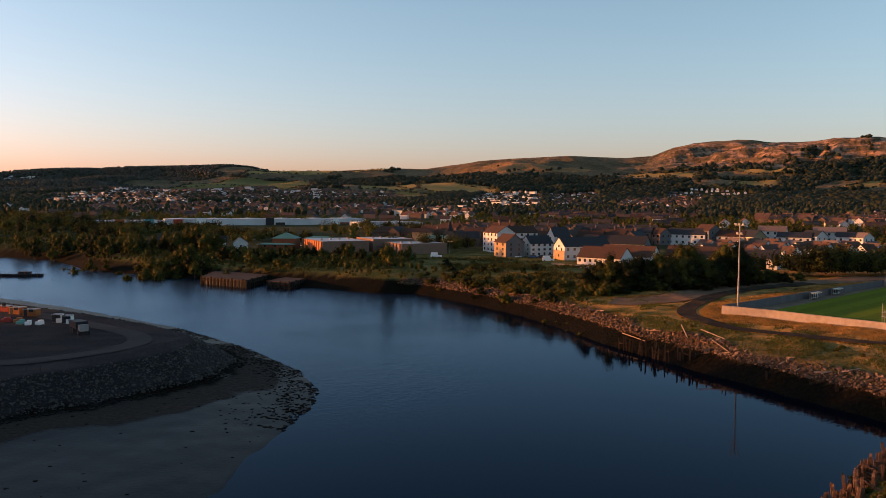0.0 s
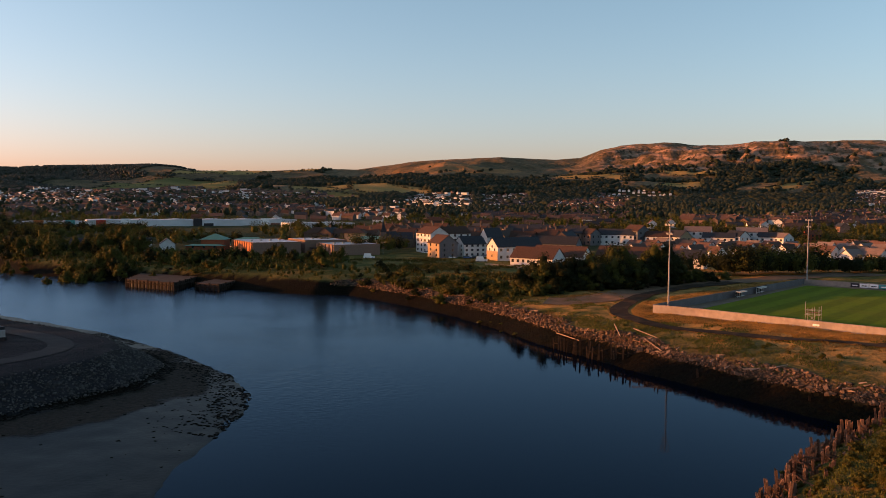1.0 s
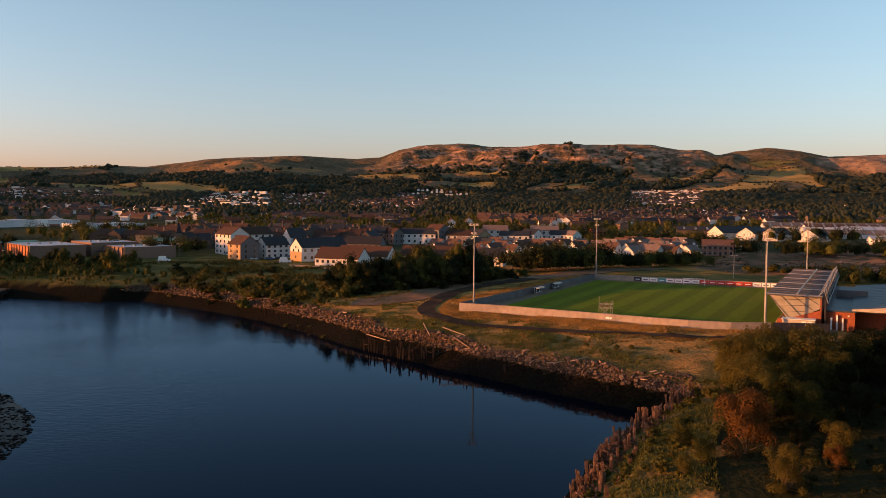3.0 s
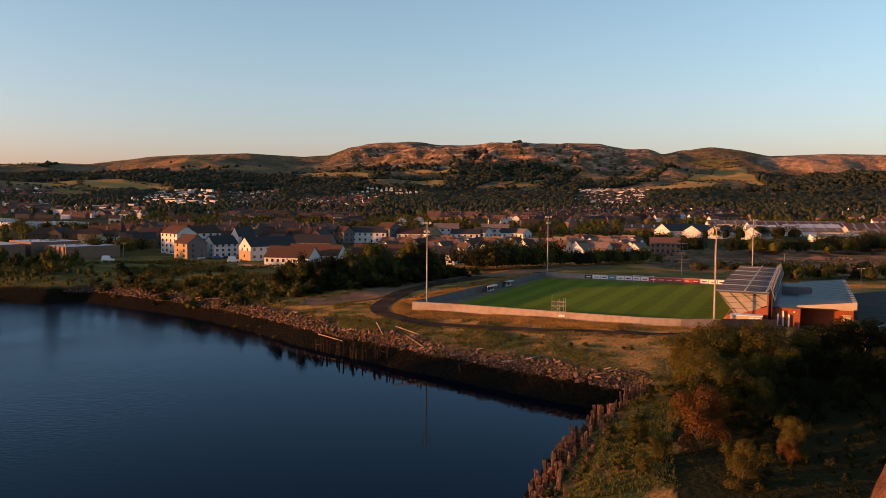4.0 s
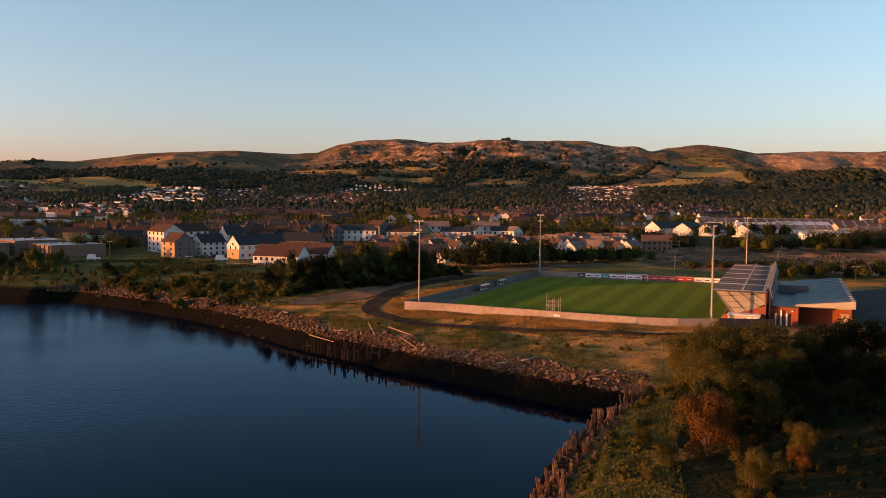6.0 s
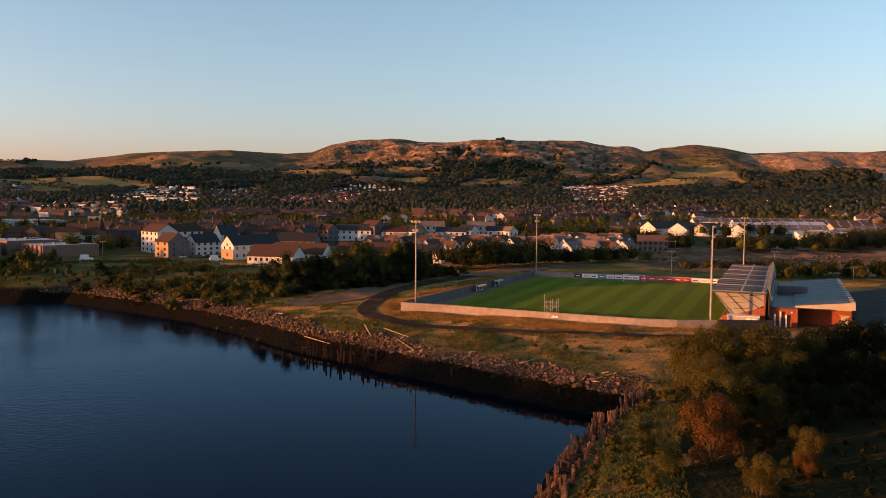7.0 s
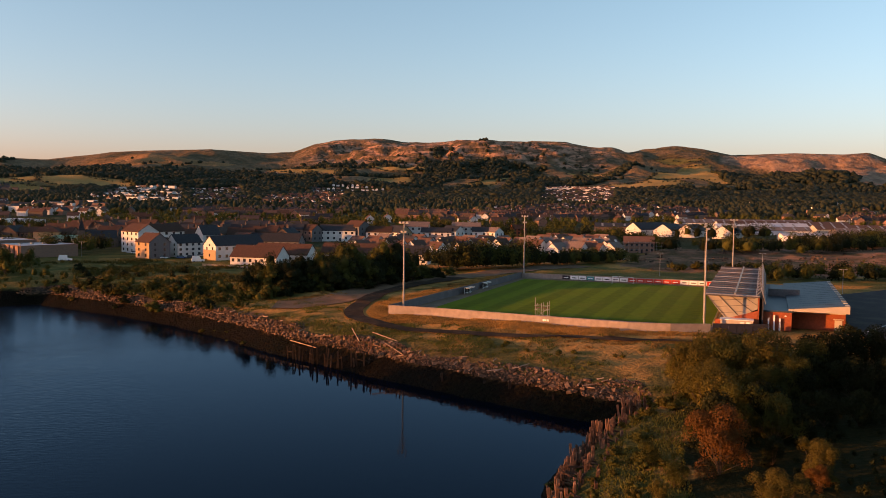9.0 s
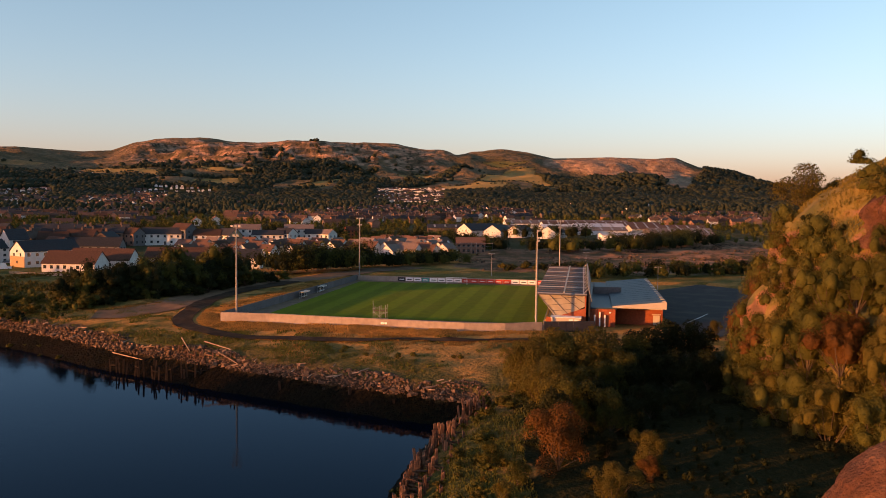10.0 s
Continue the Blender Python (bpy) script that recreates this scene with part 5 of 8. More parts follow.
for x, y in ((186, 622), (201, 615), (222, 600)):
    house("works_shed", x, y, math.atan2(0.6, 0.8) + 0.25, 26, 14, 4.5, 4.6, RENDER_WALL, ROOF_SLATE, "white gabled works shed with dark roof", 1, 3, "shed", "works sheds", windows=False)
for x, y, long, deep, eaves, rise, walls, roof, label in (
        (268, 690, 44, 26, 3.6, 3.4, PALE_CLAD, PALE_CLAD, "pale sheet-roofed factory bay"), (300, 694, 44, 26, 3.6, 3.6, PALE_CLAD, FLAT_ROOF, "pale sheet-roofed factory bay with rooflights"),
        (318, 730, 110, 26, 4.2, 3.4, PALE_CLAD, ROOF_PINK, "long factory bay with a terracotta sheet roof"), (352, 668, 66, 24, 3.6, 3.4, TRIM, ROOF_PINK, "factory bay with a brown sheet roof"),
        (300, 770, 120, 26, 4.4, 3.4, PALE_CLAD, ROOF_PALE, "long factory bay with a pale pink sheet roof"), (276, 650, 54, 20, 3.4, 2.8, PALE_CLAD, ROOF_PALE, "factory bay with a faded roof"),
        (268, 570, 40, 16, 3.6, 1.6, WHITE_PAINT, FLAT_ROOF, "low white works with a flat pale roof"), (304, 560, 46, 30, 4.4, 4.6, RIB_ROOF, ROOF_PALE, "steep grey-roofed works hall"),
        (196, 668, 34, 18, 4.0, 3.4, PALE_CLAD, RIB_ROOF, "grey works shed with low ridge"), (160, 690, 30, 16, 4.0, 3.0, SANDSTONE, ROOF_SLATE, "dark brown works shed with slate roof")):
    hall = house("factory_hall", x, y, math.atan2(-0.16, 0.98), long, deep, eaves, rise, walls, roof, label, 1, 3, "factory", "factory halls", windows=False)
    for k in range(int(long / 9)):
        part("rooflight", Solid().add([(-long / 2 + 5 + 9 * k, -deep / 2 + 1, eaves + 0.3 + rise * 2 / deep + 0.3), (-long / 2 + 6.6 + 9 * k, -deep / 2 + 1, eaves + 0.3 + rise * 2 / deep + 0.3),
                                       (-long / 2 + 6.6 + 9 * k, -1.5, eaves + rise * (1 - 3 / deep) + 0.6), (-long / 2 + 5 + 9 * k, -1.5, eaves + rise * (1 - 3 / deep) + 0.6)], [(0, 1, 2, 3)]), STEEL, hall)
# tenements and church behind the first rows
rng = random.Random(11)
for k in range(40):
    x, y = -225 + 150 * ((k * 0.618) % 1), 474 + 27 * (k % 5) + rng.uniform(-5, 5)
    l, across = rng.uniform(11, 22), k % 3 == 0
    house("tenement", x, y, math.atan2(-0.15, 1) + (math.pi / 2 if across else 0) + rng.uniform(-0.2, 0.2), l, rng.uniform(8.5, 10.5), rng.uniform(5.6, 8.2), rng.uniform(2.8, 3.8), rng.choice((SANDSTONE, SANDSTONE, BROWN_BRICK, TAN_BRICK)),
          rng.choice((ROOF_BROWN, ROOF_BROWN, ROOF_SLATE)), "brown stone tenement with chimneys behind the new flats", 2, max(2, int(l / 5)), "tenement", "tenements of the town", chimneys=max(1, int(l / 9)))
house("red_block", 69, 590, 0.2, 10, 9, 6.4, 2.6, RED_BRICK, ROOF_BROWN, "red brick block with tiled roof", 3, 4, "house")
church = tagged(empty("church", -176, 452, 7.6, 0.4), "dark stone church with a slender spire", "church")
part("nave", Solid().box(6, 4, 0, 16, 9, 6), SANDSTONE, church)
part("nave_roof", Solid().add([(-2, -0.5, 6), (14, -0.5, 6), (14, 4, 10), (-2, 4, 10), (14, 8.5, 6), (-2, 8.5, 6)], [(0, 1, 2, 3), (3, 2, 4, 5), (0, 3, 5), (1, 4, 2)]), ROOF_SLATE, church)
part("tower", Solid().box(-3.5, 3, 0, 3.4, 3.4, 10), SANDSTONE, church)
part("spire", Solid().add([(-5.2, 1.3, 10), (-1.8, 1.3, 10), (-1.8, 4.7, 10), (-5.2, 4.7, 10), (-3.5, 3, 17)], [(0, 1, 4), (1, 2, 4), (2, 3, 4), (3, 0, 4), (3, 2, 1, 0)]), ROOF_SLATE, church)


# ---- vehicles and small fittings by the houses ----
def car(x, y, turn, paint, label, tall=1.45, long=4.2, name="parked_car"):
    ob = tagged(empty(name, x, y, ground_at(x, y), turn), label, "van" if tall > 1.8 else "car", "parked vehicles")
    w, b = 1.75, 0.85 if tall < 1.8 else 1.3
    l = long / 2
    part("body", Solid().add([(-l, -w / 2, 0.3), (l, -w / 2, 0.3), (l, w / 2, 0.3), (-l, w / 2, 0.3), (-l, -w / 2, b), (l, -w / 2, b * 0.85), (l, w / 2, b * 0.85), (-l, w / 2, b)],
                             [(3, 2, 1, 0), (4, 5, 6, 7), (0, 1, 5, 4), (1, 2, 6, 5), (2, 3, 7, 6), (3, 0, 4, 7)]), paint, ob)
    a0, a1, c0, c1 = -l * 0.95, l * 0.5, -l * 0.85, l * 0.22
    part("cabin", Solid().add([(a0, -w / 2, b), (a1, -w / 2, b * 0.9), (a1, w / 2, b * 0.9), (a0, w / 2, b), (c0, -w / 2.4, tall), (c1, -w / 2.4, tall), (c1, w / 2.4, tall), (c0, w / 2.4, tall)],
                              [(4, 5, 6, 7), (0, 1, 5, 4), (1, 2, 6, 5), (2, 3, 7, 6), (3, 0, 4, 7)]), paint if tall > 1.8 else WINDOW, ob)
    for px in (-l * 0.62, l * 0.62):
        for py in (-w / 2 - 0.01, w / 2 - 0.19):
            part("wheel", Solid().tube((px, py, 0.32), (px, py + 0.2, 0.32), 0.32, 0.32, 10), DARK_PAINT, ob)
    part("windscreen", Solid().box(l * 0.42, 0, b * 0.95, 0.25, w * 0.8, tall * 0.3), WINDOW, ob)
    return ob


car(-99, 376, 0.3, WHITE_PAINT, "white panel van parked by the flats", 2.6, 5.6, "parked_van")
car(-154, 369, 0.2, WHITE_PAINT, "white van parked at the edge of the grass", 2.5, 5.4, "parked_van")
for x, y, paint, tone in ((-139, 414, WHITE_PAINT, "white"), (-133, 411, WHITE_PAINT, "white"), (-119, 391, WHITE_PAINT, "white"), (-111, 393, BLUE_PAINT, "dark blue"), (-107, 395, DARK_PAINT, "black"),
                          (-104, 402, STEEL, "silver"), (-108, 410, DARK_PAINT, "black"), (-101, 410, WHITE_PAINT, "white"), (-96, 407, STEEL, "silver")):
    car(x, y, rng.uniform(-0.3, 0.5), paint, f"{tone} car parked beside the flats")
for k in range(16):
    x, y = -310 + 9 * (k % 8) * 1.0 + rng.uniform(-1, 1), 398 + 9 * (k // 8) + 0.5 * k
    car(x + 40, y + 6, rng.uniform(-0.2, 0.2), rng.choice((WHITE_PAINT, STEEL, DARK_PAINT, BLUE_PAINT)), "car in the shop car park")
garden_wall = tagged(empty("garden_wall", -92, 356, 7.0, math.atan2(-21, 33)), "low pale garden wall before the terrace", "wall")
for k in range(12):
    part("panel", Solid().box(1.6 + 3.2 * k, 0, 0, 3.1, 0.25, 1.2 + 0.1 * (k % 2)), TAN_BRICK if k < 2 else CONCRETE, garden_wall)


def street_lamp(x, y, h=8.0):
    ob = tagged(empty("street_lamp", x, y, ground_at(x, y) - 0.2), "thin grey street lamp with a short twin head", "street lamp", "street lamps")
    part("post", Solid().tube((0, 0, 0), (0, 0, h), 0.11, 0.07, 6), STEEL, ob)
    part("arm", Solid().box(0, 0, h, 2.2, 0.12, 0.1), STEEL, ob)
    for s in (-1, 1):
        part("lantern", Solid().box(s * 1.0, 0, h - 0.12, 0.7, 0.3, 0.16), TRIM, ob)
    return ob


for x, y, h in ((92, 326, 9), (135.7, 271, 8.2), (134, 330, 9), (-160, 402, 7), (-60, 400, 7)):
    street_lamp(x, y, h)

# ---- trees ----
def leaf_cloud(seed, clumps, count, size):
    """Small leaf sprays scattered over the outsides of several clumps: rows of x, y, z, radius, height."""
    g = np.random.default_rng(seed)
    c = np.asarray(clumps, float)
    weight = c[:, 3] ** 2
    pick = g.choice(len(c), count, p=weight / weight.sum())
    d = g.normal(size=(count, 3))
    d /= np.linalg.norm(d, axis=1, keepdims=True)
    d[:, 2] = np.where(d[:, 2] < -0.45, -d[:, 2], d[:, 2])
    rad = 0.5 + 0.55 * g.random(count) ** 0.6
    p = c[pick, :3] + d * rad[:, None] * np.column_stack([c[pick, 3], c[pick, 3], c[pick, 4]])
    nrm = d + g.normal(size=(count, 3)) * 0.32
    nrm /= np.linalg.norm(nrm, axis=1, keepdims=True)
    t = np.cross(nrm, g.normal(size=(count, 3)))
    t /= np.linalg.norm(t, axis=1, keepdims=True)
    b = np.cross(nrm, t)
    s = size * (0.6 + 0.8 * g.random(count))[:, None]
    bend = nrm * s * 0.25
    verts = np.stack([p - t * s, p - b * s * 0.6 + bend, p + t * s, p + b * s * 0.6 + bend], 1).reshape(-1, 3)
    return verts, np.arange(4 * count).reshape(-1, 4)


def lumps(at, wide, half, seed, sides=6, lats=(-0.6, 0.05, 0.62)):
    """Uneven rounded masses, one for each row of at: corners and triangles."""
    g = np.random.default_rng(seed)
    at = np.asarray(at, float)
    n, m = len(at), len(lats) * sides + 1
    lat = np.repeat(np.asarray(lats), sides)[None] + g.normal(0, 0.08, (n, m - 1))
    turn = np.tile(np.arange(sides) * 2 * np.pi / sides, len(lats))[None] + g.uniform(0, 6.28, (n, 1)) + g.normal(0, 0.22, (n, m - 1))
    out = np.sqrt(np.clip(1 - lat ** 2, 0.05, 1)) * g.uniform(0.72, 1.2, (n, m - 1))
    v = np.empty((n, m, 3))
    v[:, :-1, 0] = at[:, :1] + out * np.cos(turn) * wide[:, None]
    v[:, :-1, 1] = at[:, 1:2] + out * np.sin(turn) * wide[:, None]
    v[:, :-1, 2] = at[:, 2:3] + lat * half[:, None]
    v[:, -1] = at + np.column_stack([g.normal(0, 0.15, n) * wide, g.normal(0, 0.15, n) * wide, half * g.uniform(0.9, 1.15, n)])
    f = []
    for k in range(len(lats)):
        for i in range(sides):
            a, b = k * sides + i, k * sides + (i + 1) % sides
            if k + 1 < len(lats):
                f += [(a, b, b + sides), (a, b + sides, a + sides)]
            else:
                f.append((a, b, m - 1))
    f = (np.array(f)[None] + m * np.arange(n)[:, None, None]).reshape(-1, 3)
    return v.reshape(-1, 3), f


def tree_proto(seed, height, radius, leaves, size, mat, name="tree", stem=0.3, trunk=True, category="tree", label="leafy broad tree", fine=False):
    """A tapered trunk with limbs and a crown of many sprays in uneven clumps."""
    r = random.Random(seed)
    ob = tagged(empty(name), label, category)
    low = height * stem
    clumps = []
    wood = Solid()
    th = max(0.12, height * 0.022)
    wood.tube((0, 0, -0.4), (r.uniform(-0.2, 0.2), 0, height * 0.62), th, th * 0.35, 6)
    dense = leaves > 3000
    count = 13 if dense else 7 if leaves > 600 else 5
    for k in range(count):
        a = 2 * math.pi * k / count + r.uniform(-0.4, 0.4)
        rr = radius * (r.uniform(0.3, 0.95) if dense else r.uniform(0.35, 0.72))
        z = low + (height - low) * (r.uniform(0.08, 0.8) if dense else r.uniform(0.2, 0.72))
        q = (math.cos(a) * rr, math.sin(a) * rr, z)
        clumps.append((*q, radius * (r.uniform(0.2, 0.42) if dense else r.uniform(0.34, 0.55)), (height - low) * r.uniform(0.12, 0.26)))
        wood.tube((0, 0, low * 0.8 + 0.1 * k * height / count), q, th * 0.45, th * 0.12, 4)
    clumps.append((r.uniform(-0.15, 0.15) * radius, 0, low + (height - low) * 0.74, radius * 0.52, (height - low) * 0.27))
    clumps.append((0, r.uniform(-0.2, 0.2) * radius, low + (height - low) * 0.42, radius * 0.66, (height - low) * 0.33))
    if trunk:
        part("trunk", wood, BARK, ob)
    v, f = leaf_cloud(seed, clumps, leaves, size)
    if fine:
        # small sprays of three corners over dark inner masses
        v, f = v.reshape(-1, 4, 3)[:, :3].reshape(-1, 3), np.arange(3 * leaves).reshape(-1, 3)
        c = np.array(clumps)
        cv, cf = lumps(c[:, :3], c[:, 3] * 0.66, c[:, 4] * 0.66, seed)
        v, f = np.vstack([v, cv]), np.vstack([f, cf + len(v)])
    part("crown", array_mesh("crown", v, f, mat), None, ob)
    return ob


def plant(proto, x, y, scale, turn, label="", dz=0.0, z=None, squash=1.0):
    m = Matrix.Translation((x, y, (ground_at(x, y) if z is None else z) + dz)) @ Matrix.Rotation(turn, 4, "Z") @ Matrix.Diagonal((scale, scale, scale * squash, 1))
    ob = copy_thing(proto, Matrix.Identity(4))
    ob.matrix_basis = m
    if label:
        ob["label"] = label
    return ob


tr = random.Random(21)
# leaf colour stands in for light: olive on sunlit trees, dark on shaded ones
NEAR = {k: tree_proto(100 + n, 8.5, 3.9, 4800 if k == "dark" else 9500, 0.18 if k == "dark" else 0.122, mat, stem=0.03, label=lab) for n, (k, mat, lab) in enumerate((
    ("green", LEAF, "dense green broadleaf tree by the shore"), ("olive", LEAF_OLIVE, "olive leafy tree, low sun put into its leaf colour"),
    ("rust", LEAF_RUST, "rust-tinged leafy tree by the shore"), ("dark", LEAF_DARK, "broadleaf tree, shade put into its dark leaf colour")))}
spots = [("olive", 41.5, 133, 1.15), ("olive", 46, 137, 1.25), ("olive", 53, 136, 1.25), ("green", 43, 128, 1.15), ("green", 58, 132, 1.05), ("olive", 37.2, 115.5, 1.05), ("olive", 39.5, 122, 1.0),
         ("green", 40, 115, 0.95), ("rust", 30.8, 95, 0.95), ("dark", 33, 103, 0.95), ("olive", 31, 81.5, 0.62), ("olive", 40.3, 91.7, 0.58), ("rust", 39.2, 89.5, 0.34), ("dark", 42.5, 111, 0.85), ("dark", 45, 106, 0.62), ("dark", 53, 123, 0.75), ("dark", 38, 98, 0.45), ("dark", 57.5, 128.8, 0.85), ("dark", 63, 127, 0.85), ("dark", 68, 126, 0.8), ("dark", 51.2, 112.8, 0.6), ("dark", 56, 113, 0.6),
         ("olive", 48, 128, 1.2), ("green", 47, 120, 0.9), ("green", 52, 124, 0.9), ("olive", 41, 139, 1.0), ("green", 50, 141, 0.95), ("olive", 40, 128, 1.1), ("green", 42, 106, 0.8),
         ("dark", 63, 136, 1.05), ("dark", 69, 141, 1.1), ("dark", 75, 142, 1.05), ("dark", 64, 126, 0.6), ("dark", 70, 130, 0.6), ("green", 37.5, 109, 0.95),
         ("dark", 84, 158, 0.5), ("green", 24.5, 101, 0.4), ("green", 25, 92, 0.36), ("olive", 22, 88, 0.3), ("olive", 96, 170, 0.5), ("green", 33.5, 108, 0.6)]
NEAR["cliff"] = tree_proto(120, 8.5, 3.6, 7000, 0.12, LEAF, stem=0.02, label="green tree rooted at the foot of the rock", fine=True)
NEAR["cliff_olive"] = tree_proto(121, 9.0, 3.4, 7000, 0.12, LEAF_OLIVE, stem=0.02, label="sunlit olive tree rooted on the rock", fine=True)
NEAR["cliff_rust"] = tree_proto(122, 8.0, 3.4, 6500, 0.12, LEAF_RUST, stem=0.02, label="rust-tinged tree rooted on the rock", fine=True)
for a, out, z, kind, s in ((2.62, 57, 4, "cliff", 1.1), (2.74, 57, 5, "cliff_olive", 1.2), (2.86, 57.5, 6, "cliff", 1.25), (2.97, 57.5, 5, "cliff_olive", 1.1), (3.08, 58, 6, "cliff", 1.2), (3.2, 58, 6, "cliff_olive", 1.2),
                           (3.33, 58, 6, "cliff", 1.2), (3.46, 58, 6, "cliff_olive", 1.2), (2.8, 54.5, 14, "cliff", 1.1), (2.93, 54.5, 14.5, "cliff_olive", 1.0), (3.05, 55, 14, "cliff", 1.2), (3.17, 55, 15, "cliff_rust", 1.15),
                           (3.3, 55, 15, "cliff_olive", 1.1), (2.9, 51.5, 22.5, "cliff_olive", 0.95), (3.02, 51.5, 22, "cliff", 1.1), (3.14, 51.5, 23, "cliff", 1.0), (3.27, 51.5, 22, "cliff", 1.1), (3.2, 49.5, 29, "cliff", 0.8)):
    plant(NEAR[kind], 125 + math.cos(a) * out, 100 + math.sin(a) * out, s, a * 7, z=z - 1)
for kind, x, y, s in spots:
    plant(NEAR[kind], x, y, s, tr.uniform(0, 6.28), dz=-0.3)

MID = [tree_proto(140 + n, 9.0, 3.8, 1450, 0.268, mat, stem=0.06, label=lab, fine=True) for n, (mat, lab) in enumerate((
    (LEAF, "green broadleaf tree of the riverside belt"), (LEAF_DARK, "dark green tree of the hedge"), (LEAF_OLIVE, "olive tree touched by low sun")))]
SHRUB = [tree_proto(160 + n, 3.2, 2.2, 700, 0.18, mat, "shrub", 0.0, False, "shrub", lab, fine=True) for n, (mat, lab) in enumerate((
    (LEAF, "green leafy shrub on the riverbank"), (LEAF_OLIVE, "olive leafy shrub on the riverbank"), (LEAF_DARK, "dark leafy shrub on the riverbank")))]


FAR_BELTS = []


def belt(count, line, spread, protos, size, seed, keep=None):
    """Trees strewn along a line of points."""
    r = random.Random(seed)
    pts = [Vector(p) for p in line]
    lengths = [(b - a).length for a, b in zip(pts[:-1], pts[1:])]
    for k in range(count):
        d = r.uniform(0, sum(lengths))
        i = 0
        while d > lengths[i] and i < len(lengths) - 1:
            d -= lengths[i]
            i += 1
        p = pts[i].lerp(pts[i + 1], d / lengths[i])
        x, y = p.x + r.gauss(0, spread), p.y + r.gauss(0, spread)
        s = r.uniform(*size)
        plant(r.choice(protos), x, y, s, r.uniform(0, 6.28), dz=-0.3, squash=r.uniform(0.8, 1.15))


belt(100, [(-48, 262), (-38, 271), (-24, 280), (-12, 296), (-7, 304)], 4.5, [MID[1], MID[1], MID[0]], (0.85, 1.3), 31)
belt(40, [(-50, 257), (-38, 266), (-22, 276), (-8, 296), (8, 322)], 3.5, [SHRUB[2], SHRUB[0]], (0.8, 1.5), 48)
belt(12, [(-56, 262), (-46, 258), (-36, 262)], 3, [SHRUB[0], SHRUB[2]], (0.8, 1.6), 32)
belt(16, [(-27, 277), (-18, 285), (-8, 299)], 2.5, [MID[1], MID[0]], (1.3, 1.6), 57)
belt(26, [(-50, 252), (-40, 258), (-28, 266), (-18, 279), (-8, 292)], 2.0, [SHRUB[2], SHRUB[0], SHRUB[2]], (0.8, 1.6), 58)
FAR_BELTS.append((80, [(13, 338), (24, 350), (46, 367)], 3.5, (0.85, 1.35), 33))
FAR_BELTS.append((60, [(46, 367), (70, 378), (96, 392)], 4.0, (0.5, 0.78), 59))
FAR_BELTS.append((10, [(-30, 330), (-5, 345), (10, 362)], 5, (0.8, 1.1), 34))
belt(64, [(-420, 372), (-360, 356), (-310, 345), (-285, 345)], 11, [MID[0], MID[1], MID[0]], (0.75, 1.25), 35)
belt(54, [(-285, 330), (-255, 332), (-215, 345), (-175, 352)], 11, [MID[0], MID[1], MID[0]], (0.4, 0.62), 55)
belt(56, [(-262, 285), (-245, 312), (-222, 330), (-190, 338), (-150, 335)], 4.5, [MID[0], MID[1], MID[0]], (0.55, 0.92), 60)
belt(16, [(-302, 345), (-285, 350), (-264, 345)], 4.5, [MID[1], MID[0]], (1.15, 1.6), 61)
belt(46, [(-330, 308), (-265, 300), (-200, 305), (-150, 310)], 6, [SHRUB[0], SHRUB[1], MID[0]], (0.6, 1.3), 36)
belt(70, [(-128, 296), (-105, 284), (-82, 268), (-64, 254), (-52, 240)], 5.5, [SHRUB[0], SHRUB[1], SHRUB[2], SHRUB[1]], (0.55, 1.35), 37)
belt(26, [(-180, 335), (-140, 325), (-100, 318), (-70, 300)], 13, [SHRUB[0], SHRUB[2], SHRUB[1]], (0.5, 1.2), 38)
FAR_BELTS.append((120, [(120, 470), (165, 452), (210, 455), (255, 480), (290, 520)], 8, (0.8, 1.35), 39))
FAR_BELTS.append((110, [(112, 300), (128, 318), (160, 312), (190, 316), (225, 335), (260, 345)], 4.5, (0.35, 0.75), 40))
belt(14, [(100, 345), (122, 352), (135, 340)], 4, [SHRUB[2], SHRUB[1]], (0.7, 1.3), 41)
FAR_BELTS.append((26, [(-205, 420), (-160, 410), (-185, 440), (-300, 420)], 8, (0.7, 1.1), 42))
FAR_BELTS.append((70, [(-90, 600), (-40, 590), (20, 600), (70, 560), (120, 540)], 14, (0.9, 1.4), 43))
FAR_BELTS.append((30, [(52, 500), (75, 495), (105, 505), (130, 520)], 7, (0.7, 1.1), 54))
FAR_BELTS.append((16, [(180, 590), (240, 590), (150, 560)], 10, (1.0, 1.5), 44))
belt(20, [(-60, 225), (-20, 200), (5, 178), (30, 165), (45, 160)], 3.0, [SHRUB[1], SHRUB[0]], (0.2, 0.45), 45)
belt(60, [(14, 84), (19, 96), (25, 110), (31, 124), (38, 138)], 2.6, [SHRUB[1], SHRUB[0], SHRUB[0]], (0.2, 0.55), 46)
FAR_BELTS.append((50, [(-560, 430), (-500, 420), (-440, 440), (-400, 430)], 14, (0.8, 1.3), 49))
FAR_BELTS.append((90, [(-600, 470), (-520, 490), (-450, 505), (-390, 520)], 16, (0.7, 1.1), 50))
FAR_BELTS.append((50, [(-390, 480), (-330, 470), (-290, 450)], 14, (0.5, 0.9), 51))
FAR_BELTS.append((70, [(-680, 540), (-600, 520), (-540, 480)], 20, (1.2, 1.8), 52))
FAR_BELTS.append((60, [(-330, 640), (-300, 560), (-250, 540), (-200, 580)], 16, (0.8, 1.2), 53))
# unseen trees added upstream and behind, to cast shade on the made-up ground
FAR_BELTS.append((64, [(-224, 118), (-206, 100), (-186, 66), (-172, 30), (-165, -10)], 5, (1.5, 2.1), 47))
for p in (*NEAR.values(), *MID, *SHRUB):
    for o in (*p.children_recursive, p):
        bpy.data.objects.remove(o)


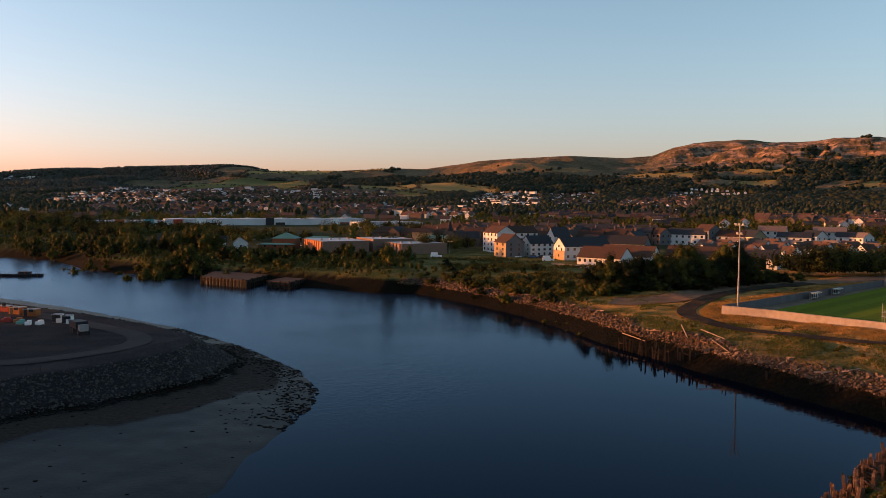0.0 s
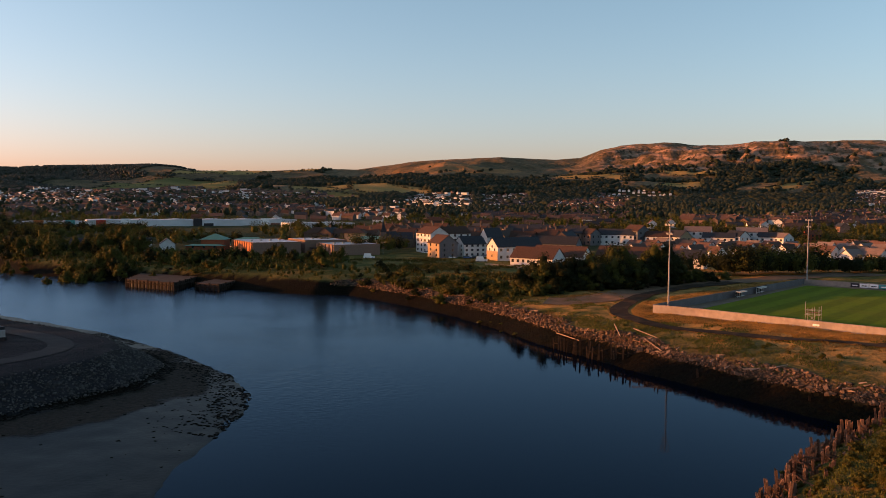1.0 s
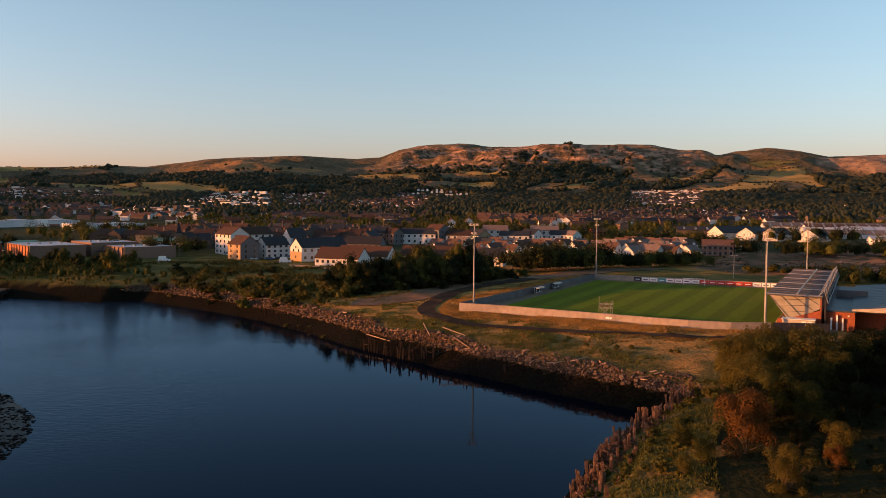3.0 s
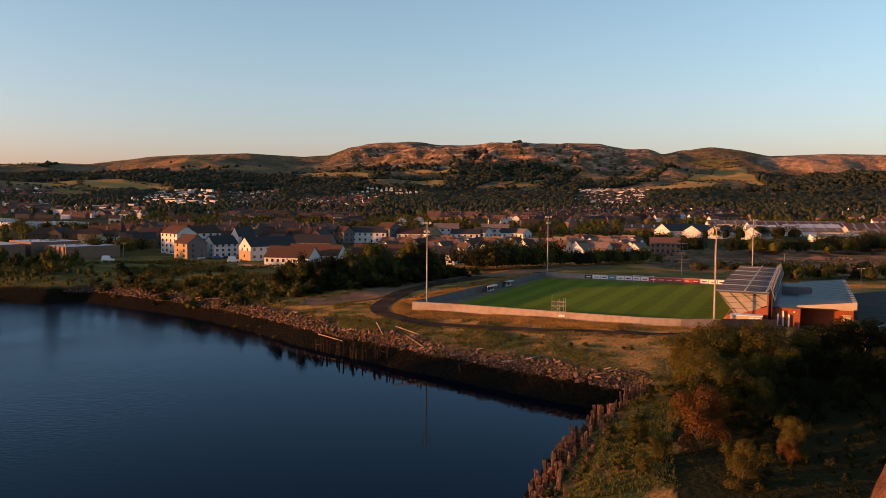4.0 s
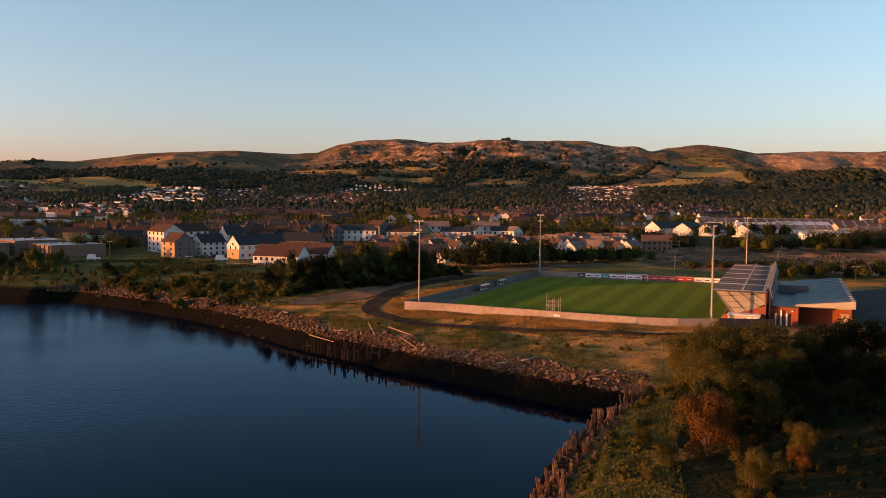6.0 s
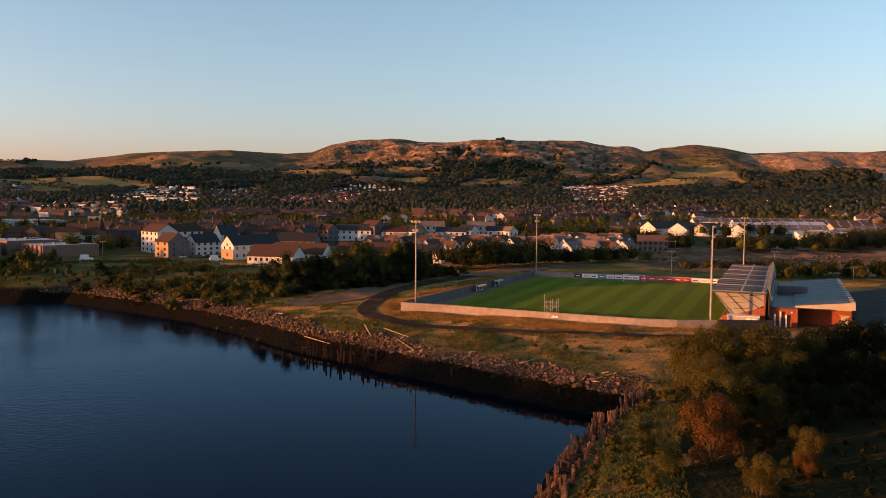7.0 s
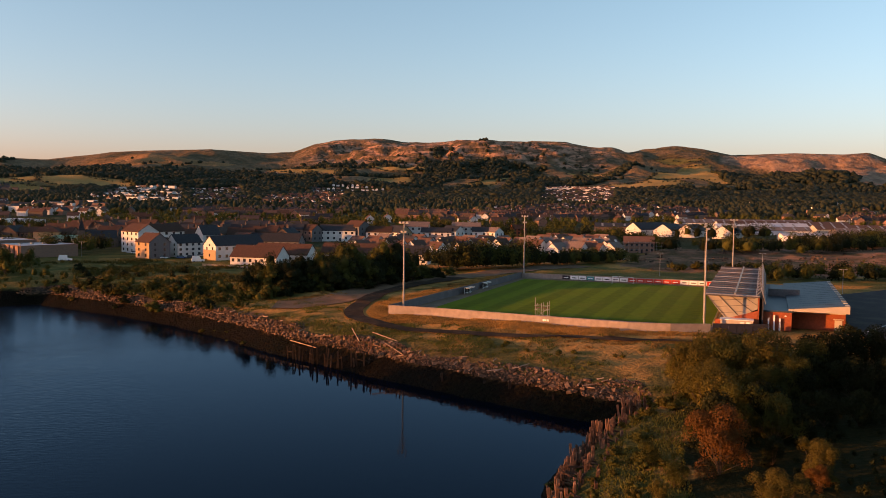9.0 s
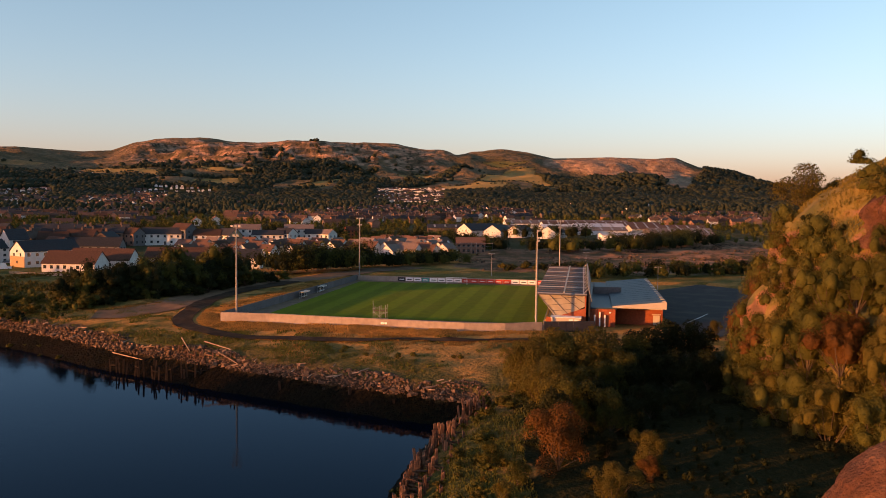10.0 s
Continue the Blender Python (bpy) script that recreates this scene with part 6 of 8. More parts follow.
# ---- the rock ----
def rock_material():
    m = bpy.data.materials.new("basalt_with_turf")
    m.use_nodes = True
    n, l = m.node_tree.nodes, m.node_tree.links
    bsdf = n["Principled BSDF"]
    bsdf.inputs["Roughness"].default_value = 0.92
    tc = n.new("ShaderNodeTexCoord")
    geo = n.new("ShaderNodeNewGeometry")
    sep = n.new("ShaderNodeSeparateXYZ")
    l.new(geo.outputs["Normal"], sep.inputs[0])

    def noise_value(scale, lo, hi):
        t = n.new("ShaderNodeTexNoise")
        t.inputs["Scale"].default_value, t.inputs["Detail"].default_value = scale, 6
        l.new(tc.outputs["Object"], t.inputs["Vector"])
        mr = n.new("ShaderNodeMapRange")
        mr.inputs[1].default_value, mr.inputs[2].default_value = lo, hi
        l.new(t.outputs[0], mr.inputs[0])
        return mr.outputs[0]

    def blend(fac, a, b):
        mx = n.new("ShaderNodeMix")
        mx.data_type = "RGBA"
        l.new(fac, mx.inputs[0])
        for k, v in ((6, a), (7, b)):
            if isinstance(v, tuple):
                mx.inputs[k].default_value = (*v, 1)
            else:
                l.new(v, mx.inputs[k])
        return mx.outputs[2]

    stone = blend(noise_value(0.5, 0.35, 0.65), (0.19, 0.09, 0.055), (0.085, 0.045, 0.03))
    turf = blend(noise_value(0.25, 0.4, 0.62), (0.13, 0.095, 0.02), (0.05, 0.052, 0.013))
    add = n.new("ShaderNodeMath")
    add.operation = "ADD"
    l.new(sep.outputs[2], add.inputs[0])
    sc = n.new("ShaderNodeMath")
    sc.operation = "MULTIPLY_ADD"
    sc.inputs[1].default_value, sc.inputs[2].default_value = 0.5, -0.25
    l.new(noise_value(0.12, 0.3, 0.7), sc.inputs[0])
    l.new(sc.outputs[0], add.inputs[1])
    mr = n.new("ShaderNodeMapRange")
    mr.inputs[1].default_value, mr.inputs[2].default_value = 0.10, 0.24
    l.new(add.outputs[0], mr.inputs[0])
    l.new(blend(mr.outputs[0], stone, turf), bsdf.inputs["Base Color"])
    b = n.new("ShaderNodeBump")
    b.inputs["Strength"].default_value, b.inputs["Distance"].default_value = 0.6, 0.5
    l.new(noise_value(0.9, 0.2, 0.8), b.inputs["Height"])
    l.new(b.outputs[0], bsdf.inputs["Normal"])
    return m


ROCK = rock_material()
ROCK_AT = (125.0, 100.0)
ROCK_Z = [-2, 8, 20, 30, 33, 37, 40, 42.4, 45, 55, 65, 72]
ROCK_R = [59.5, 56.5, 53.5, 51, 49.8, 47.3, 43.5, 39.5, 34.5, 23.5, 13, 2]


def rock_radius(a, z):
    base = np.interp(z, ROCK_Z, ROCK_R)
    x, y = np.cos(a) * 40, np.sin(a) * 40
    return base + fbm(x / 14 + z / 30, y / 14, 201) * 5.0 + fbm(x / 4 + z / 9, y / 4 + z / 6, 202) * 2.0 + fbm(x / 1.3, y / 1.3 + z / 1.6, 203) * 0.7


def build_rock(name, at, radius, z0, z1, n_a, n_z, label, mat=None):
    a = np.linspace(0, 2 * np.pi, n_a, endpoint=False)
    z = np.linspace(z0, z1, n_z)
    aa, zz = np.meshgrid(a, z, indexing="xy")
    rr = radius(aa, zz)
    v = np.stack([np.cos(aa) * rr, np.sin(aa) * rr, zz], -1).reshape(-1, 3)
    idx = np.arange(n_a * n_z).reshape(n_z, n_a)
    nxt = np.roll(idx, -1, 1)
    f = np.stack([idx[:-1], nxt[:-1], nxt[1:], idx[1:]], -1).reshape(-1, 4)
    ob = new(name, array_mesh(name, v, f, mat or ROCK, False))
    ob.matrix_basis = pose(*at, 0)
    return tagged(ob, label, "rock", kind="structure")


build_rock("rock", ROCK_AT, rock_radius, -2, 72, 420, 110, "steep volcanic rock with turf, ledges and bare brown cliff")


def spur_radius(a, z):
    x, y = np.cos(a) * 6, np.sin(a) * 6
    return np.interp(z, [-2, 10, 18, 22, 23.6, 24.6], [13.4, 9.1, 6.1, 4.35, 2.8, 0.2]) * (1 + fbm(x / 5, y / 5 + z / 9, 211) * 0.22 + fbm(x / 1.6, y / 1.6 + z / 2, 212) * 0.12 + fbm(x / 0.5, y / 0.5 + z / 0.8, 213) * 0.04)


build_rock("rock_spur", (31.5, 44.0), spur_radius, -2, 24.6, 120, 60, "bare reddish brown rock spur", RUST_ROCK)



def outcrop_radius(a, z):
    x, y = np.cos(a) * 5, np.sin(a) * 5
    cleft = np.abs(fbm(x / 1.2, y / 1.2, 222)) * 4.0
    ledge = np.floor(z / 1.7 + fbm(x / 3, y / 3, 224) * 2)
    return np.interp(z, [31, 33, 36.8, 38, 38.6], [6.6, 6.0, 5.2, 3.8, 0.3]) + fbm(x / 3 + ledge * 0.37, y / 3 + ledge * 0.21, 221) * 2.2 - cleft + fbm(x / 0.7, y / 0.7 + z / 1.2, 223) * 1.1


build_rock("rock_outcrop", (81.8, 101.5), outcrop_radius, 31, 38.6, 60, 13, "bare brown cliff breaking through the turf", RUST_ROCK)

# bushes clinging to the rock
r = random.Random(77)
KINDS = [tree_proto(300 + n, 4.6, 3.0, 1700, 0.15, mat, "bush", 0.0, False, "bush", lab, fine=True) for n, (mat, lab) in enumerate((
    (LEAF, "green bush clinging to the rock"), (LEAF_OLIVE, "olive bush clinging to the rock"), (LEAF_RUST, "rust-coloured bush clinging to the rock")))]
for k in range(70):
    a = math.pi + r.uniform(-0.85, 0.75)
    z = r.uniform(4, 40) if k % 4 else r.uniform(2, 14)
    rad = float(rock_radius(np.array(a), np.array(z)))
    if z > 32 and r.random() < 0.85:
        continue
    plant(r.choice((KINDS[0], KINDS[0], KINDS[0], KINDS[1], KINDS[2])), ROCK_AT[0] + math.cos(a) * (rad - 0.4), ROCK_AT[1] + math.sin(a) * (rad - 0.4), r.uniform(0.7, 1.5), r.uniform(0, 6.28), z=z - 2.0, squash=r.uniform(0.9, 1.7))
KINDS.append(tree_proto(310, 8.0, 4.4, 7000, 0.13, LEAF_OLIVE, "tree", 0.05, True, "tree", "broad dark tree on the skyline of the rock"))
for az, d, z, s, kind in ((36.8, 146, 36.4, 1.0, 3), (39.9, 150, 43.4, 0.75, 0)):
    x, y = -3.5 + math.sin(radians(az)) * d, 8.5 + math.cos(radians(az)) * d
    plant(KINDS[kind], x, y, s, az, z=z - 1.0, label="" if kind else "small dark tree on the skyline of the rock")


for p in KINDS:
    for o in (*p.children_recursive, p):
        bpy.data.objects.remove(o)

# ---- stones of the banks ----
def stone_mesh(seed, mat):
    r = random.Random(seed)
    pts = []
    for x in (-0.5, 0.5):
        for y in (-0.5, 0.5):
            for z in (-0.4, 0.4):
                k = r.uniform(0.62, 1.1)
                pts.append((x * k * r.uniform(0.8, 1.2), y * k * r.uniform(0.8, 1.2), z * k))
    s = Solid().add(pts, [(0, 1, 3, 2), (4, 6, 7, 5), (0, 4, 5, 1), (2, 3, 7, 6), (0, 2, 6, 4), (1, 5, 7, 3)])
    return s.mesh("stone", mat)


def stone_mass(name, places, sizes, seed, mat, flat=1.0):
    """Many small stones in one mesh."""
    g = np.random.default_rng(seed)
    n = len(places)
    cube = np.array([(x, y, z) for x in (-0.5, 0.5) for y in (-0.5, 0.5) for z in (-0.5, 0.5)])
    v = cube[None] * g.uniform(0.65, 1.25, (n, 8, 1)) * np.stack([sizes * g.uniform(0.8, 1.4, n), sizes * g.uniform(0.7, 1.1, n), sizes * g.uniform(0.5, 0.8, n)], -1)[:, None]
    a, b = g.uniform(0, 2 * np.pi, n), g.uniform(-0.9, 0.9, n)
    ca, sa, cb, sb = np.cos(a)[:, None], np.sin(a)[:, None], np.cos(b)[:, None], np.sin(b)[:, None]
    x, z = v[..., 0] * cb - v[..., 2] * sb, v[..., 0] * sb + v[..., 2] * cb
    x, y = x * ca - v[..., 1] * sa, x * sa + v[..., 1] * ca
    v = np.stack([x, y, z * flat], -1) + places[:, None]
    quads = np.array([(0, 1, 3, 2), (4, 6, 7, 5), (0, 4, 5, 1), (2, 3, 7, 6), (0, 2, 6, 4), (1, 5, 7, 3)])
    f = (quads[None] + 8 * np.arange(n)[:, None, None]).reshape(-1, 4)
    return array_mesh(name, v.reshape(-1, 3), f, mat)


g = np.random.default_rng(9)
x, y = g.uniform(-135, 36, 150000), g.uniform(134, 300, 150000)
z, s, *_ = land_height(x, y)
ok = (s > 0.2) & (s < 4.6 + fbm(x / 7, y / 7, 92) * 4)
x, y, z = x[ok], y[ok], z[ok]
near_first = np.argsort(np.hypot(x - 30, y - 140))
x, y, z = x[near_first], y[near_first], z[near_first]
size = np.where(g.random(len(x)) < 0.1, g.uniform(0.5, 0.95, len(x)), g.uniform(0.18, 0.45, len(x)))
keep = slice(0, 11000)
x, y, z, size = x[keep], y[keep], z[keep], size[keep]
rubble = tagged(empty("rubble_bank", 20, 150, 3), "tumbled brown stones along the river bank", "stones", kind="structure")
shapes = [stone_mesh(k, STONE) for k in range(8)]
big = np.flatnonzero(size > 0.42)[:300]
for i in big:
    ob = part("stone", shapes[i % 8], None, rubble)
    ob.matrix_basis = Matrix.Translation((x[i] - 20, y[i] - 150, z[i] - 3 + size[i] * 0.1)) @ Euler((g.uniform(-0.5, 0.5), g.uniform(-0.5, 0.5), g.uniform(0, 6.28))).to_matrix().to_4x4() @ Matrix.Diagonal((size[i] * 1.2, size[i], size[i] * 0.8, 1))
rest = np.setdiff1d(np.arange(len(x)), big)
tagged(new("bank_stones", stone_mass("bank_stones", np.column_stack([x, y, z + 0.05])[rest], size[rest], 3, STONE_MASS)), "small tumbled brown stones along the river bank", "stones", kind="stuff")

x, y = g.uniform(-330, -90, 160000), g.uniform(60, 185, 160000)
inner = inside(x, y, SPIT)
d = off_line(x, y, SPIT)
ok = ~inner & (d < 8.6)
x, y = x[ok], y[ok]
order = np.argsort(np.hypot(x + 100, y - 105))[:11000]
x, y = x[order], y[order]
z = land_height(x, y)[0]
size = np.where(g.random(len(x)) < 0.12, g.uniform(0.36, 0.55, len(x)), g.uniform(0.16, 0.34, len(x)))
armour = tagged(empty("armour_bank", -108, 110, 3), "grey armour stone facing of the made-up ground", "stones", kind="structure")
shapes = [stone_mesh(20 + k, ARMOUR_ONE) for k in range(8)]
big = np.flatnonzero(size > 0.36)[:300]
for i in big:
    ob = part("stone", shapes[i % 8], None, armour)
    ob.matrix_basis = Matrix.Translation((x[i] + 108, y[i] - 110, z[i] - 3 + 0.1)) @ Euler((g.uniform(-0.6, 0.6), g.uniform(-0.6, 0.6), g.uniform(0, 6.28))).to_matrix().to_4x4() @ Matrix.Diagonal((size[i] * 1.1, size[i], size[i] * 0.8, 1))
rest = np.setdiff1d(np.arange(len(x)), big)
tagged(new("armour_stones", stone_mass("armour_stones", np.column_stack([x, y, z + 0.05])[rest], size[rest], 4, ARMOUR)), "grey armour stones on the slope of the made-up ground", "stones", kind="stuff")

# broken brick and spoil on the cleared site
x, y = g.uniform(90, 420, 9000), g.uniform(318, 600, 9000)
ok = waste_mask(x, y) & (fbm(x / 12, y / 8, 151) > 0.12)
x, y = x[ok], y[ok]
tagged(new("spoil", stone_mass("spoil", np.column_stack([x, y, land_height(x, y)[0] + 0.3]), g.uniform(0.3, 1.3, len(x)), 6, STONE_MASS)), "scattered brick rubble and spoil on the cleared site", "rubble", kind="stuff")

# weed and small stones on the mud
x, y = g.uniform(-150, -55, 60000), g.uniform(60, 175, 60000)
inm, ins = inside(x, y, MUD), inside(x, y, SPIT)
d, dm = off_line(x, y, SPIT), off_line(x, y, MUD)
n = fbm(x / 9, y / 9, 121)
dense = (dm < 12 + n * 12) & (y > 100) & (n > -0.3)
sparse = (g.random(len(x)) < 0.006)
belt_mask = (d > 7.6) & (d < 10.8)
ok = inm & ~ins & (d > 8) & ((dense & (g.random(len(x)) < np.clip(0.85 - dm / 11, 0.06, 0.8))) | sparse | belt_mask)
x, y = x[ok], y[ok]
z = np.maximum(land_height(x, y)[0], 0)
tagged(new("seaweed", stone_mass("seaweed", np.column_stack([x, y, z]), g.uniform(0.15, 0.55, len(x)), 5, WEED, 0.3)), "dark wet seaweed lumps on the tidal mud", "seaweed", kind="stuff")
# grass tufts on the near banks
x, y = g.uniform(-100, 70, 520000), g.uniform(82, 310, 520000)
z, s, *_ = land_height(x, y)
wall = np.array(NEAR_WALL + [(76, 186), (120, 281), (37, 317)], float)
track_line = np.array([(52, 356), (36, 340), (20, 321)] + TRACK, float)
ok = (s > np.where(y < 134, 2.0, 4.2)) & ((s < 42) | (off_line(x, y, np.array(LEFT_WALL, float)) < 13)) & ~inside(x, y, SHADED_FLOOR) & ~inside(x, y, wall) & (off_line(x, y, track_line) > np.interp(y, [170, 200, 225, 300], [1.0, 1.6, 3.2, 4.2]))
x, y, z = x[ok], y[ok], z[ok]
keep = fbm(x / 5, y / 5, 133) + 0.5 * fbm(x / 1.6, y / 1.6, 134) > np.where(y < 136, -0.35, 0.02)
x, y, z, s = x[keep], y[keep], z[keep], s[ok][keep]
lush = (fbm(x / 14, y / 14, 131) + fbm(x / 5, y / 5, 132) * 0.5 > np.where(y < 136, -0.75, np.interp(s, [4, 12, 20, 27], [-0.2, -0.35, -0.2, 0.3])))
lush |= (x > -35) & (y < 205) & (s < 15 + 14 * fbm(x / 7, y / 7, 89)) & (fbm(x / 2, y / 2, 136) > -0.25)
lush &= np.minimum(off_line(x, y, np.array(LEFT_WALL, float)), off_line(x, y, np.array(NEAR_WALL, float))) > 9 + 3 * fbm(x / 4, y / 4, 135)


def tufts(name, x, y, z, mat, label):
    """Upright blades in small fans."""
    n = len(x)
    h, a = g.uniform(0.12, 0.38, n), g.uniform(0, np.pi, n)
    w = g.uniform(0.025, 0.07, n)
    dx, dy = np.cos(a) * w, np.sin(a) * w
    lx, ly = g.normal(0, 0.07, n), g.normal(0, 0.07, n)
    v = np.stack([np.stack([x - dx, y - dy, z - 0.05], -1), np.stack([x + dx, y + dy, z - 0.05], -1), np.stack([x + dx * 1.3 + lx, y + dy * 1.3 + ly, z + h], -1),
                  np.stack([x - dx * 1.3 + lx, y - dy * 1.3 + ly, z + h * 0.9], -1)], 1)
    return tagged(new(name, array_mesh(name, v.reshape(-1, 3), np.arange(4 * n).reshape(-1, 4), mat)), label, "grass", kind="stuff")


tufts("grass_tufts", x[~lush][:120000], y[~lush][:120000], z[~lush][:120000], GRASS_TUFT, "long dry golden grass on the bank")
tufts("green_tufts", x[lush][:70000], y[lush][:70000], z[lush][:70000], GREEN_TUFT, "greener weeds in the dry grass")
# the standing hay between the track and the walls
x, y = g.uniform(-34, 76, 560000), g.uniform(172, 322, 560000)
off = np.minimum(off_line(x, y, np.array(LEFT_WALL, float)), off_line(x, y, np.array(NEAR_WALL, float)))
ok = (off > 0.5) & (off < 11 + 3 * fbm(x / 4, y / 4, 88)) & ~inside(x, y, wall) & (off_line(x, y, track_line) > np.interp(y, [170, 200, 225, 300], [1.3, 1.8, 3.4, 6.0])) & (fbm(x / 3, y / 3, 137) > -0.35)
ok &= (x < 40) | (off < 6)
hay_x, hay_y = x[ok][:75000], y[ok][:75000]
tufts("standing_hay", hay_x, hay_y, land_height(hay_x, hay_y)[0], HAY, "tall dry golden hay between track and walls")


# ---- old timber ----
def post_solid(seed, h, r0):
    """A weathered square-sawn pile with a ragged, leaning top."""
    q = random.Random(seed)
    lean = (q.uniform(-0.4, 0.4), q.uniform(-0.4, 0.4))
    s = []
    for k, z in enumerate((-1.2, h * 0.5, h * 0.93, h)):
        w = r0 * (1.0, 0.97, 0.95, 0.86)[k]
        s.append([(lean[0] * z / 3 + w * cx * q.uniform(0.9, 1.1), lean[1] * z / 3 + w * cy * q.uniform(0.9, 1.1), z + (q.uniform(-0.3, 0.3) if k == 3 else 0)) for cx, cy in ((-1, -1), (1, -1), (1, 1), (-1, 1))])
    v = [p for ring in s for p in ring]
    f = [(k * 4 + i, k * 4 + (i + 1) % 4, k * 4 + 4 + (i + 1) % 4, k * 4 + 4 + i) for k in range(3) for i in range(4)] + [(12, 13, 14, 15)]
    return Solid().add(v, f)


def piling(name, line, step, heights, label, seed, rails=True, base=0.0, thick=0.24, jitter=0.5, wood=None):
    wood = wood or TIMBER
    q = random.Random(seed)
    pts = [Vector(p) for p in line]
    ob = tagged(empty(name, *pts[0], base), label, "piling")
    previous = None
    for a, b in zip(pts[:-1], pts[1:]):
        n = max(1, round((b - a).length / step))
        for k in range(n):
            if q.random() < 0.12:
                previous = None
                continue
            p = a.lerp(b, (k + q.uniform(-jitter, jitter)) / n) - pts[0] + Vector((q.uniform(-0.25, 0.25), q.uniform(-0.25, 0.25)))
            h = q.uniform(*heights)
            pt = part("post", post_solid(seed * 100 + len(ob.children), h, thick * q.uniform(0.75, 1.3)), wood, ob)
            pt.location = (p.x, p.y, 0)
            if rails and previous and q.random() < 0.75:
                zc = min(h, previous[1]) * q.uniform(0.65, 0.9)
                part("rail", Solid().tube((previous[0].x, previous[0].y - 0.2, zc + q.uniform(-0.3, 0.3)), (p.x, p.y - 0.2, zc), 0.11, 0.1, 5), wood, ob)
            if rails and thick > 0.15 and q.random() < 0.3:
                # a fallen waling, still hung on its pile and sloping inland
                zc, l, way = h * q.uniform(0.55, 0.95), q.uniform(1.2, 3.0), q.uniform(-0.9, 0.5)
                part("fallen_beam", Solid().tube((p.x, p.y, zc), (p.x + math.cos(way) * l, p.y + math.sin(way) * l, zc - l * q.uniform(0.1, 0.5)), 0.13, 0.12, 4), wood, ob)
            previous = (p, h)
    return ob


piling("timber_piling", [(8.6, 80), (11.1, 92), (14.1, 100), (17.5, 110), (22.5, 121), (28.4, 130)], 0.36, (2.0, 5.0), "broken row of rotting timber piles at the water's edge", 1, thick=0.165)
piling("timber_piling", [(10.4, 80), (13.0, 91), (16.1, 99), (19.7, 109), (24.7, 120), (31, 130), (35, 138)], 0.5, (2.2, 5.2), "inner row of rotting timber piles with rails", 2, thick=0.165)
piling("timber_piling", [(12.4, 80), (15.0, 91), (18.1, 99), (21.6, 109), (26.4, 120), (32.4, 130)], 0.75, (1.8, 4.6), "landward row of broken timber piles in the bank", 9, thick=0.15, base=0.6)
piling("timber_piling", [(29, 131), (33, 138), (37, 144)], 0.45, (3.0, 5.5), "rotting timber piles at the corner of the bank", 3, thick=0.165)
piling("old_jetty", [(-31, 193), (-27, 189), (-21, 183.5), (-14, 179), (-7.5, 179.5)], 0.9, (2.4, 4.2), "remains of a timber jetty standing in the shallows", 4, True, 0.0, 0.15, wood=DARK_TIMBER)
piling("old_jetty", [(-18, 190), (-11, 184), (-5, 179.5)], 1.0, (3.2, 4.8), "timber jetty stumps among the stones", 5, True, 1.2, 0.15)
piling("mooring_stumps", [(-69, 243), (-64, 239), (-60, 236)], 1.6, (2.0, 3.4), "a few dark timber stumps below the bank", 6, False, wood=DARK_TIMBER)
piling("mooring_stumps", [(4, 163), (12, 157), (20, 149), (27, 143)], 6.0, (2.2, 3.2), "lone timber stumps along the muddy shore", 7, False, 0.2, wood=DARK_TIMBER)
q = random.Random(8)
for k in range(36):
    i = q.choice(range(11, 19))
    f, off = q.random(), q.uniform(1.0, 4.6)
    run = BANK[i + 1] - BANK[i]
    x, y = BANK[i] + run * f + np.array((-run[1], run[0])) / np.hypot(*run) * off
    x, y = float(x), float(y)
    z0 = ground_at(x, y)
    a, l = q.uniform(-1.6, 1.4), q.uniform(0.8, 3.6) * (1 if k % 3 else 1.3)
    ob = tagged(part("driftwood", Solid().tube((-math.cos(a) * l / 2, -math.sin(a) * l / 2, 0.0), (math.cos(a) * l / 2, math.sin(a) * l / 2, 0.35), 0.15, 0.09, 6), DRIFT), "bleached driftwood beam on the stones", "driftwood", "driftwood")
    ob.location = (x, y, z0 + 0.3)

for x0, y0, x1, y1, lift in ((-32, 201, -25, 193.5, 0.5), (-17, 194, -15, 189, 1.6), (-12, 188, -6.5, 184.5, 1.9), (-9, 182.5, -5, 176.5, 0.7)):
    h0, h1 = ground_at(x0, y0), ground_at(x1, y1)
    ob = tagged(part("driftwood", Solid().tube((0, 0, lift), (x1 - x0, y1 - y0, h1 - h0 + 0.25), 0.14, 0.1, 6), DRIFT), "long bleached timber beam fallen across the stones", "driftwood", "driftwood")
    ob.location = (x0, y0, h0)

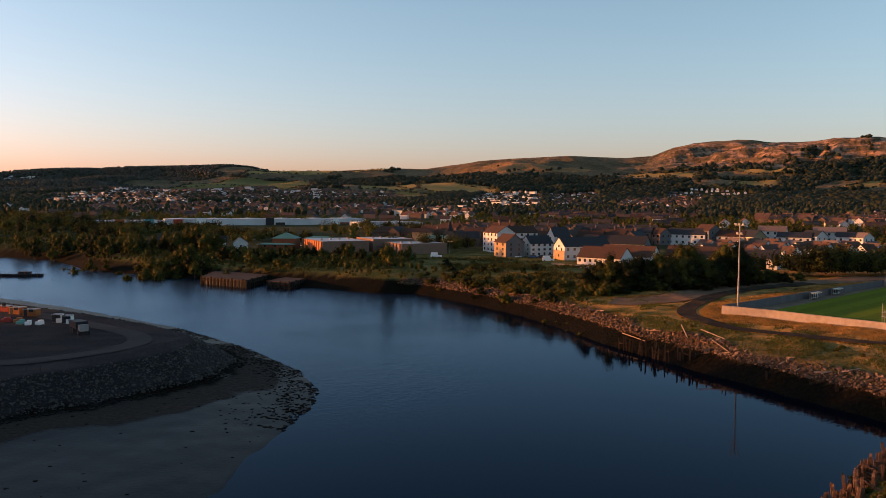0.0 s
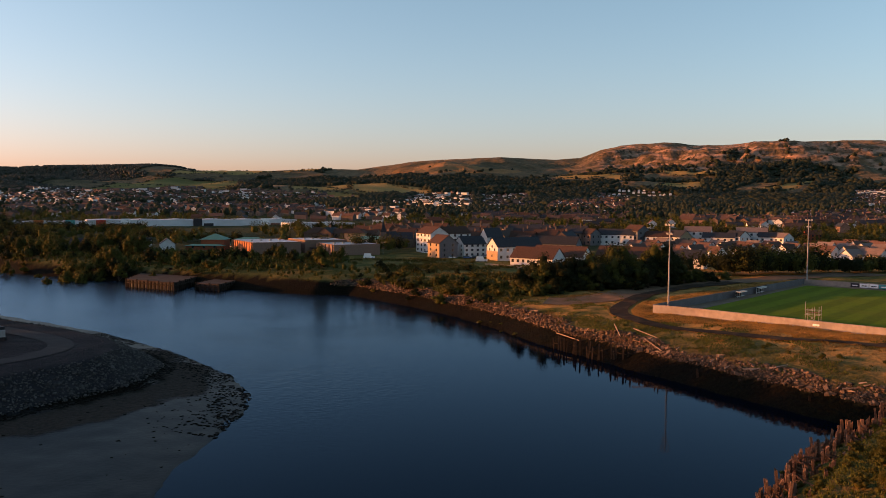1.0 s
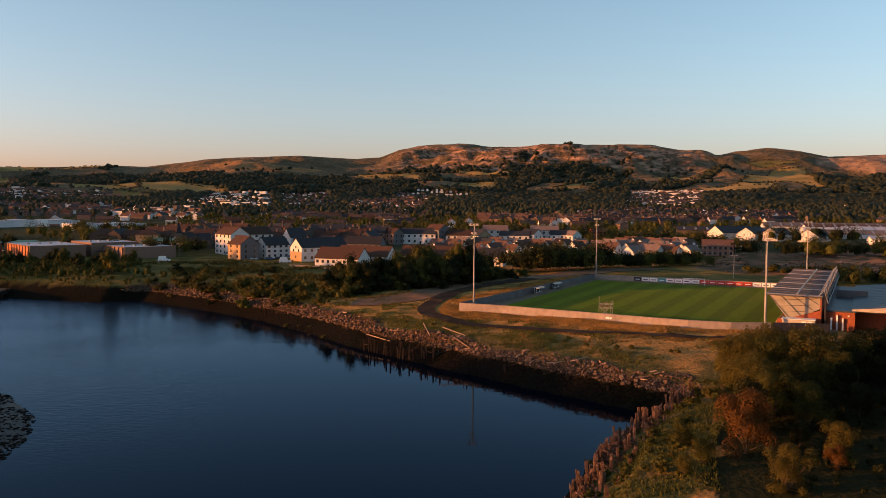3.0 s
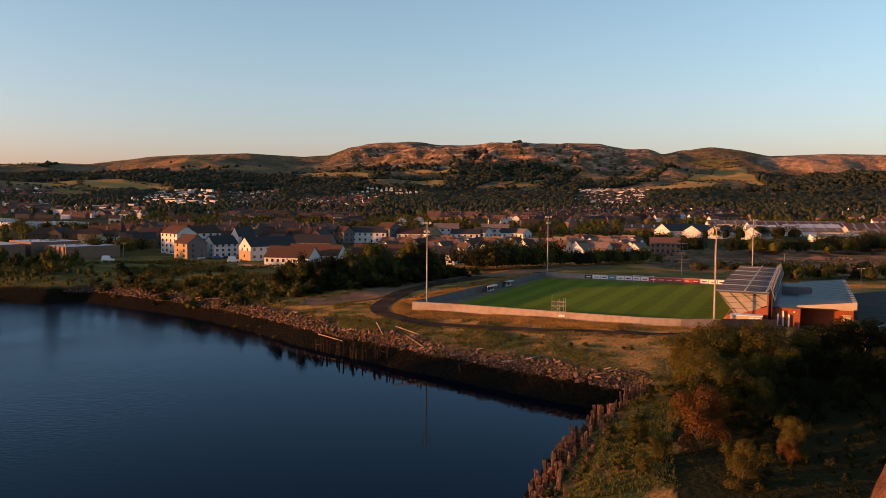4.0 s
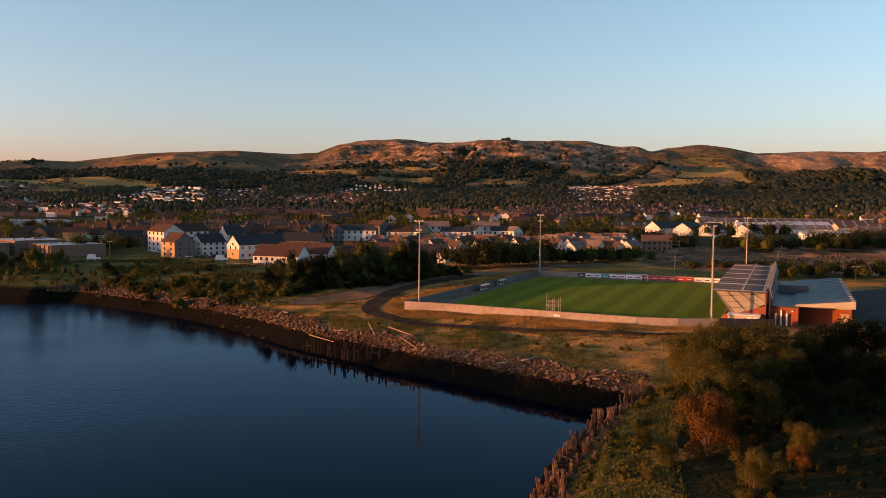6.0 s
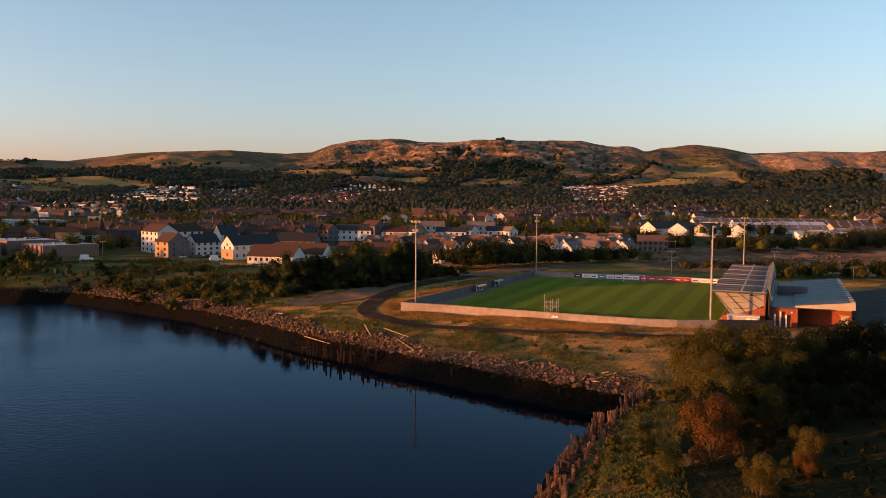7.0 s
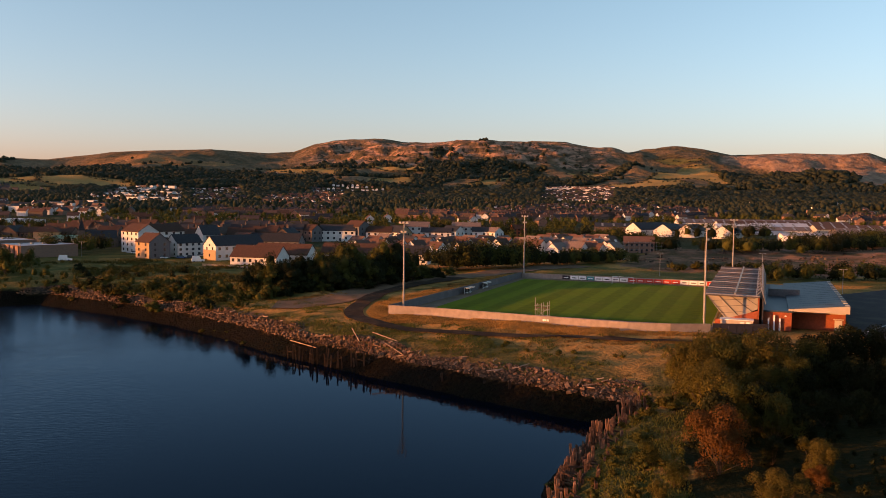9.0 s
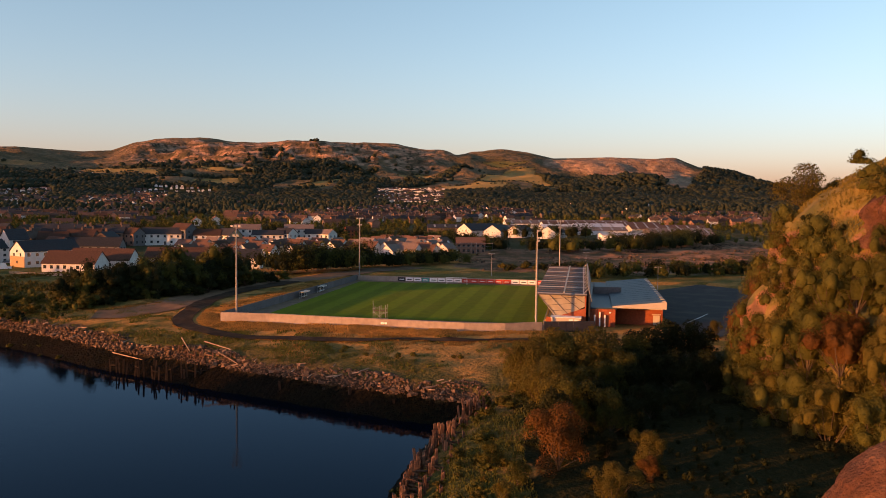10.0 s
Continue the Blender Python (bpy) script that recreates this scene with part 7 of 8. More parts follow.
# ---- piers across the river ----
def pier(corners, top, label):
    ob = tagged(empty("pier", *corners[0], 0), label, "pier")
    c = [Vector(p) - Vector(corners[0]) for p in corners]
    n = len(c)
    v = [(p.x, p.y, top) for p in c] + [(p.x, p.y, top - 0.7) for p in c]
    part("deck", Solid().add(v, [tuple(range(n)), tuple(range(2 * n - 1, n - 1, -1))] + [(k, n + k, n + (k + 1) % n, (k + 1) % n) for k in range(n)]), DECK, ob, "brown earth-covered deck")
    for a, b in zip(c, c[1:] + c[:1]):
        m = max(2, round((b - a).length / 2.2))
        for k in range(m):
            p = a.lerp(b, k / m)
            part("post", Solid().box(p.x, p.y, -2.5, 0.55, 0.55, top + 2.3 + 0.5 * ((k * 7) % 3 == 0)), DARK_TIMBER, ob)
        mid = a.lerp(b, 0.5)
        part("fender", Solid().box(mid.x, mid.y, top - 1.6, (b - a).length, 0.3, 0.6, math.atan2(b.y - a.y, b.x - a.x)), DARK_TIMBER, ob)
    mid = sum(c, Vector((0, 0))) / n
    inner = [mid + (p - mid) * 0.9 for p in c]
    v = [(p.x, p.y, top - 0.5) for p in inner] + [(p.x, p.y, -2) for p in inner]
    part("core", Solid().add(v, [(k, n + k, n + (k + 1) % n, (k + 1) % n) for k in range(n)]), DARK_PAINT, ob)
    return ob


pier([(-222, 276), (-195, 270), (-208, 318), (-240, 313)], 3.4, "broad derelict timber pier with an earth deck")
pier([(-189, 276), (-178, 275), (-182, 303), (-195, 310)], 2.9, "narrow derelict timber pier")
bollard = tagged(part("bollard", Solid().box(0, 0, 0, 3.5, 2.2, 1.6).box(0.3, 0, 1.6, 1.2, 1.0, 0.9), DARK_TIMBER), "rusty winch block on the pier", "winch")
bollard.location = (-222, 305, 3.4)
wreck = tagged(empty("wreck", -321, 270, -0.6, 0.5), "dark rotting hull stranded in the shallows", "boat")
hull = []
for k in range(9):
    t = k / 8
    w = 3.2 * math.sin(math.pi * (0.12 + 0.8 * t))
    xk = -11 + 22 * t
    hull.append([(xk, -w, 1.6 + 0.5 * abs(t - 0.5)), (xk, -w * 0.6, 0), (xk, w * 0.6, 0), (xk, w, 1.4 + 0.7 * abs(t - 0.5))])
part("hull", Solid().add([p for row in hull for p in row], [(k * 4 + j, k * 4 + j + 1, k * 4 + j + 5, k * 4 + j + 4) for k in range(8) for j in range(3)]), DARK_PAINT, wreck)
for k in range(8):
    part("rib", Solid().tube((-9 + 2.6 * k, -2.0, 0.3), (-9 + 2.6 * k, -2.8, 2.3 + 0.5 * (k % 3)), 0.16, 0.12, 5), TIMBER, wreck)
part("wheelhouse", Solid().box(3, 0, 0.5, 5, 3, 2.3), DARK_PAINT, wreck)

# ---- the working site across the river ----
def container(x, y, turn, sx, h, paint, label, name="site_cabin"):
    ob = tagged(empty(name, x, y, ground_at(x, y), turn), label, "cabin", "cabins on the made-up ground")
    part("box", Solid().box(0, 0, 0.1, sx, 2.5, h), paint, ob)
    part("roof", Solid().box(0, 0, h + 0.1, sx + 0.15, 2.65, 0.12), STEEL, ob)
    part("window", Solid().box(sx * 0.2, -1.26, 1.2, 1.2, 0.06, 0.9), WINDOW, ob)
    part("door", Solid().box(-sx * 0.25, -1.26, 0.15, 0.9, 0.06, 2.0), DARK_PAINT, ob)
    return ob


container(-157, 141.5, 0.5, 2.0, 1.9, WHITE_PAINT, "small white site cabin")
container(-153.5, 141.2, 0.5, 2.0, 1.8, WHITE_PAINT, "small white site cabin beside another")
container(-172, 147, 0.3, 3.4, 1.7, ORANGE_PAINT, "orange steel storage container", "storage_container")
container(-178, 148, 0.1, 3.4, 1.7, ORANGE_PAINT, "orange steel storage container with open side", "storage_container")
container(-186, 151, 0.1, 4, 1.4, RED_PAINT, "low red steel waste skip", "skip")
truck = tagged(empty("dump_truck", -139, 131, ground_at(-139, 131), -0.5), "dark dump truck with white cab", "truck")
part("bed", Solid().add([(-4, -1.2, 1.2), (1, -1.2, 1.2), (1, 1.2, 1.2), (-4, 1.2, 1.2), (-4.6, -1.3, 2.6), (1.3, -1.3, 2.8), (1.3, 1.3, 2.8), (-4.6, 1.3, 2.6)], [(3, 2, 1, 0), (4, 5, 6, 7), (0, 1, 5, 4), (1, 2, 6, 5), (2, 3, 7, 6), (3, 0, 4, 7)]), DARK_PAINT, truck)
part("cab", Solid().box(2.2, 0, 0.8, 1.3, 1.9, 1.4), STEEL, truck)
for px in (-3, -1.6, 2.4):
    for py in (-1.2, 0.9):
        part("wheel", Solid().tube((px, py, 0.55), (px, py + 0.3, 0.55), 0.55, 0.55, 10), DARK_PAINT, truck)
for k, (x, y, sx, m) in enumerate(((-158, 137, 1.4, WHITE_PAINT), (-163, 136, 1.6, TEAL_PAINT), (-166, 138, 2.0, ORANGE_PAINT), (-160, 135.5, 1.2, WHITE_PAINT), (-169, 137, 2.2, RED_PAINT))):
    ob = tagged(part("pallet_load", Solid().box(0, 0, 0, sx, 1.5, 0.7, 0.2 * k).box(0.3, 0.1, 0.7, sx * 0.6, 1.0, 0.4, 0.2 * k), m), "wrapped pallet load standing on the gravel", "pallet", "pallets on the made-up ground")
    ob.location = (x, y, ground_at(x, y))
strip("haul_road", [(-190, 84), (-150, 88), (-128, 98), (-119, 112), (-118, 124), (-126, 134), (-145, 141), (-175, 150)], 5.0,
      material("pale_gravel", (0.040, 0.036, 0.036), 0.95, color2=(0.030, 0.027, 0.027), scale=0.5, bump=0.2, stain_amount=0.5, stain=(0.035, 0.032, 0.033), stain_scale=0.2), "pale gravel haul road round the made-up ground", 0.12)
fence = tagged(empty("wire_fence", -112, 92, 5.6), "thin wire fence along the edge of the made-up ground", "fence")
edge = [Vector(p) for p in ((-117, 92), (-113, 100), (-110.5, 110), (-109, 121), (-112.5, 132), (-122, 140))]
last = None
for a, b in zip(edge[:-1], edge[1:]):
    n = round((b - a).length / 2.5)
    for k in range(n):
        p = a.lerp(b, k / n)
        lp = (p.x + 112, p.y - 92)
        part("post", Solid().box(*lp, -0.3, 0.06, 0.06, 1.4), DARK_STEEL, fence)
        if last:
            part("wire", Solid().tube((*last, 1.1), (*lp, 1.1), 0.012, 0.012, 3), DARK_STEEL, fence)
        last = lp

# ---- the far town and woods ----
STREETS = []


def street_plot(corners, white, step=13.0, pitch=31.0, large=0.0):
    STREETS.append((np.array(corners, float), white, step, pitch, large))


street_plot([(298, 2065), (388, 2571), (485, 2628), (590, 2511), (500, 2101), (425, 1800), (335, 1640), (271, 1792)], 0.8, 11.5, 27)
street_plot([(122, 1257), (247, 1436), (359, 1379), (426, 1223), (328, 940), (159, 886), (85, 876)], 0.14)
street_plot([(-308, 2417), (-221, 2554), (-78, 2414), (-69, 2132), (-249, 2193)], 0.6, 14, 60)
street_plot([(-326, 1795), (-299, 2349), (-187, 2163), (-127, 1357), (-232, 1276)], 0.22, 14, 44)
street_plot([(-634, 1630), (-807, 2295), (-675, 2409), (-373, 1330), (-478, 1285)], 0.62, 24, 62, 0.6)
street_plot([(-641, 2376), (-513, 2459), (-294, 1432), (-369, 1402)], 0.5, 16, 52, 0.2)
street_plot([(-302, 1149), (-159, 1248), (-67, 1133), (-118, 924), (-237, 898)], 0.12, 14, 40)
street_plot([(-565, 1175), (-478, 1285), (-332, 890), (-402, 846)], 0.55, 20, 44, 0.5)
street_plot([(-1257, 1116), (-1644, 1581), (-1781, 1950), (-1757, 2124), (-1007, 1216), (-1108, 1017)], 0.55, 15, 40, 0.15)
street_plot([(-1770, 2139), (-1300, 2155), (-1068, 2220), (-783, 1628), (-1103, 1332)], 0.3, 17, 50, 0.15)
street_plot([(-1081, 1051), (-835, 1384), (-621, 1291), (-459, 955), (-775, 752)], 0.14, 17, 46)
street_plot([(529, 1040), (662, 1106), (735, 1010), (640, 800), (542, 776), (414, 816)], 0.16, 13, 34)
street_plot([(-35, 1107), (114, 1170), (85, 876), (-16, 889)], 0.14, 15, 48)
street_plot([(-2849, 2362), (-2779, 2474), (-2741, 2440), (-2685, 2226)], 0.7, 16, 50)
street_plot([(-560, 3010), (-500, 3040), (-480, 2920), (-560, 2900)], 0.9, 26, 50, 0.6)


def in_streets(x, y):
    hit = np.zeros(x.shape, bool)
    for corners, *_ in STREETS:
        hit |= inside(x, y, corners)
    return hit


def far_town():
    """The streets of the town: the nearest houses as things, the others as one mesh."""
    q = np.random.default_rng(55)
    rows = []
    for k, (corners, white, step, pitch, large) in enumerate(STREETS):
        mid, turn = corners.mean(0), (-0.28, 0.22, 0.1, -0.15)[k % 4]
        half = np.abs(corners - mid).max() * 1.5
        u, v = np.meshgrid(np.arange(-half, half, step), np.arange(-half, half, pitch))
        u, v = u.ravel() + q.normal(0, 1.6, u.size), v.ravel() + 5 * np.sin(u.ravel() / 70) + q.normal(0, 2.0, u.size)
        px, py = mid[0] + u * math.cos(turn) - v * math.sin(turn), mid[1] + u * math.sin(turn) + v * math.cos(turn)
        ok = inside(px, py, corners) & (q.random(u.size) < 0.86)
        for a, b in zip(px[ok], py[ok]):
            rows.append((a, b, q.random() < white, turn, q.random() < large))
    n = 420
    a, r = np.radians(q.uniform(-50, 30, n)), q.uniform(760, 2300, n)
    for b, c in zip(a, r):
        rows.append((math.sin(b) * c, math.cos(b) * c, q.random() < 0.3, 0.2, False))
    rows = np.array(rows, float)
    x, y, white, turn, large = rows.T
    ok = ~(((x < -270) & (x > -640) & (y < 720)) | ((x > 130) & (x < 400) & (y < 790)) | ((x > -260) & (x < 120) & (y < 620)))
    x, y, white, turn, large = x[ok], y[ok], white[ok], turn[ok], large[ok]
    rr = np.hypot(x, y)
    # the nearest ones are things of their own
    order = np.argsort(rr)
    protos = []
    for k, (wall, roof, tone) in enumerate(((RENDER_WALL, ROOF_PINK, "white rendered house with terracotta roof in the town"), (SANDSTONE, ROOF_BROWN, "brown stone house with tiled roof in the town"),
                                            (BROWN_BRICK, ROOF_SLATE, "brown brick house with slate roof in the town"), (SANDSTONE, ROOF_PINK, "brown stone house with terracotta roof in the town"))):
        protos.append(house("town_house", 0, 0, 0, 10 + 2 * k, 8, 5.2, 2.9, wall, roof, tone, 2, 3, "house", "houses of the town", chimneys=1, z=0, door=False, windows=False))
    for i in order[:210]:
        ob = copy_thing(protos[0 if white[i] else int(q.choice([1, 2, 3]))], Matrix.Identity(4))
        ob.matrix_basis = pose(float(x[i]), float(y[i]), ground_at(x[i], y[i]) - 0.4, 0, 0, math.degrees(turn[i]) + float(q.choice([0, 0, 90])))
    for p in protos:
        for o in (*p.children_recursive, p):
            bpy.data.objects.remove(o)
    rest = order[210:]
    x, y, white, turn, large = x[rest], y[rest], white[rest], turn[rest], large[rest]
    z = land_height(x, y)[0] - 0.4
    n = len(x)
    l, w, e, h = q.uniform(3.8, 6.5, n) * (1 + 0.7 * large), q.uniform(3.0, 4.0, n) * (1 + 0.3 * large), q.uniform(3.6, 5.0, n) * (1 + 0.5 * large), q.uniform(1.9, 2.9, n) * (1 - 0.6 * large)
    a = turn + q.choice([0.0, 0.0, np.pi / 2], n) + q.normal(0, 0.06, n)
    lx = np.stack([-l, l, l, -l, -l, l, l, -l, -l, l], 1)
    ly = np.stack([-w, -w, w, w, -w, -w, w, w, 0 * w, 0 * w], 1)
    lz = np.stack([0 * e] * 4 + [e] * 4 + [e + h] * 2, 1)
    ca, sa = np.cos(a)[:, None], np.sin(a)[:, None]
    v = np.stack([x[:, None] + lx * ca - ly * sa, y[:, None] + lx * sa + ly * ca, z[:, None] + lz], -1)
    walls = np.array([(0, 1, 5, 4), (2, 3, 7, 6), (1, 2, 6, 5), (3, 0, 4, 7), (5, 6, 9, 9), (7, 4, 8, 8)])
    roofs = np.array([(4, 5, 9, 8), (6, 7, 8, 9)])
    kind = np.where(white > 0.5, 0, q.choice([1, 2], n, p=[0.6, 0.4]))
    roof_kind = np.where(white > 0.5, q.choice([3, 4, 5], n, p=[0.15, 0.1, 0.75]), q.choice([3, 4, 5], n, p=[0.42, 0.13, 0.45])).tolist()
    me = bpy.data.meshes.new("far_houses")
    allf, mats = [], []
    for k in range(n):
        for f in walls:
            allf.append(tuple(dict.fromkeys(int(i) + 10 * k for i in f)))
            mats.append(int(kind[k]))
        for f in roofs:
            allf.append(tuple(int(i) + 10 * k for i in f))
            mats.append(roof_kind[k])
    me.from_pydata(v.reshape(-1, 3).tolist(), [], allf)
    for m in (RENDER_WALL, SANDSTONE, BROWN_BRICK, ROOF_BROWN, ROOF_PINK, ROOF_SLATE):
        me.materials.append(m)
    me.polygons.foreach_set("material_index", mats)
    me.update()
    return tagged(new("far_houses", me), "distant houses of the town with white walls and brown roofs", "houses", kind="stuff")


far_town()


def far_trees(name, x, y, height, mat, seed, label, per=0, size=0.3, z=None, full=False):
    """Uneven crowns in one mesh: rounded masses, with small sprays over them where they stand nearer."""
    q = np.random.default_rng(seed)
    z = land_height(x, y)[0] if z is None else z
    n = len(x)
    rad = height * (q.uniform(0.3, 0.5, n) if per or full else q.uniform(0.5, 0.95, n))
    full = full or per > 0
    at = np.column_stack([x, y, z + height * (0.42 if full else 0.3)])
    shrink = 0.6 if per else 1.0
    v, f = lumps(at, rad * shrink, height * (0.5 if full else 0.6) * shrink, seed, 6 if full else 5, (-0.6, 0.05, 0.62) if full else (-0.35, 0.42))
    if per:
        d = q.normal(size=(n, per, 3))
        d /= np.linalg.norm(d, axis=2, keepdims=True)
        d[..., 2] = np.where(d[..., 2] < -0.4, -d[..., 2], d[..., 2])
        az, ph = np.arctan2(d[..., 1], d[..., 0]), q.uniform(0, 6.28, (3, n, 1))
        lobes = 1 + 0.2 * np.sin(2 * az + ph[0]) + 0.17 * np.sin(5 * az + 4 * d[..., 2] + ph[1]) + 0.15 * np.sin(7 * d[..., 2] + ph[2])
        lump = (0.72 + 0.45 * q.random((n, per))) * lobes
        p = at[:, None] + d * np.stack([rad, rad, height * 0.5], -1)[:, None] * lump[..., None]
        nr = d + q.normal(size=d.shape) * 0.35
        t = np.cross(nr, q.normal(size=d.shape))
        t /= np.linalg.norm(t, axis=2, keepdims=True)
        b = np.cross(nr, t)
        b /= np.linalg.norm(b, axis=2, keepdims=True)
        s = size * q.uniform(0.6, 1.3, (n, per, 1))
        sv = np.stack([p - t * s, p + t * s, p + b * s * 1.5], 2).reshape(-1, 3)
        v, f = np.vstack([v, sv]), np.vstack([f, np.arange(len(sv)).reshape(-1, 3) + len(v)])
    return tagged(new(name, array_mesh(name, v, f, mat)), label, "trees", kind="stuff")


q = np.random.default_rng(66)
bx, by, bh = [], [], []
for count, line, spread, size, seed in FAR_BELTS:
    line = np.array(line, float)
    at = np.sort(q.uniform(0, len(line) - 1.001, count))
    i = at.astype(int)
    p = line[i] + (line[i + 1] - line[i]) * (at - i)[:, None] + q.normal(0, spread, (count, 2))
    bx.append(p[:, 0]), by.append(p[:, 1]), bh.append(9 * q.uniform(size[0], size[1], count))
bx, by, bh = np.concatenate(bx), np.concatenate(by), np.concatenate(bh)
sx, sy = q.uniform(-640, -40, 11500), q.uniform(235, 440, 11500)
sd = land_height(sx, sy)[1]
ok = (sd > 2.6) & (sd < 60) & (fbm(sx / 25, sy / 25, 141) > -0.3) & ((sx < -150) | (sd < 21 + fbm(sx / 12, sy / 12, 142) * 22)) & (sx < -48 + (sy - 240) * 0.2)
far_trees("bank_scrub", sx[ok], sy[ok], np.where(sd[ok] > 14, q.uniform(1.5, 4.6, ok.sum()), q.uniform(1.0, 2.6, ok.sum())), LEAF, 9, "green scrub and saplings on the far bank", 50, 0.18)
mx, my = q.uniform(-240, -50, 9000), q.uniform(285, 392, 9000)
ok = (land_height(mx, my)[1] > 14) & (fbm(mx / 18, my / 18, 147) > 0.06) & (my < 392 + 0.35 * (mx + 100))
far_trees("meadow_scrub", mx[ok][:2600], my[ok][:2600], q.uniform(0.5, 1.7, len(mx[ok][:2600])), LEAF_OLIVE, 12, "low bramble and rough grass clumps in the meadow", 20, 0.14)
# low growth whose dark leaf colour carries the shade of the clearing
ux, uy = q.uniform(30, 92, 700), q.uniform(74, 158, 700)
ok = inside(ux, uy, SHADED_FLOOR)
far_trees("undergrowth", ux[ok], uy[ok], q.uniform(0.4, 1.3, ok.sum()), LEAF_DARK, 10, "undergrowth below the shore trees, shade put into its leaf colour", 80, 0.12)
# both meshes also hold the unseen belt added to shade the made-up ground
half = q.random(len(bx)) < 0.5
far_trees("tree_belt", bx[half], by[half], bh[half], LEAF_DARK, 7, "belts of dark trees between the houses, plus unseen shade trees", 280, 0.4)
far_trees("tree_belt_green", bx[~half], by[~half], bh[~half], LEAF, 8, "belts of green trees between the houses, plus unseen shade trees", 280, 0.4)
x, y = q.uniform(-2100, 1900, 60000), q.uniform(430, 2500, 60000)
rr, az = np.hypot(x, y), np.degrees(np.arctan2(x, y))
ok = (az > -52) & (az < 40) & (rr > 520) & (rr < 2350) & (q.random(len(x)) < np.where(in_streets(x, y), np.where(rr < 1150, 0.42, 0.13), 0.66))
ok &= fbm(x / 120, y / 120, 145) > -0.28
ok &= ~(((x < -300) & (x > -600) & (y < 660) & (y > 520)) | ((x > 140) & (x < 380) & (y > 540) & (y < 760)) | ((x > 60) & (x < 330) & (y < 500)) | ((x > -190) & (x < 130) & (y < 560)))
ok &= ~any_of(x, y, GOLD_FIELDS + GREEN_FIELDS, 500)
x, y = x[ok], y[ok]
close = np.hypot(x, y) < 1050
x2, y2 = x[~close][:11000], y[~close][:11000]
middle = np.hypot(x2, y2) < 1650
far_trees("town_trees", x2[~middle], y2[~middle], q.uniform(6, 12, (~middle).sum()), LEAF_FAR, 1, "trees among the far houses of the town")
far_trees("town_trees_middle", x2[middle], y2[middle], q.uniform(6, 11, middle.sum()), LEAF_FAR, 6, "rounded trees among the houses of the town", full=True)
cx, cy = x[close][:1900], y[close][:1900]
far_trees("town_trees_near", cx, cy, q.uniform(4.5, 9, len(cx)), LEAF, 3, "leafy trees among the nearer houses of the town", 60, 0.5)
x, y = q.uniform(-3700, 3000, 190000), q.uniform(1500, 4150, 190000)
rr, az = np.hypot(x, y), np.degrees(np.arctan2(x, y))
ok = (az > -54) & (az < 44) & (rr > 1900) & (rr < 4080)
x, y, rr = x[ok], y[ok], rr[ok]
ok = (wood_mask(x, y, rr, 0) > 0.5) | ((q.random(len(x)) < 0.012) & (rr < 3500) & ~any_of(x, y, GOLD_FIELDS + GREEN_FIELDS + [QUARRY], 500))
ok &= ~in_streets(x, y)
x, y = x[ok][:23000], y[ok][:23000]
pine = np.degrees(np.arctan2(x, y)) < -31 + 3 * fbm(x / 200, y / 200, 148)
high = 9 + 5 * (fbm(x / 45, y / 45, 146) + 0.5) + q.uniform(-2.5, 3.5, len(x))
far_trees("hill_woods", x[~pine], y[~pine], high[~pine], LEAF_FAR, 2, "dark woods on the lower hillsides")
far_trees("plantation", x[pine], y[pine], 8 + 0.15 * high[pine], LEAF_HAZE, 4, "even conifer plantation along the far ridge")
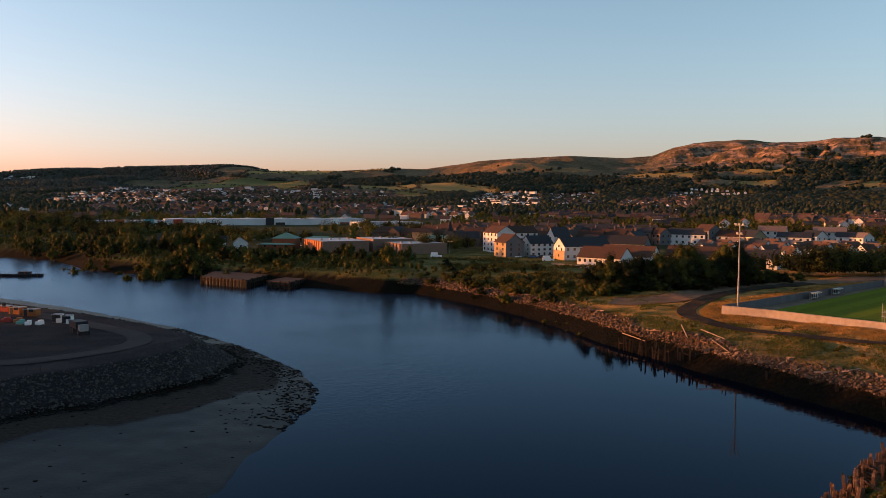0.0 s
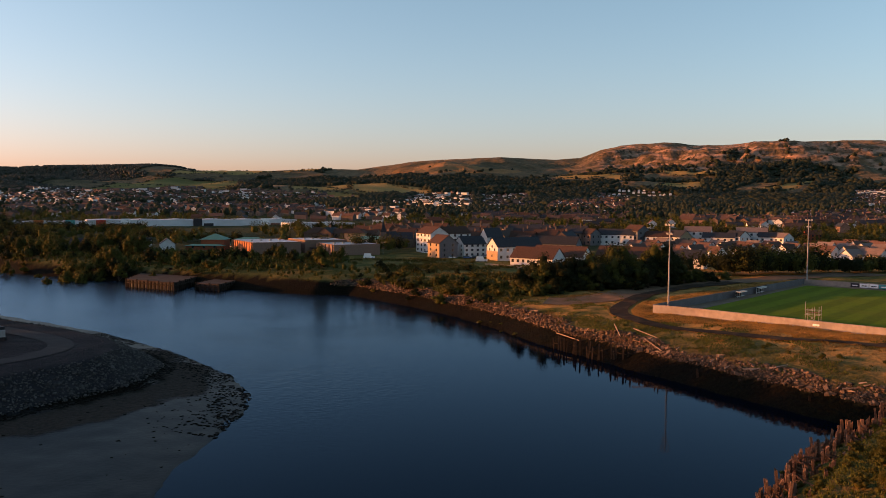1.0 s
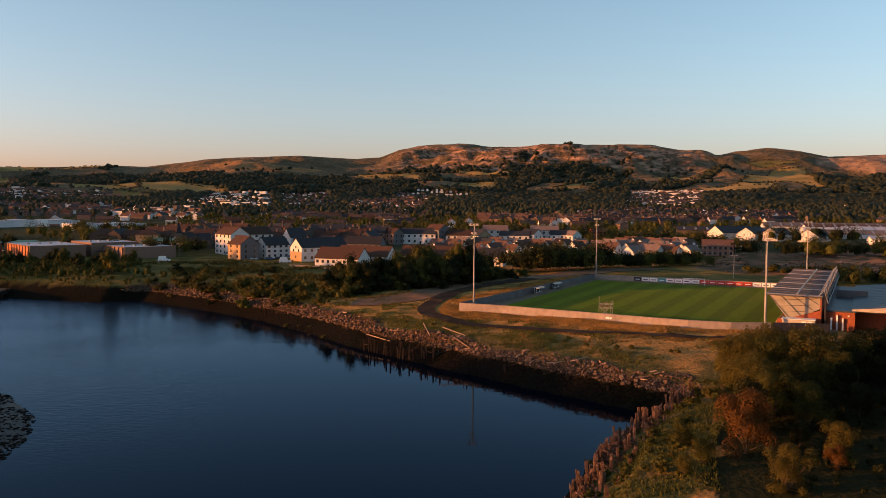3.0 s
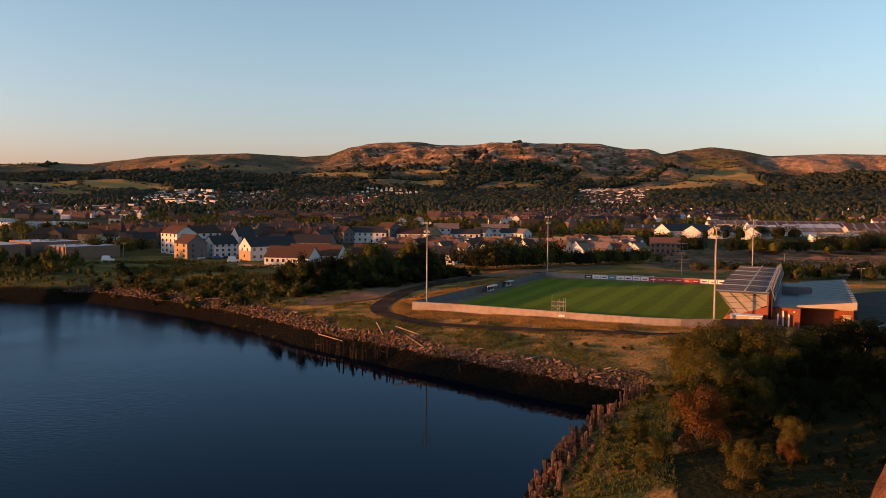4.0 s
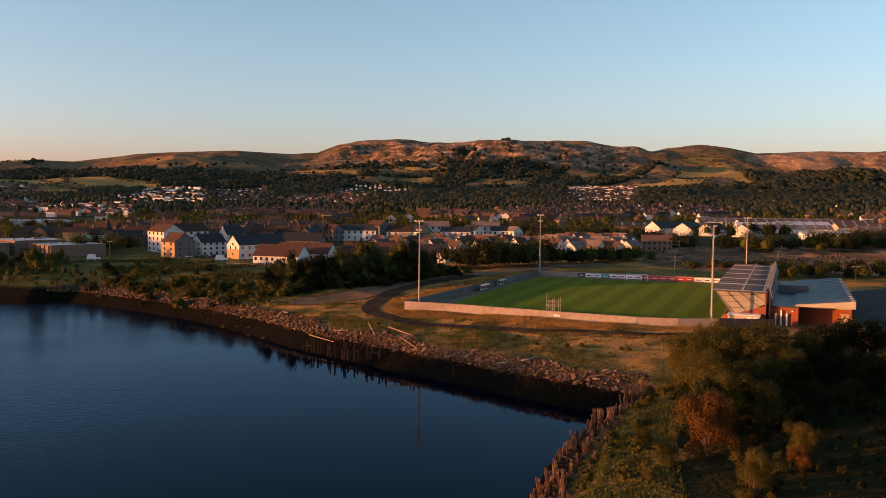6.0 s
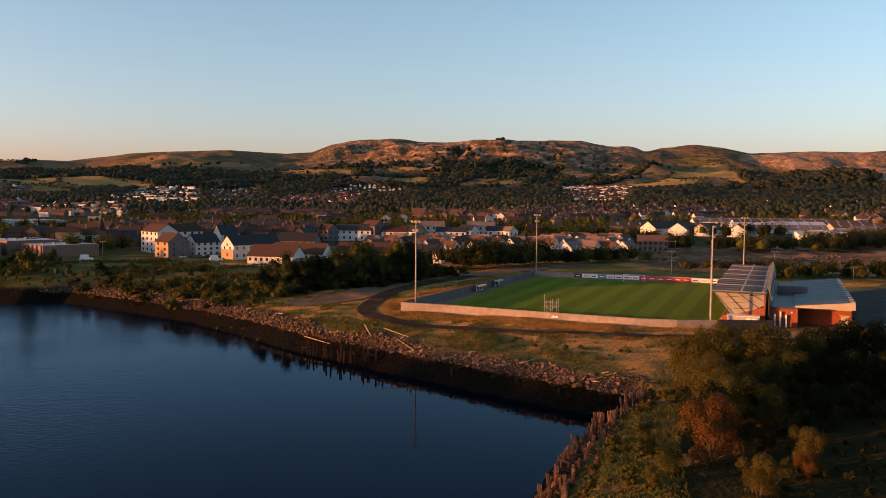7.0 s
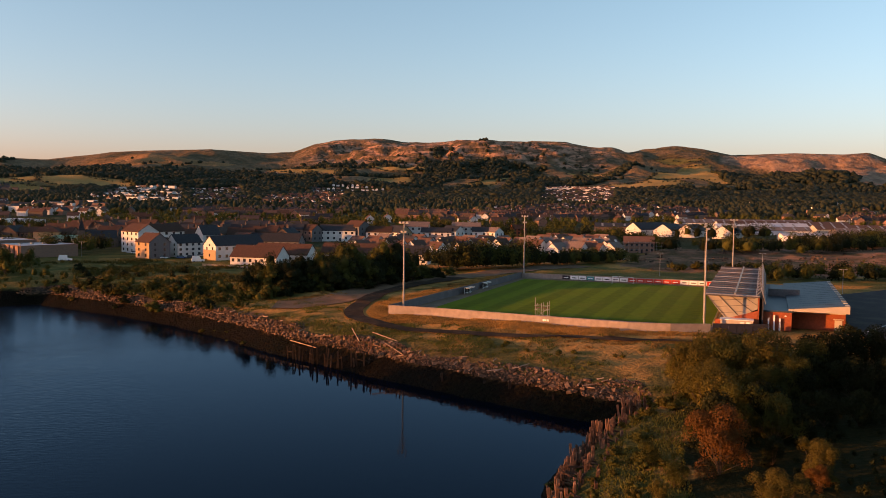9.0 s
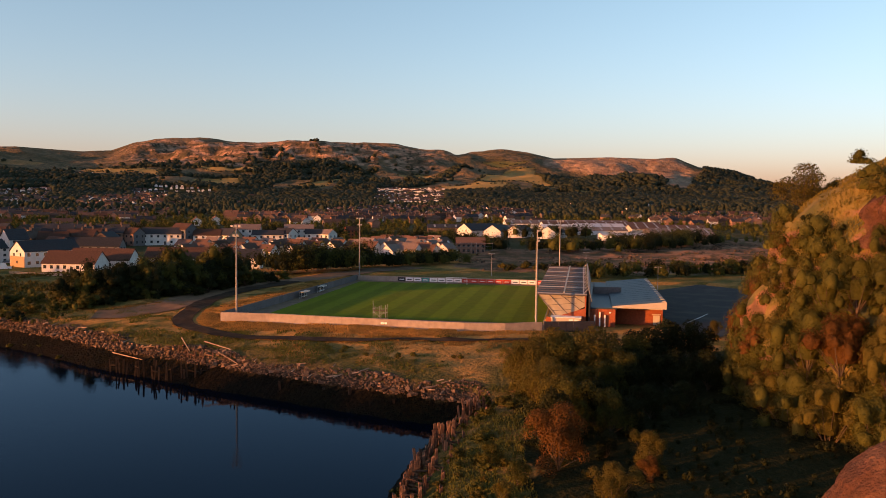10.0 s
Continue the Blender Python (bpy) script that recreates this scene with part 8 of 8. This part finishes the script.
# hedges along the pastures
hx, hy = [], []
for poly in GOLD_FIELDS + GREEN_FIELDS:
    for a, b in zip(poly, np.roll(poly, -1, 0)):
        n = max(3, int(np.hypot(*(b - a)) / 9))
        f = np.sort(q.random(n))
        p = a + (b - a) * f[:, None] + q.normal(0, 2.0, (n, 2))
        hx.append(p[:, 0]), hy.append(p[:, 1])
    # one hedge across
    a, b = poly[0] * 0.5 + poly[1] * 0.5, poly[len(poly) // 2]
    f = q.random(max(3, int(np.hypot(*(b - a)) / 14)))
    p = a + (b - a) * f[:, None] + q.normal(0, 1.5, (len(f), 2))
    hx.append(p[:, 0]), hy.append(p[:, 1])
hx, hy = np.concatenate(hx), np.concatenate(hy)
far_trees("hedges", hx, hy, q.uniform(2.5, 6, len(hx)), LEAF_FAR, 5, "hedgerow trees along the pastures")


# ---- growth on the rock ----
def rock_bushes(name, count, seed, mat, label, low, high, bias, size):
    """Ivy, bramble and scrub in rounded clumps hugging the rock, denser where a broad noise is high."""
    q = np.random.default_rng(seed)
    a, z = np.pi + q.uniform(-0.8, 0.7, count * 5), q.uniform(low, high, count * 5)
    n = fbm(a * 9 + z / 16, z / 11 - a * 3, seed) + bias
    bare = (a < 2.7 + 0.06 * np.sin(z)) & (z > 13) & (z < 27)
    ok = np.flatnonzero((n > 0) & ~bare)[:count]
    a, z = a[ok], z[ok]
    h = q.uniform(*size, len(a))
    rad = rock_radius(a, z) + 0.1 * h
    return far_trees(name, ROCK_AT[0] + np.cos(a) * rad, ROCK_AT[1] + np.sin(a) * rad, h, mat, seed, label, 230, 0.12, z - 0.4 * h)


rock_bushes("rock_scrub", 520, 401, LEAF, "green ivy and bramble over the rock", 0, 33, 0.4, (1.6, 4.0))
rock_bushes("rock_scrub_olive", 300, 402, LEAF_OLIVE, "olive scrub over the rock", 0, 35, 0.05, (1.4, 3.6))
rock_bushes("rock_scrub_rust", 70, 403, LEAF_RUST, "rust-coloured scrub over the rock", 0, 33, -0.15, (1.4, 3.2))
rock_bushes("rock_heath", 36, 406, LEAF_DARK, "dark low heath on the grassy top of the rock", 33, 46, -0.05, (0.6, 1.5))
a, z = np.pi + q.uniform(-0.8, 0.7, 50000), q.uniform(28.5, 48, 50000)
ok = fbm(a * 9 + z / 16, z / 11 - a * 3, 404) > -0.4
a, z = a[ok], z[ok]
rad = rock_radius(a, z) - 0.05
tufts("rock_grass", ROCK_AT[0] + np.cos(a) * rad, ROCK_AT[1] + np.sin(a) * rad, z, ROCK_GRASS, "dry golden grass on the ledges of the rock")
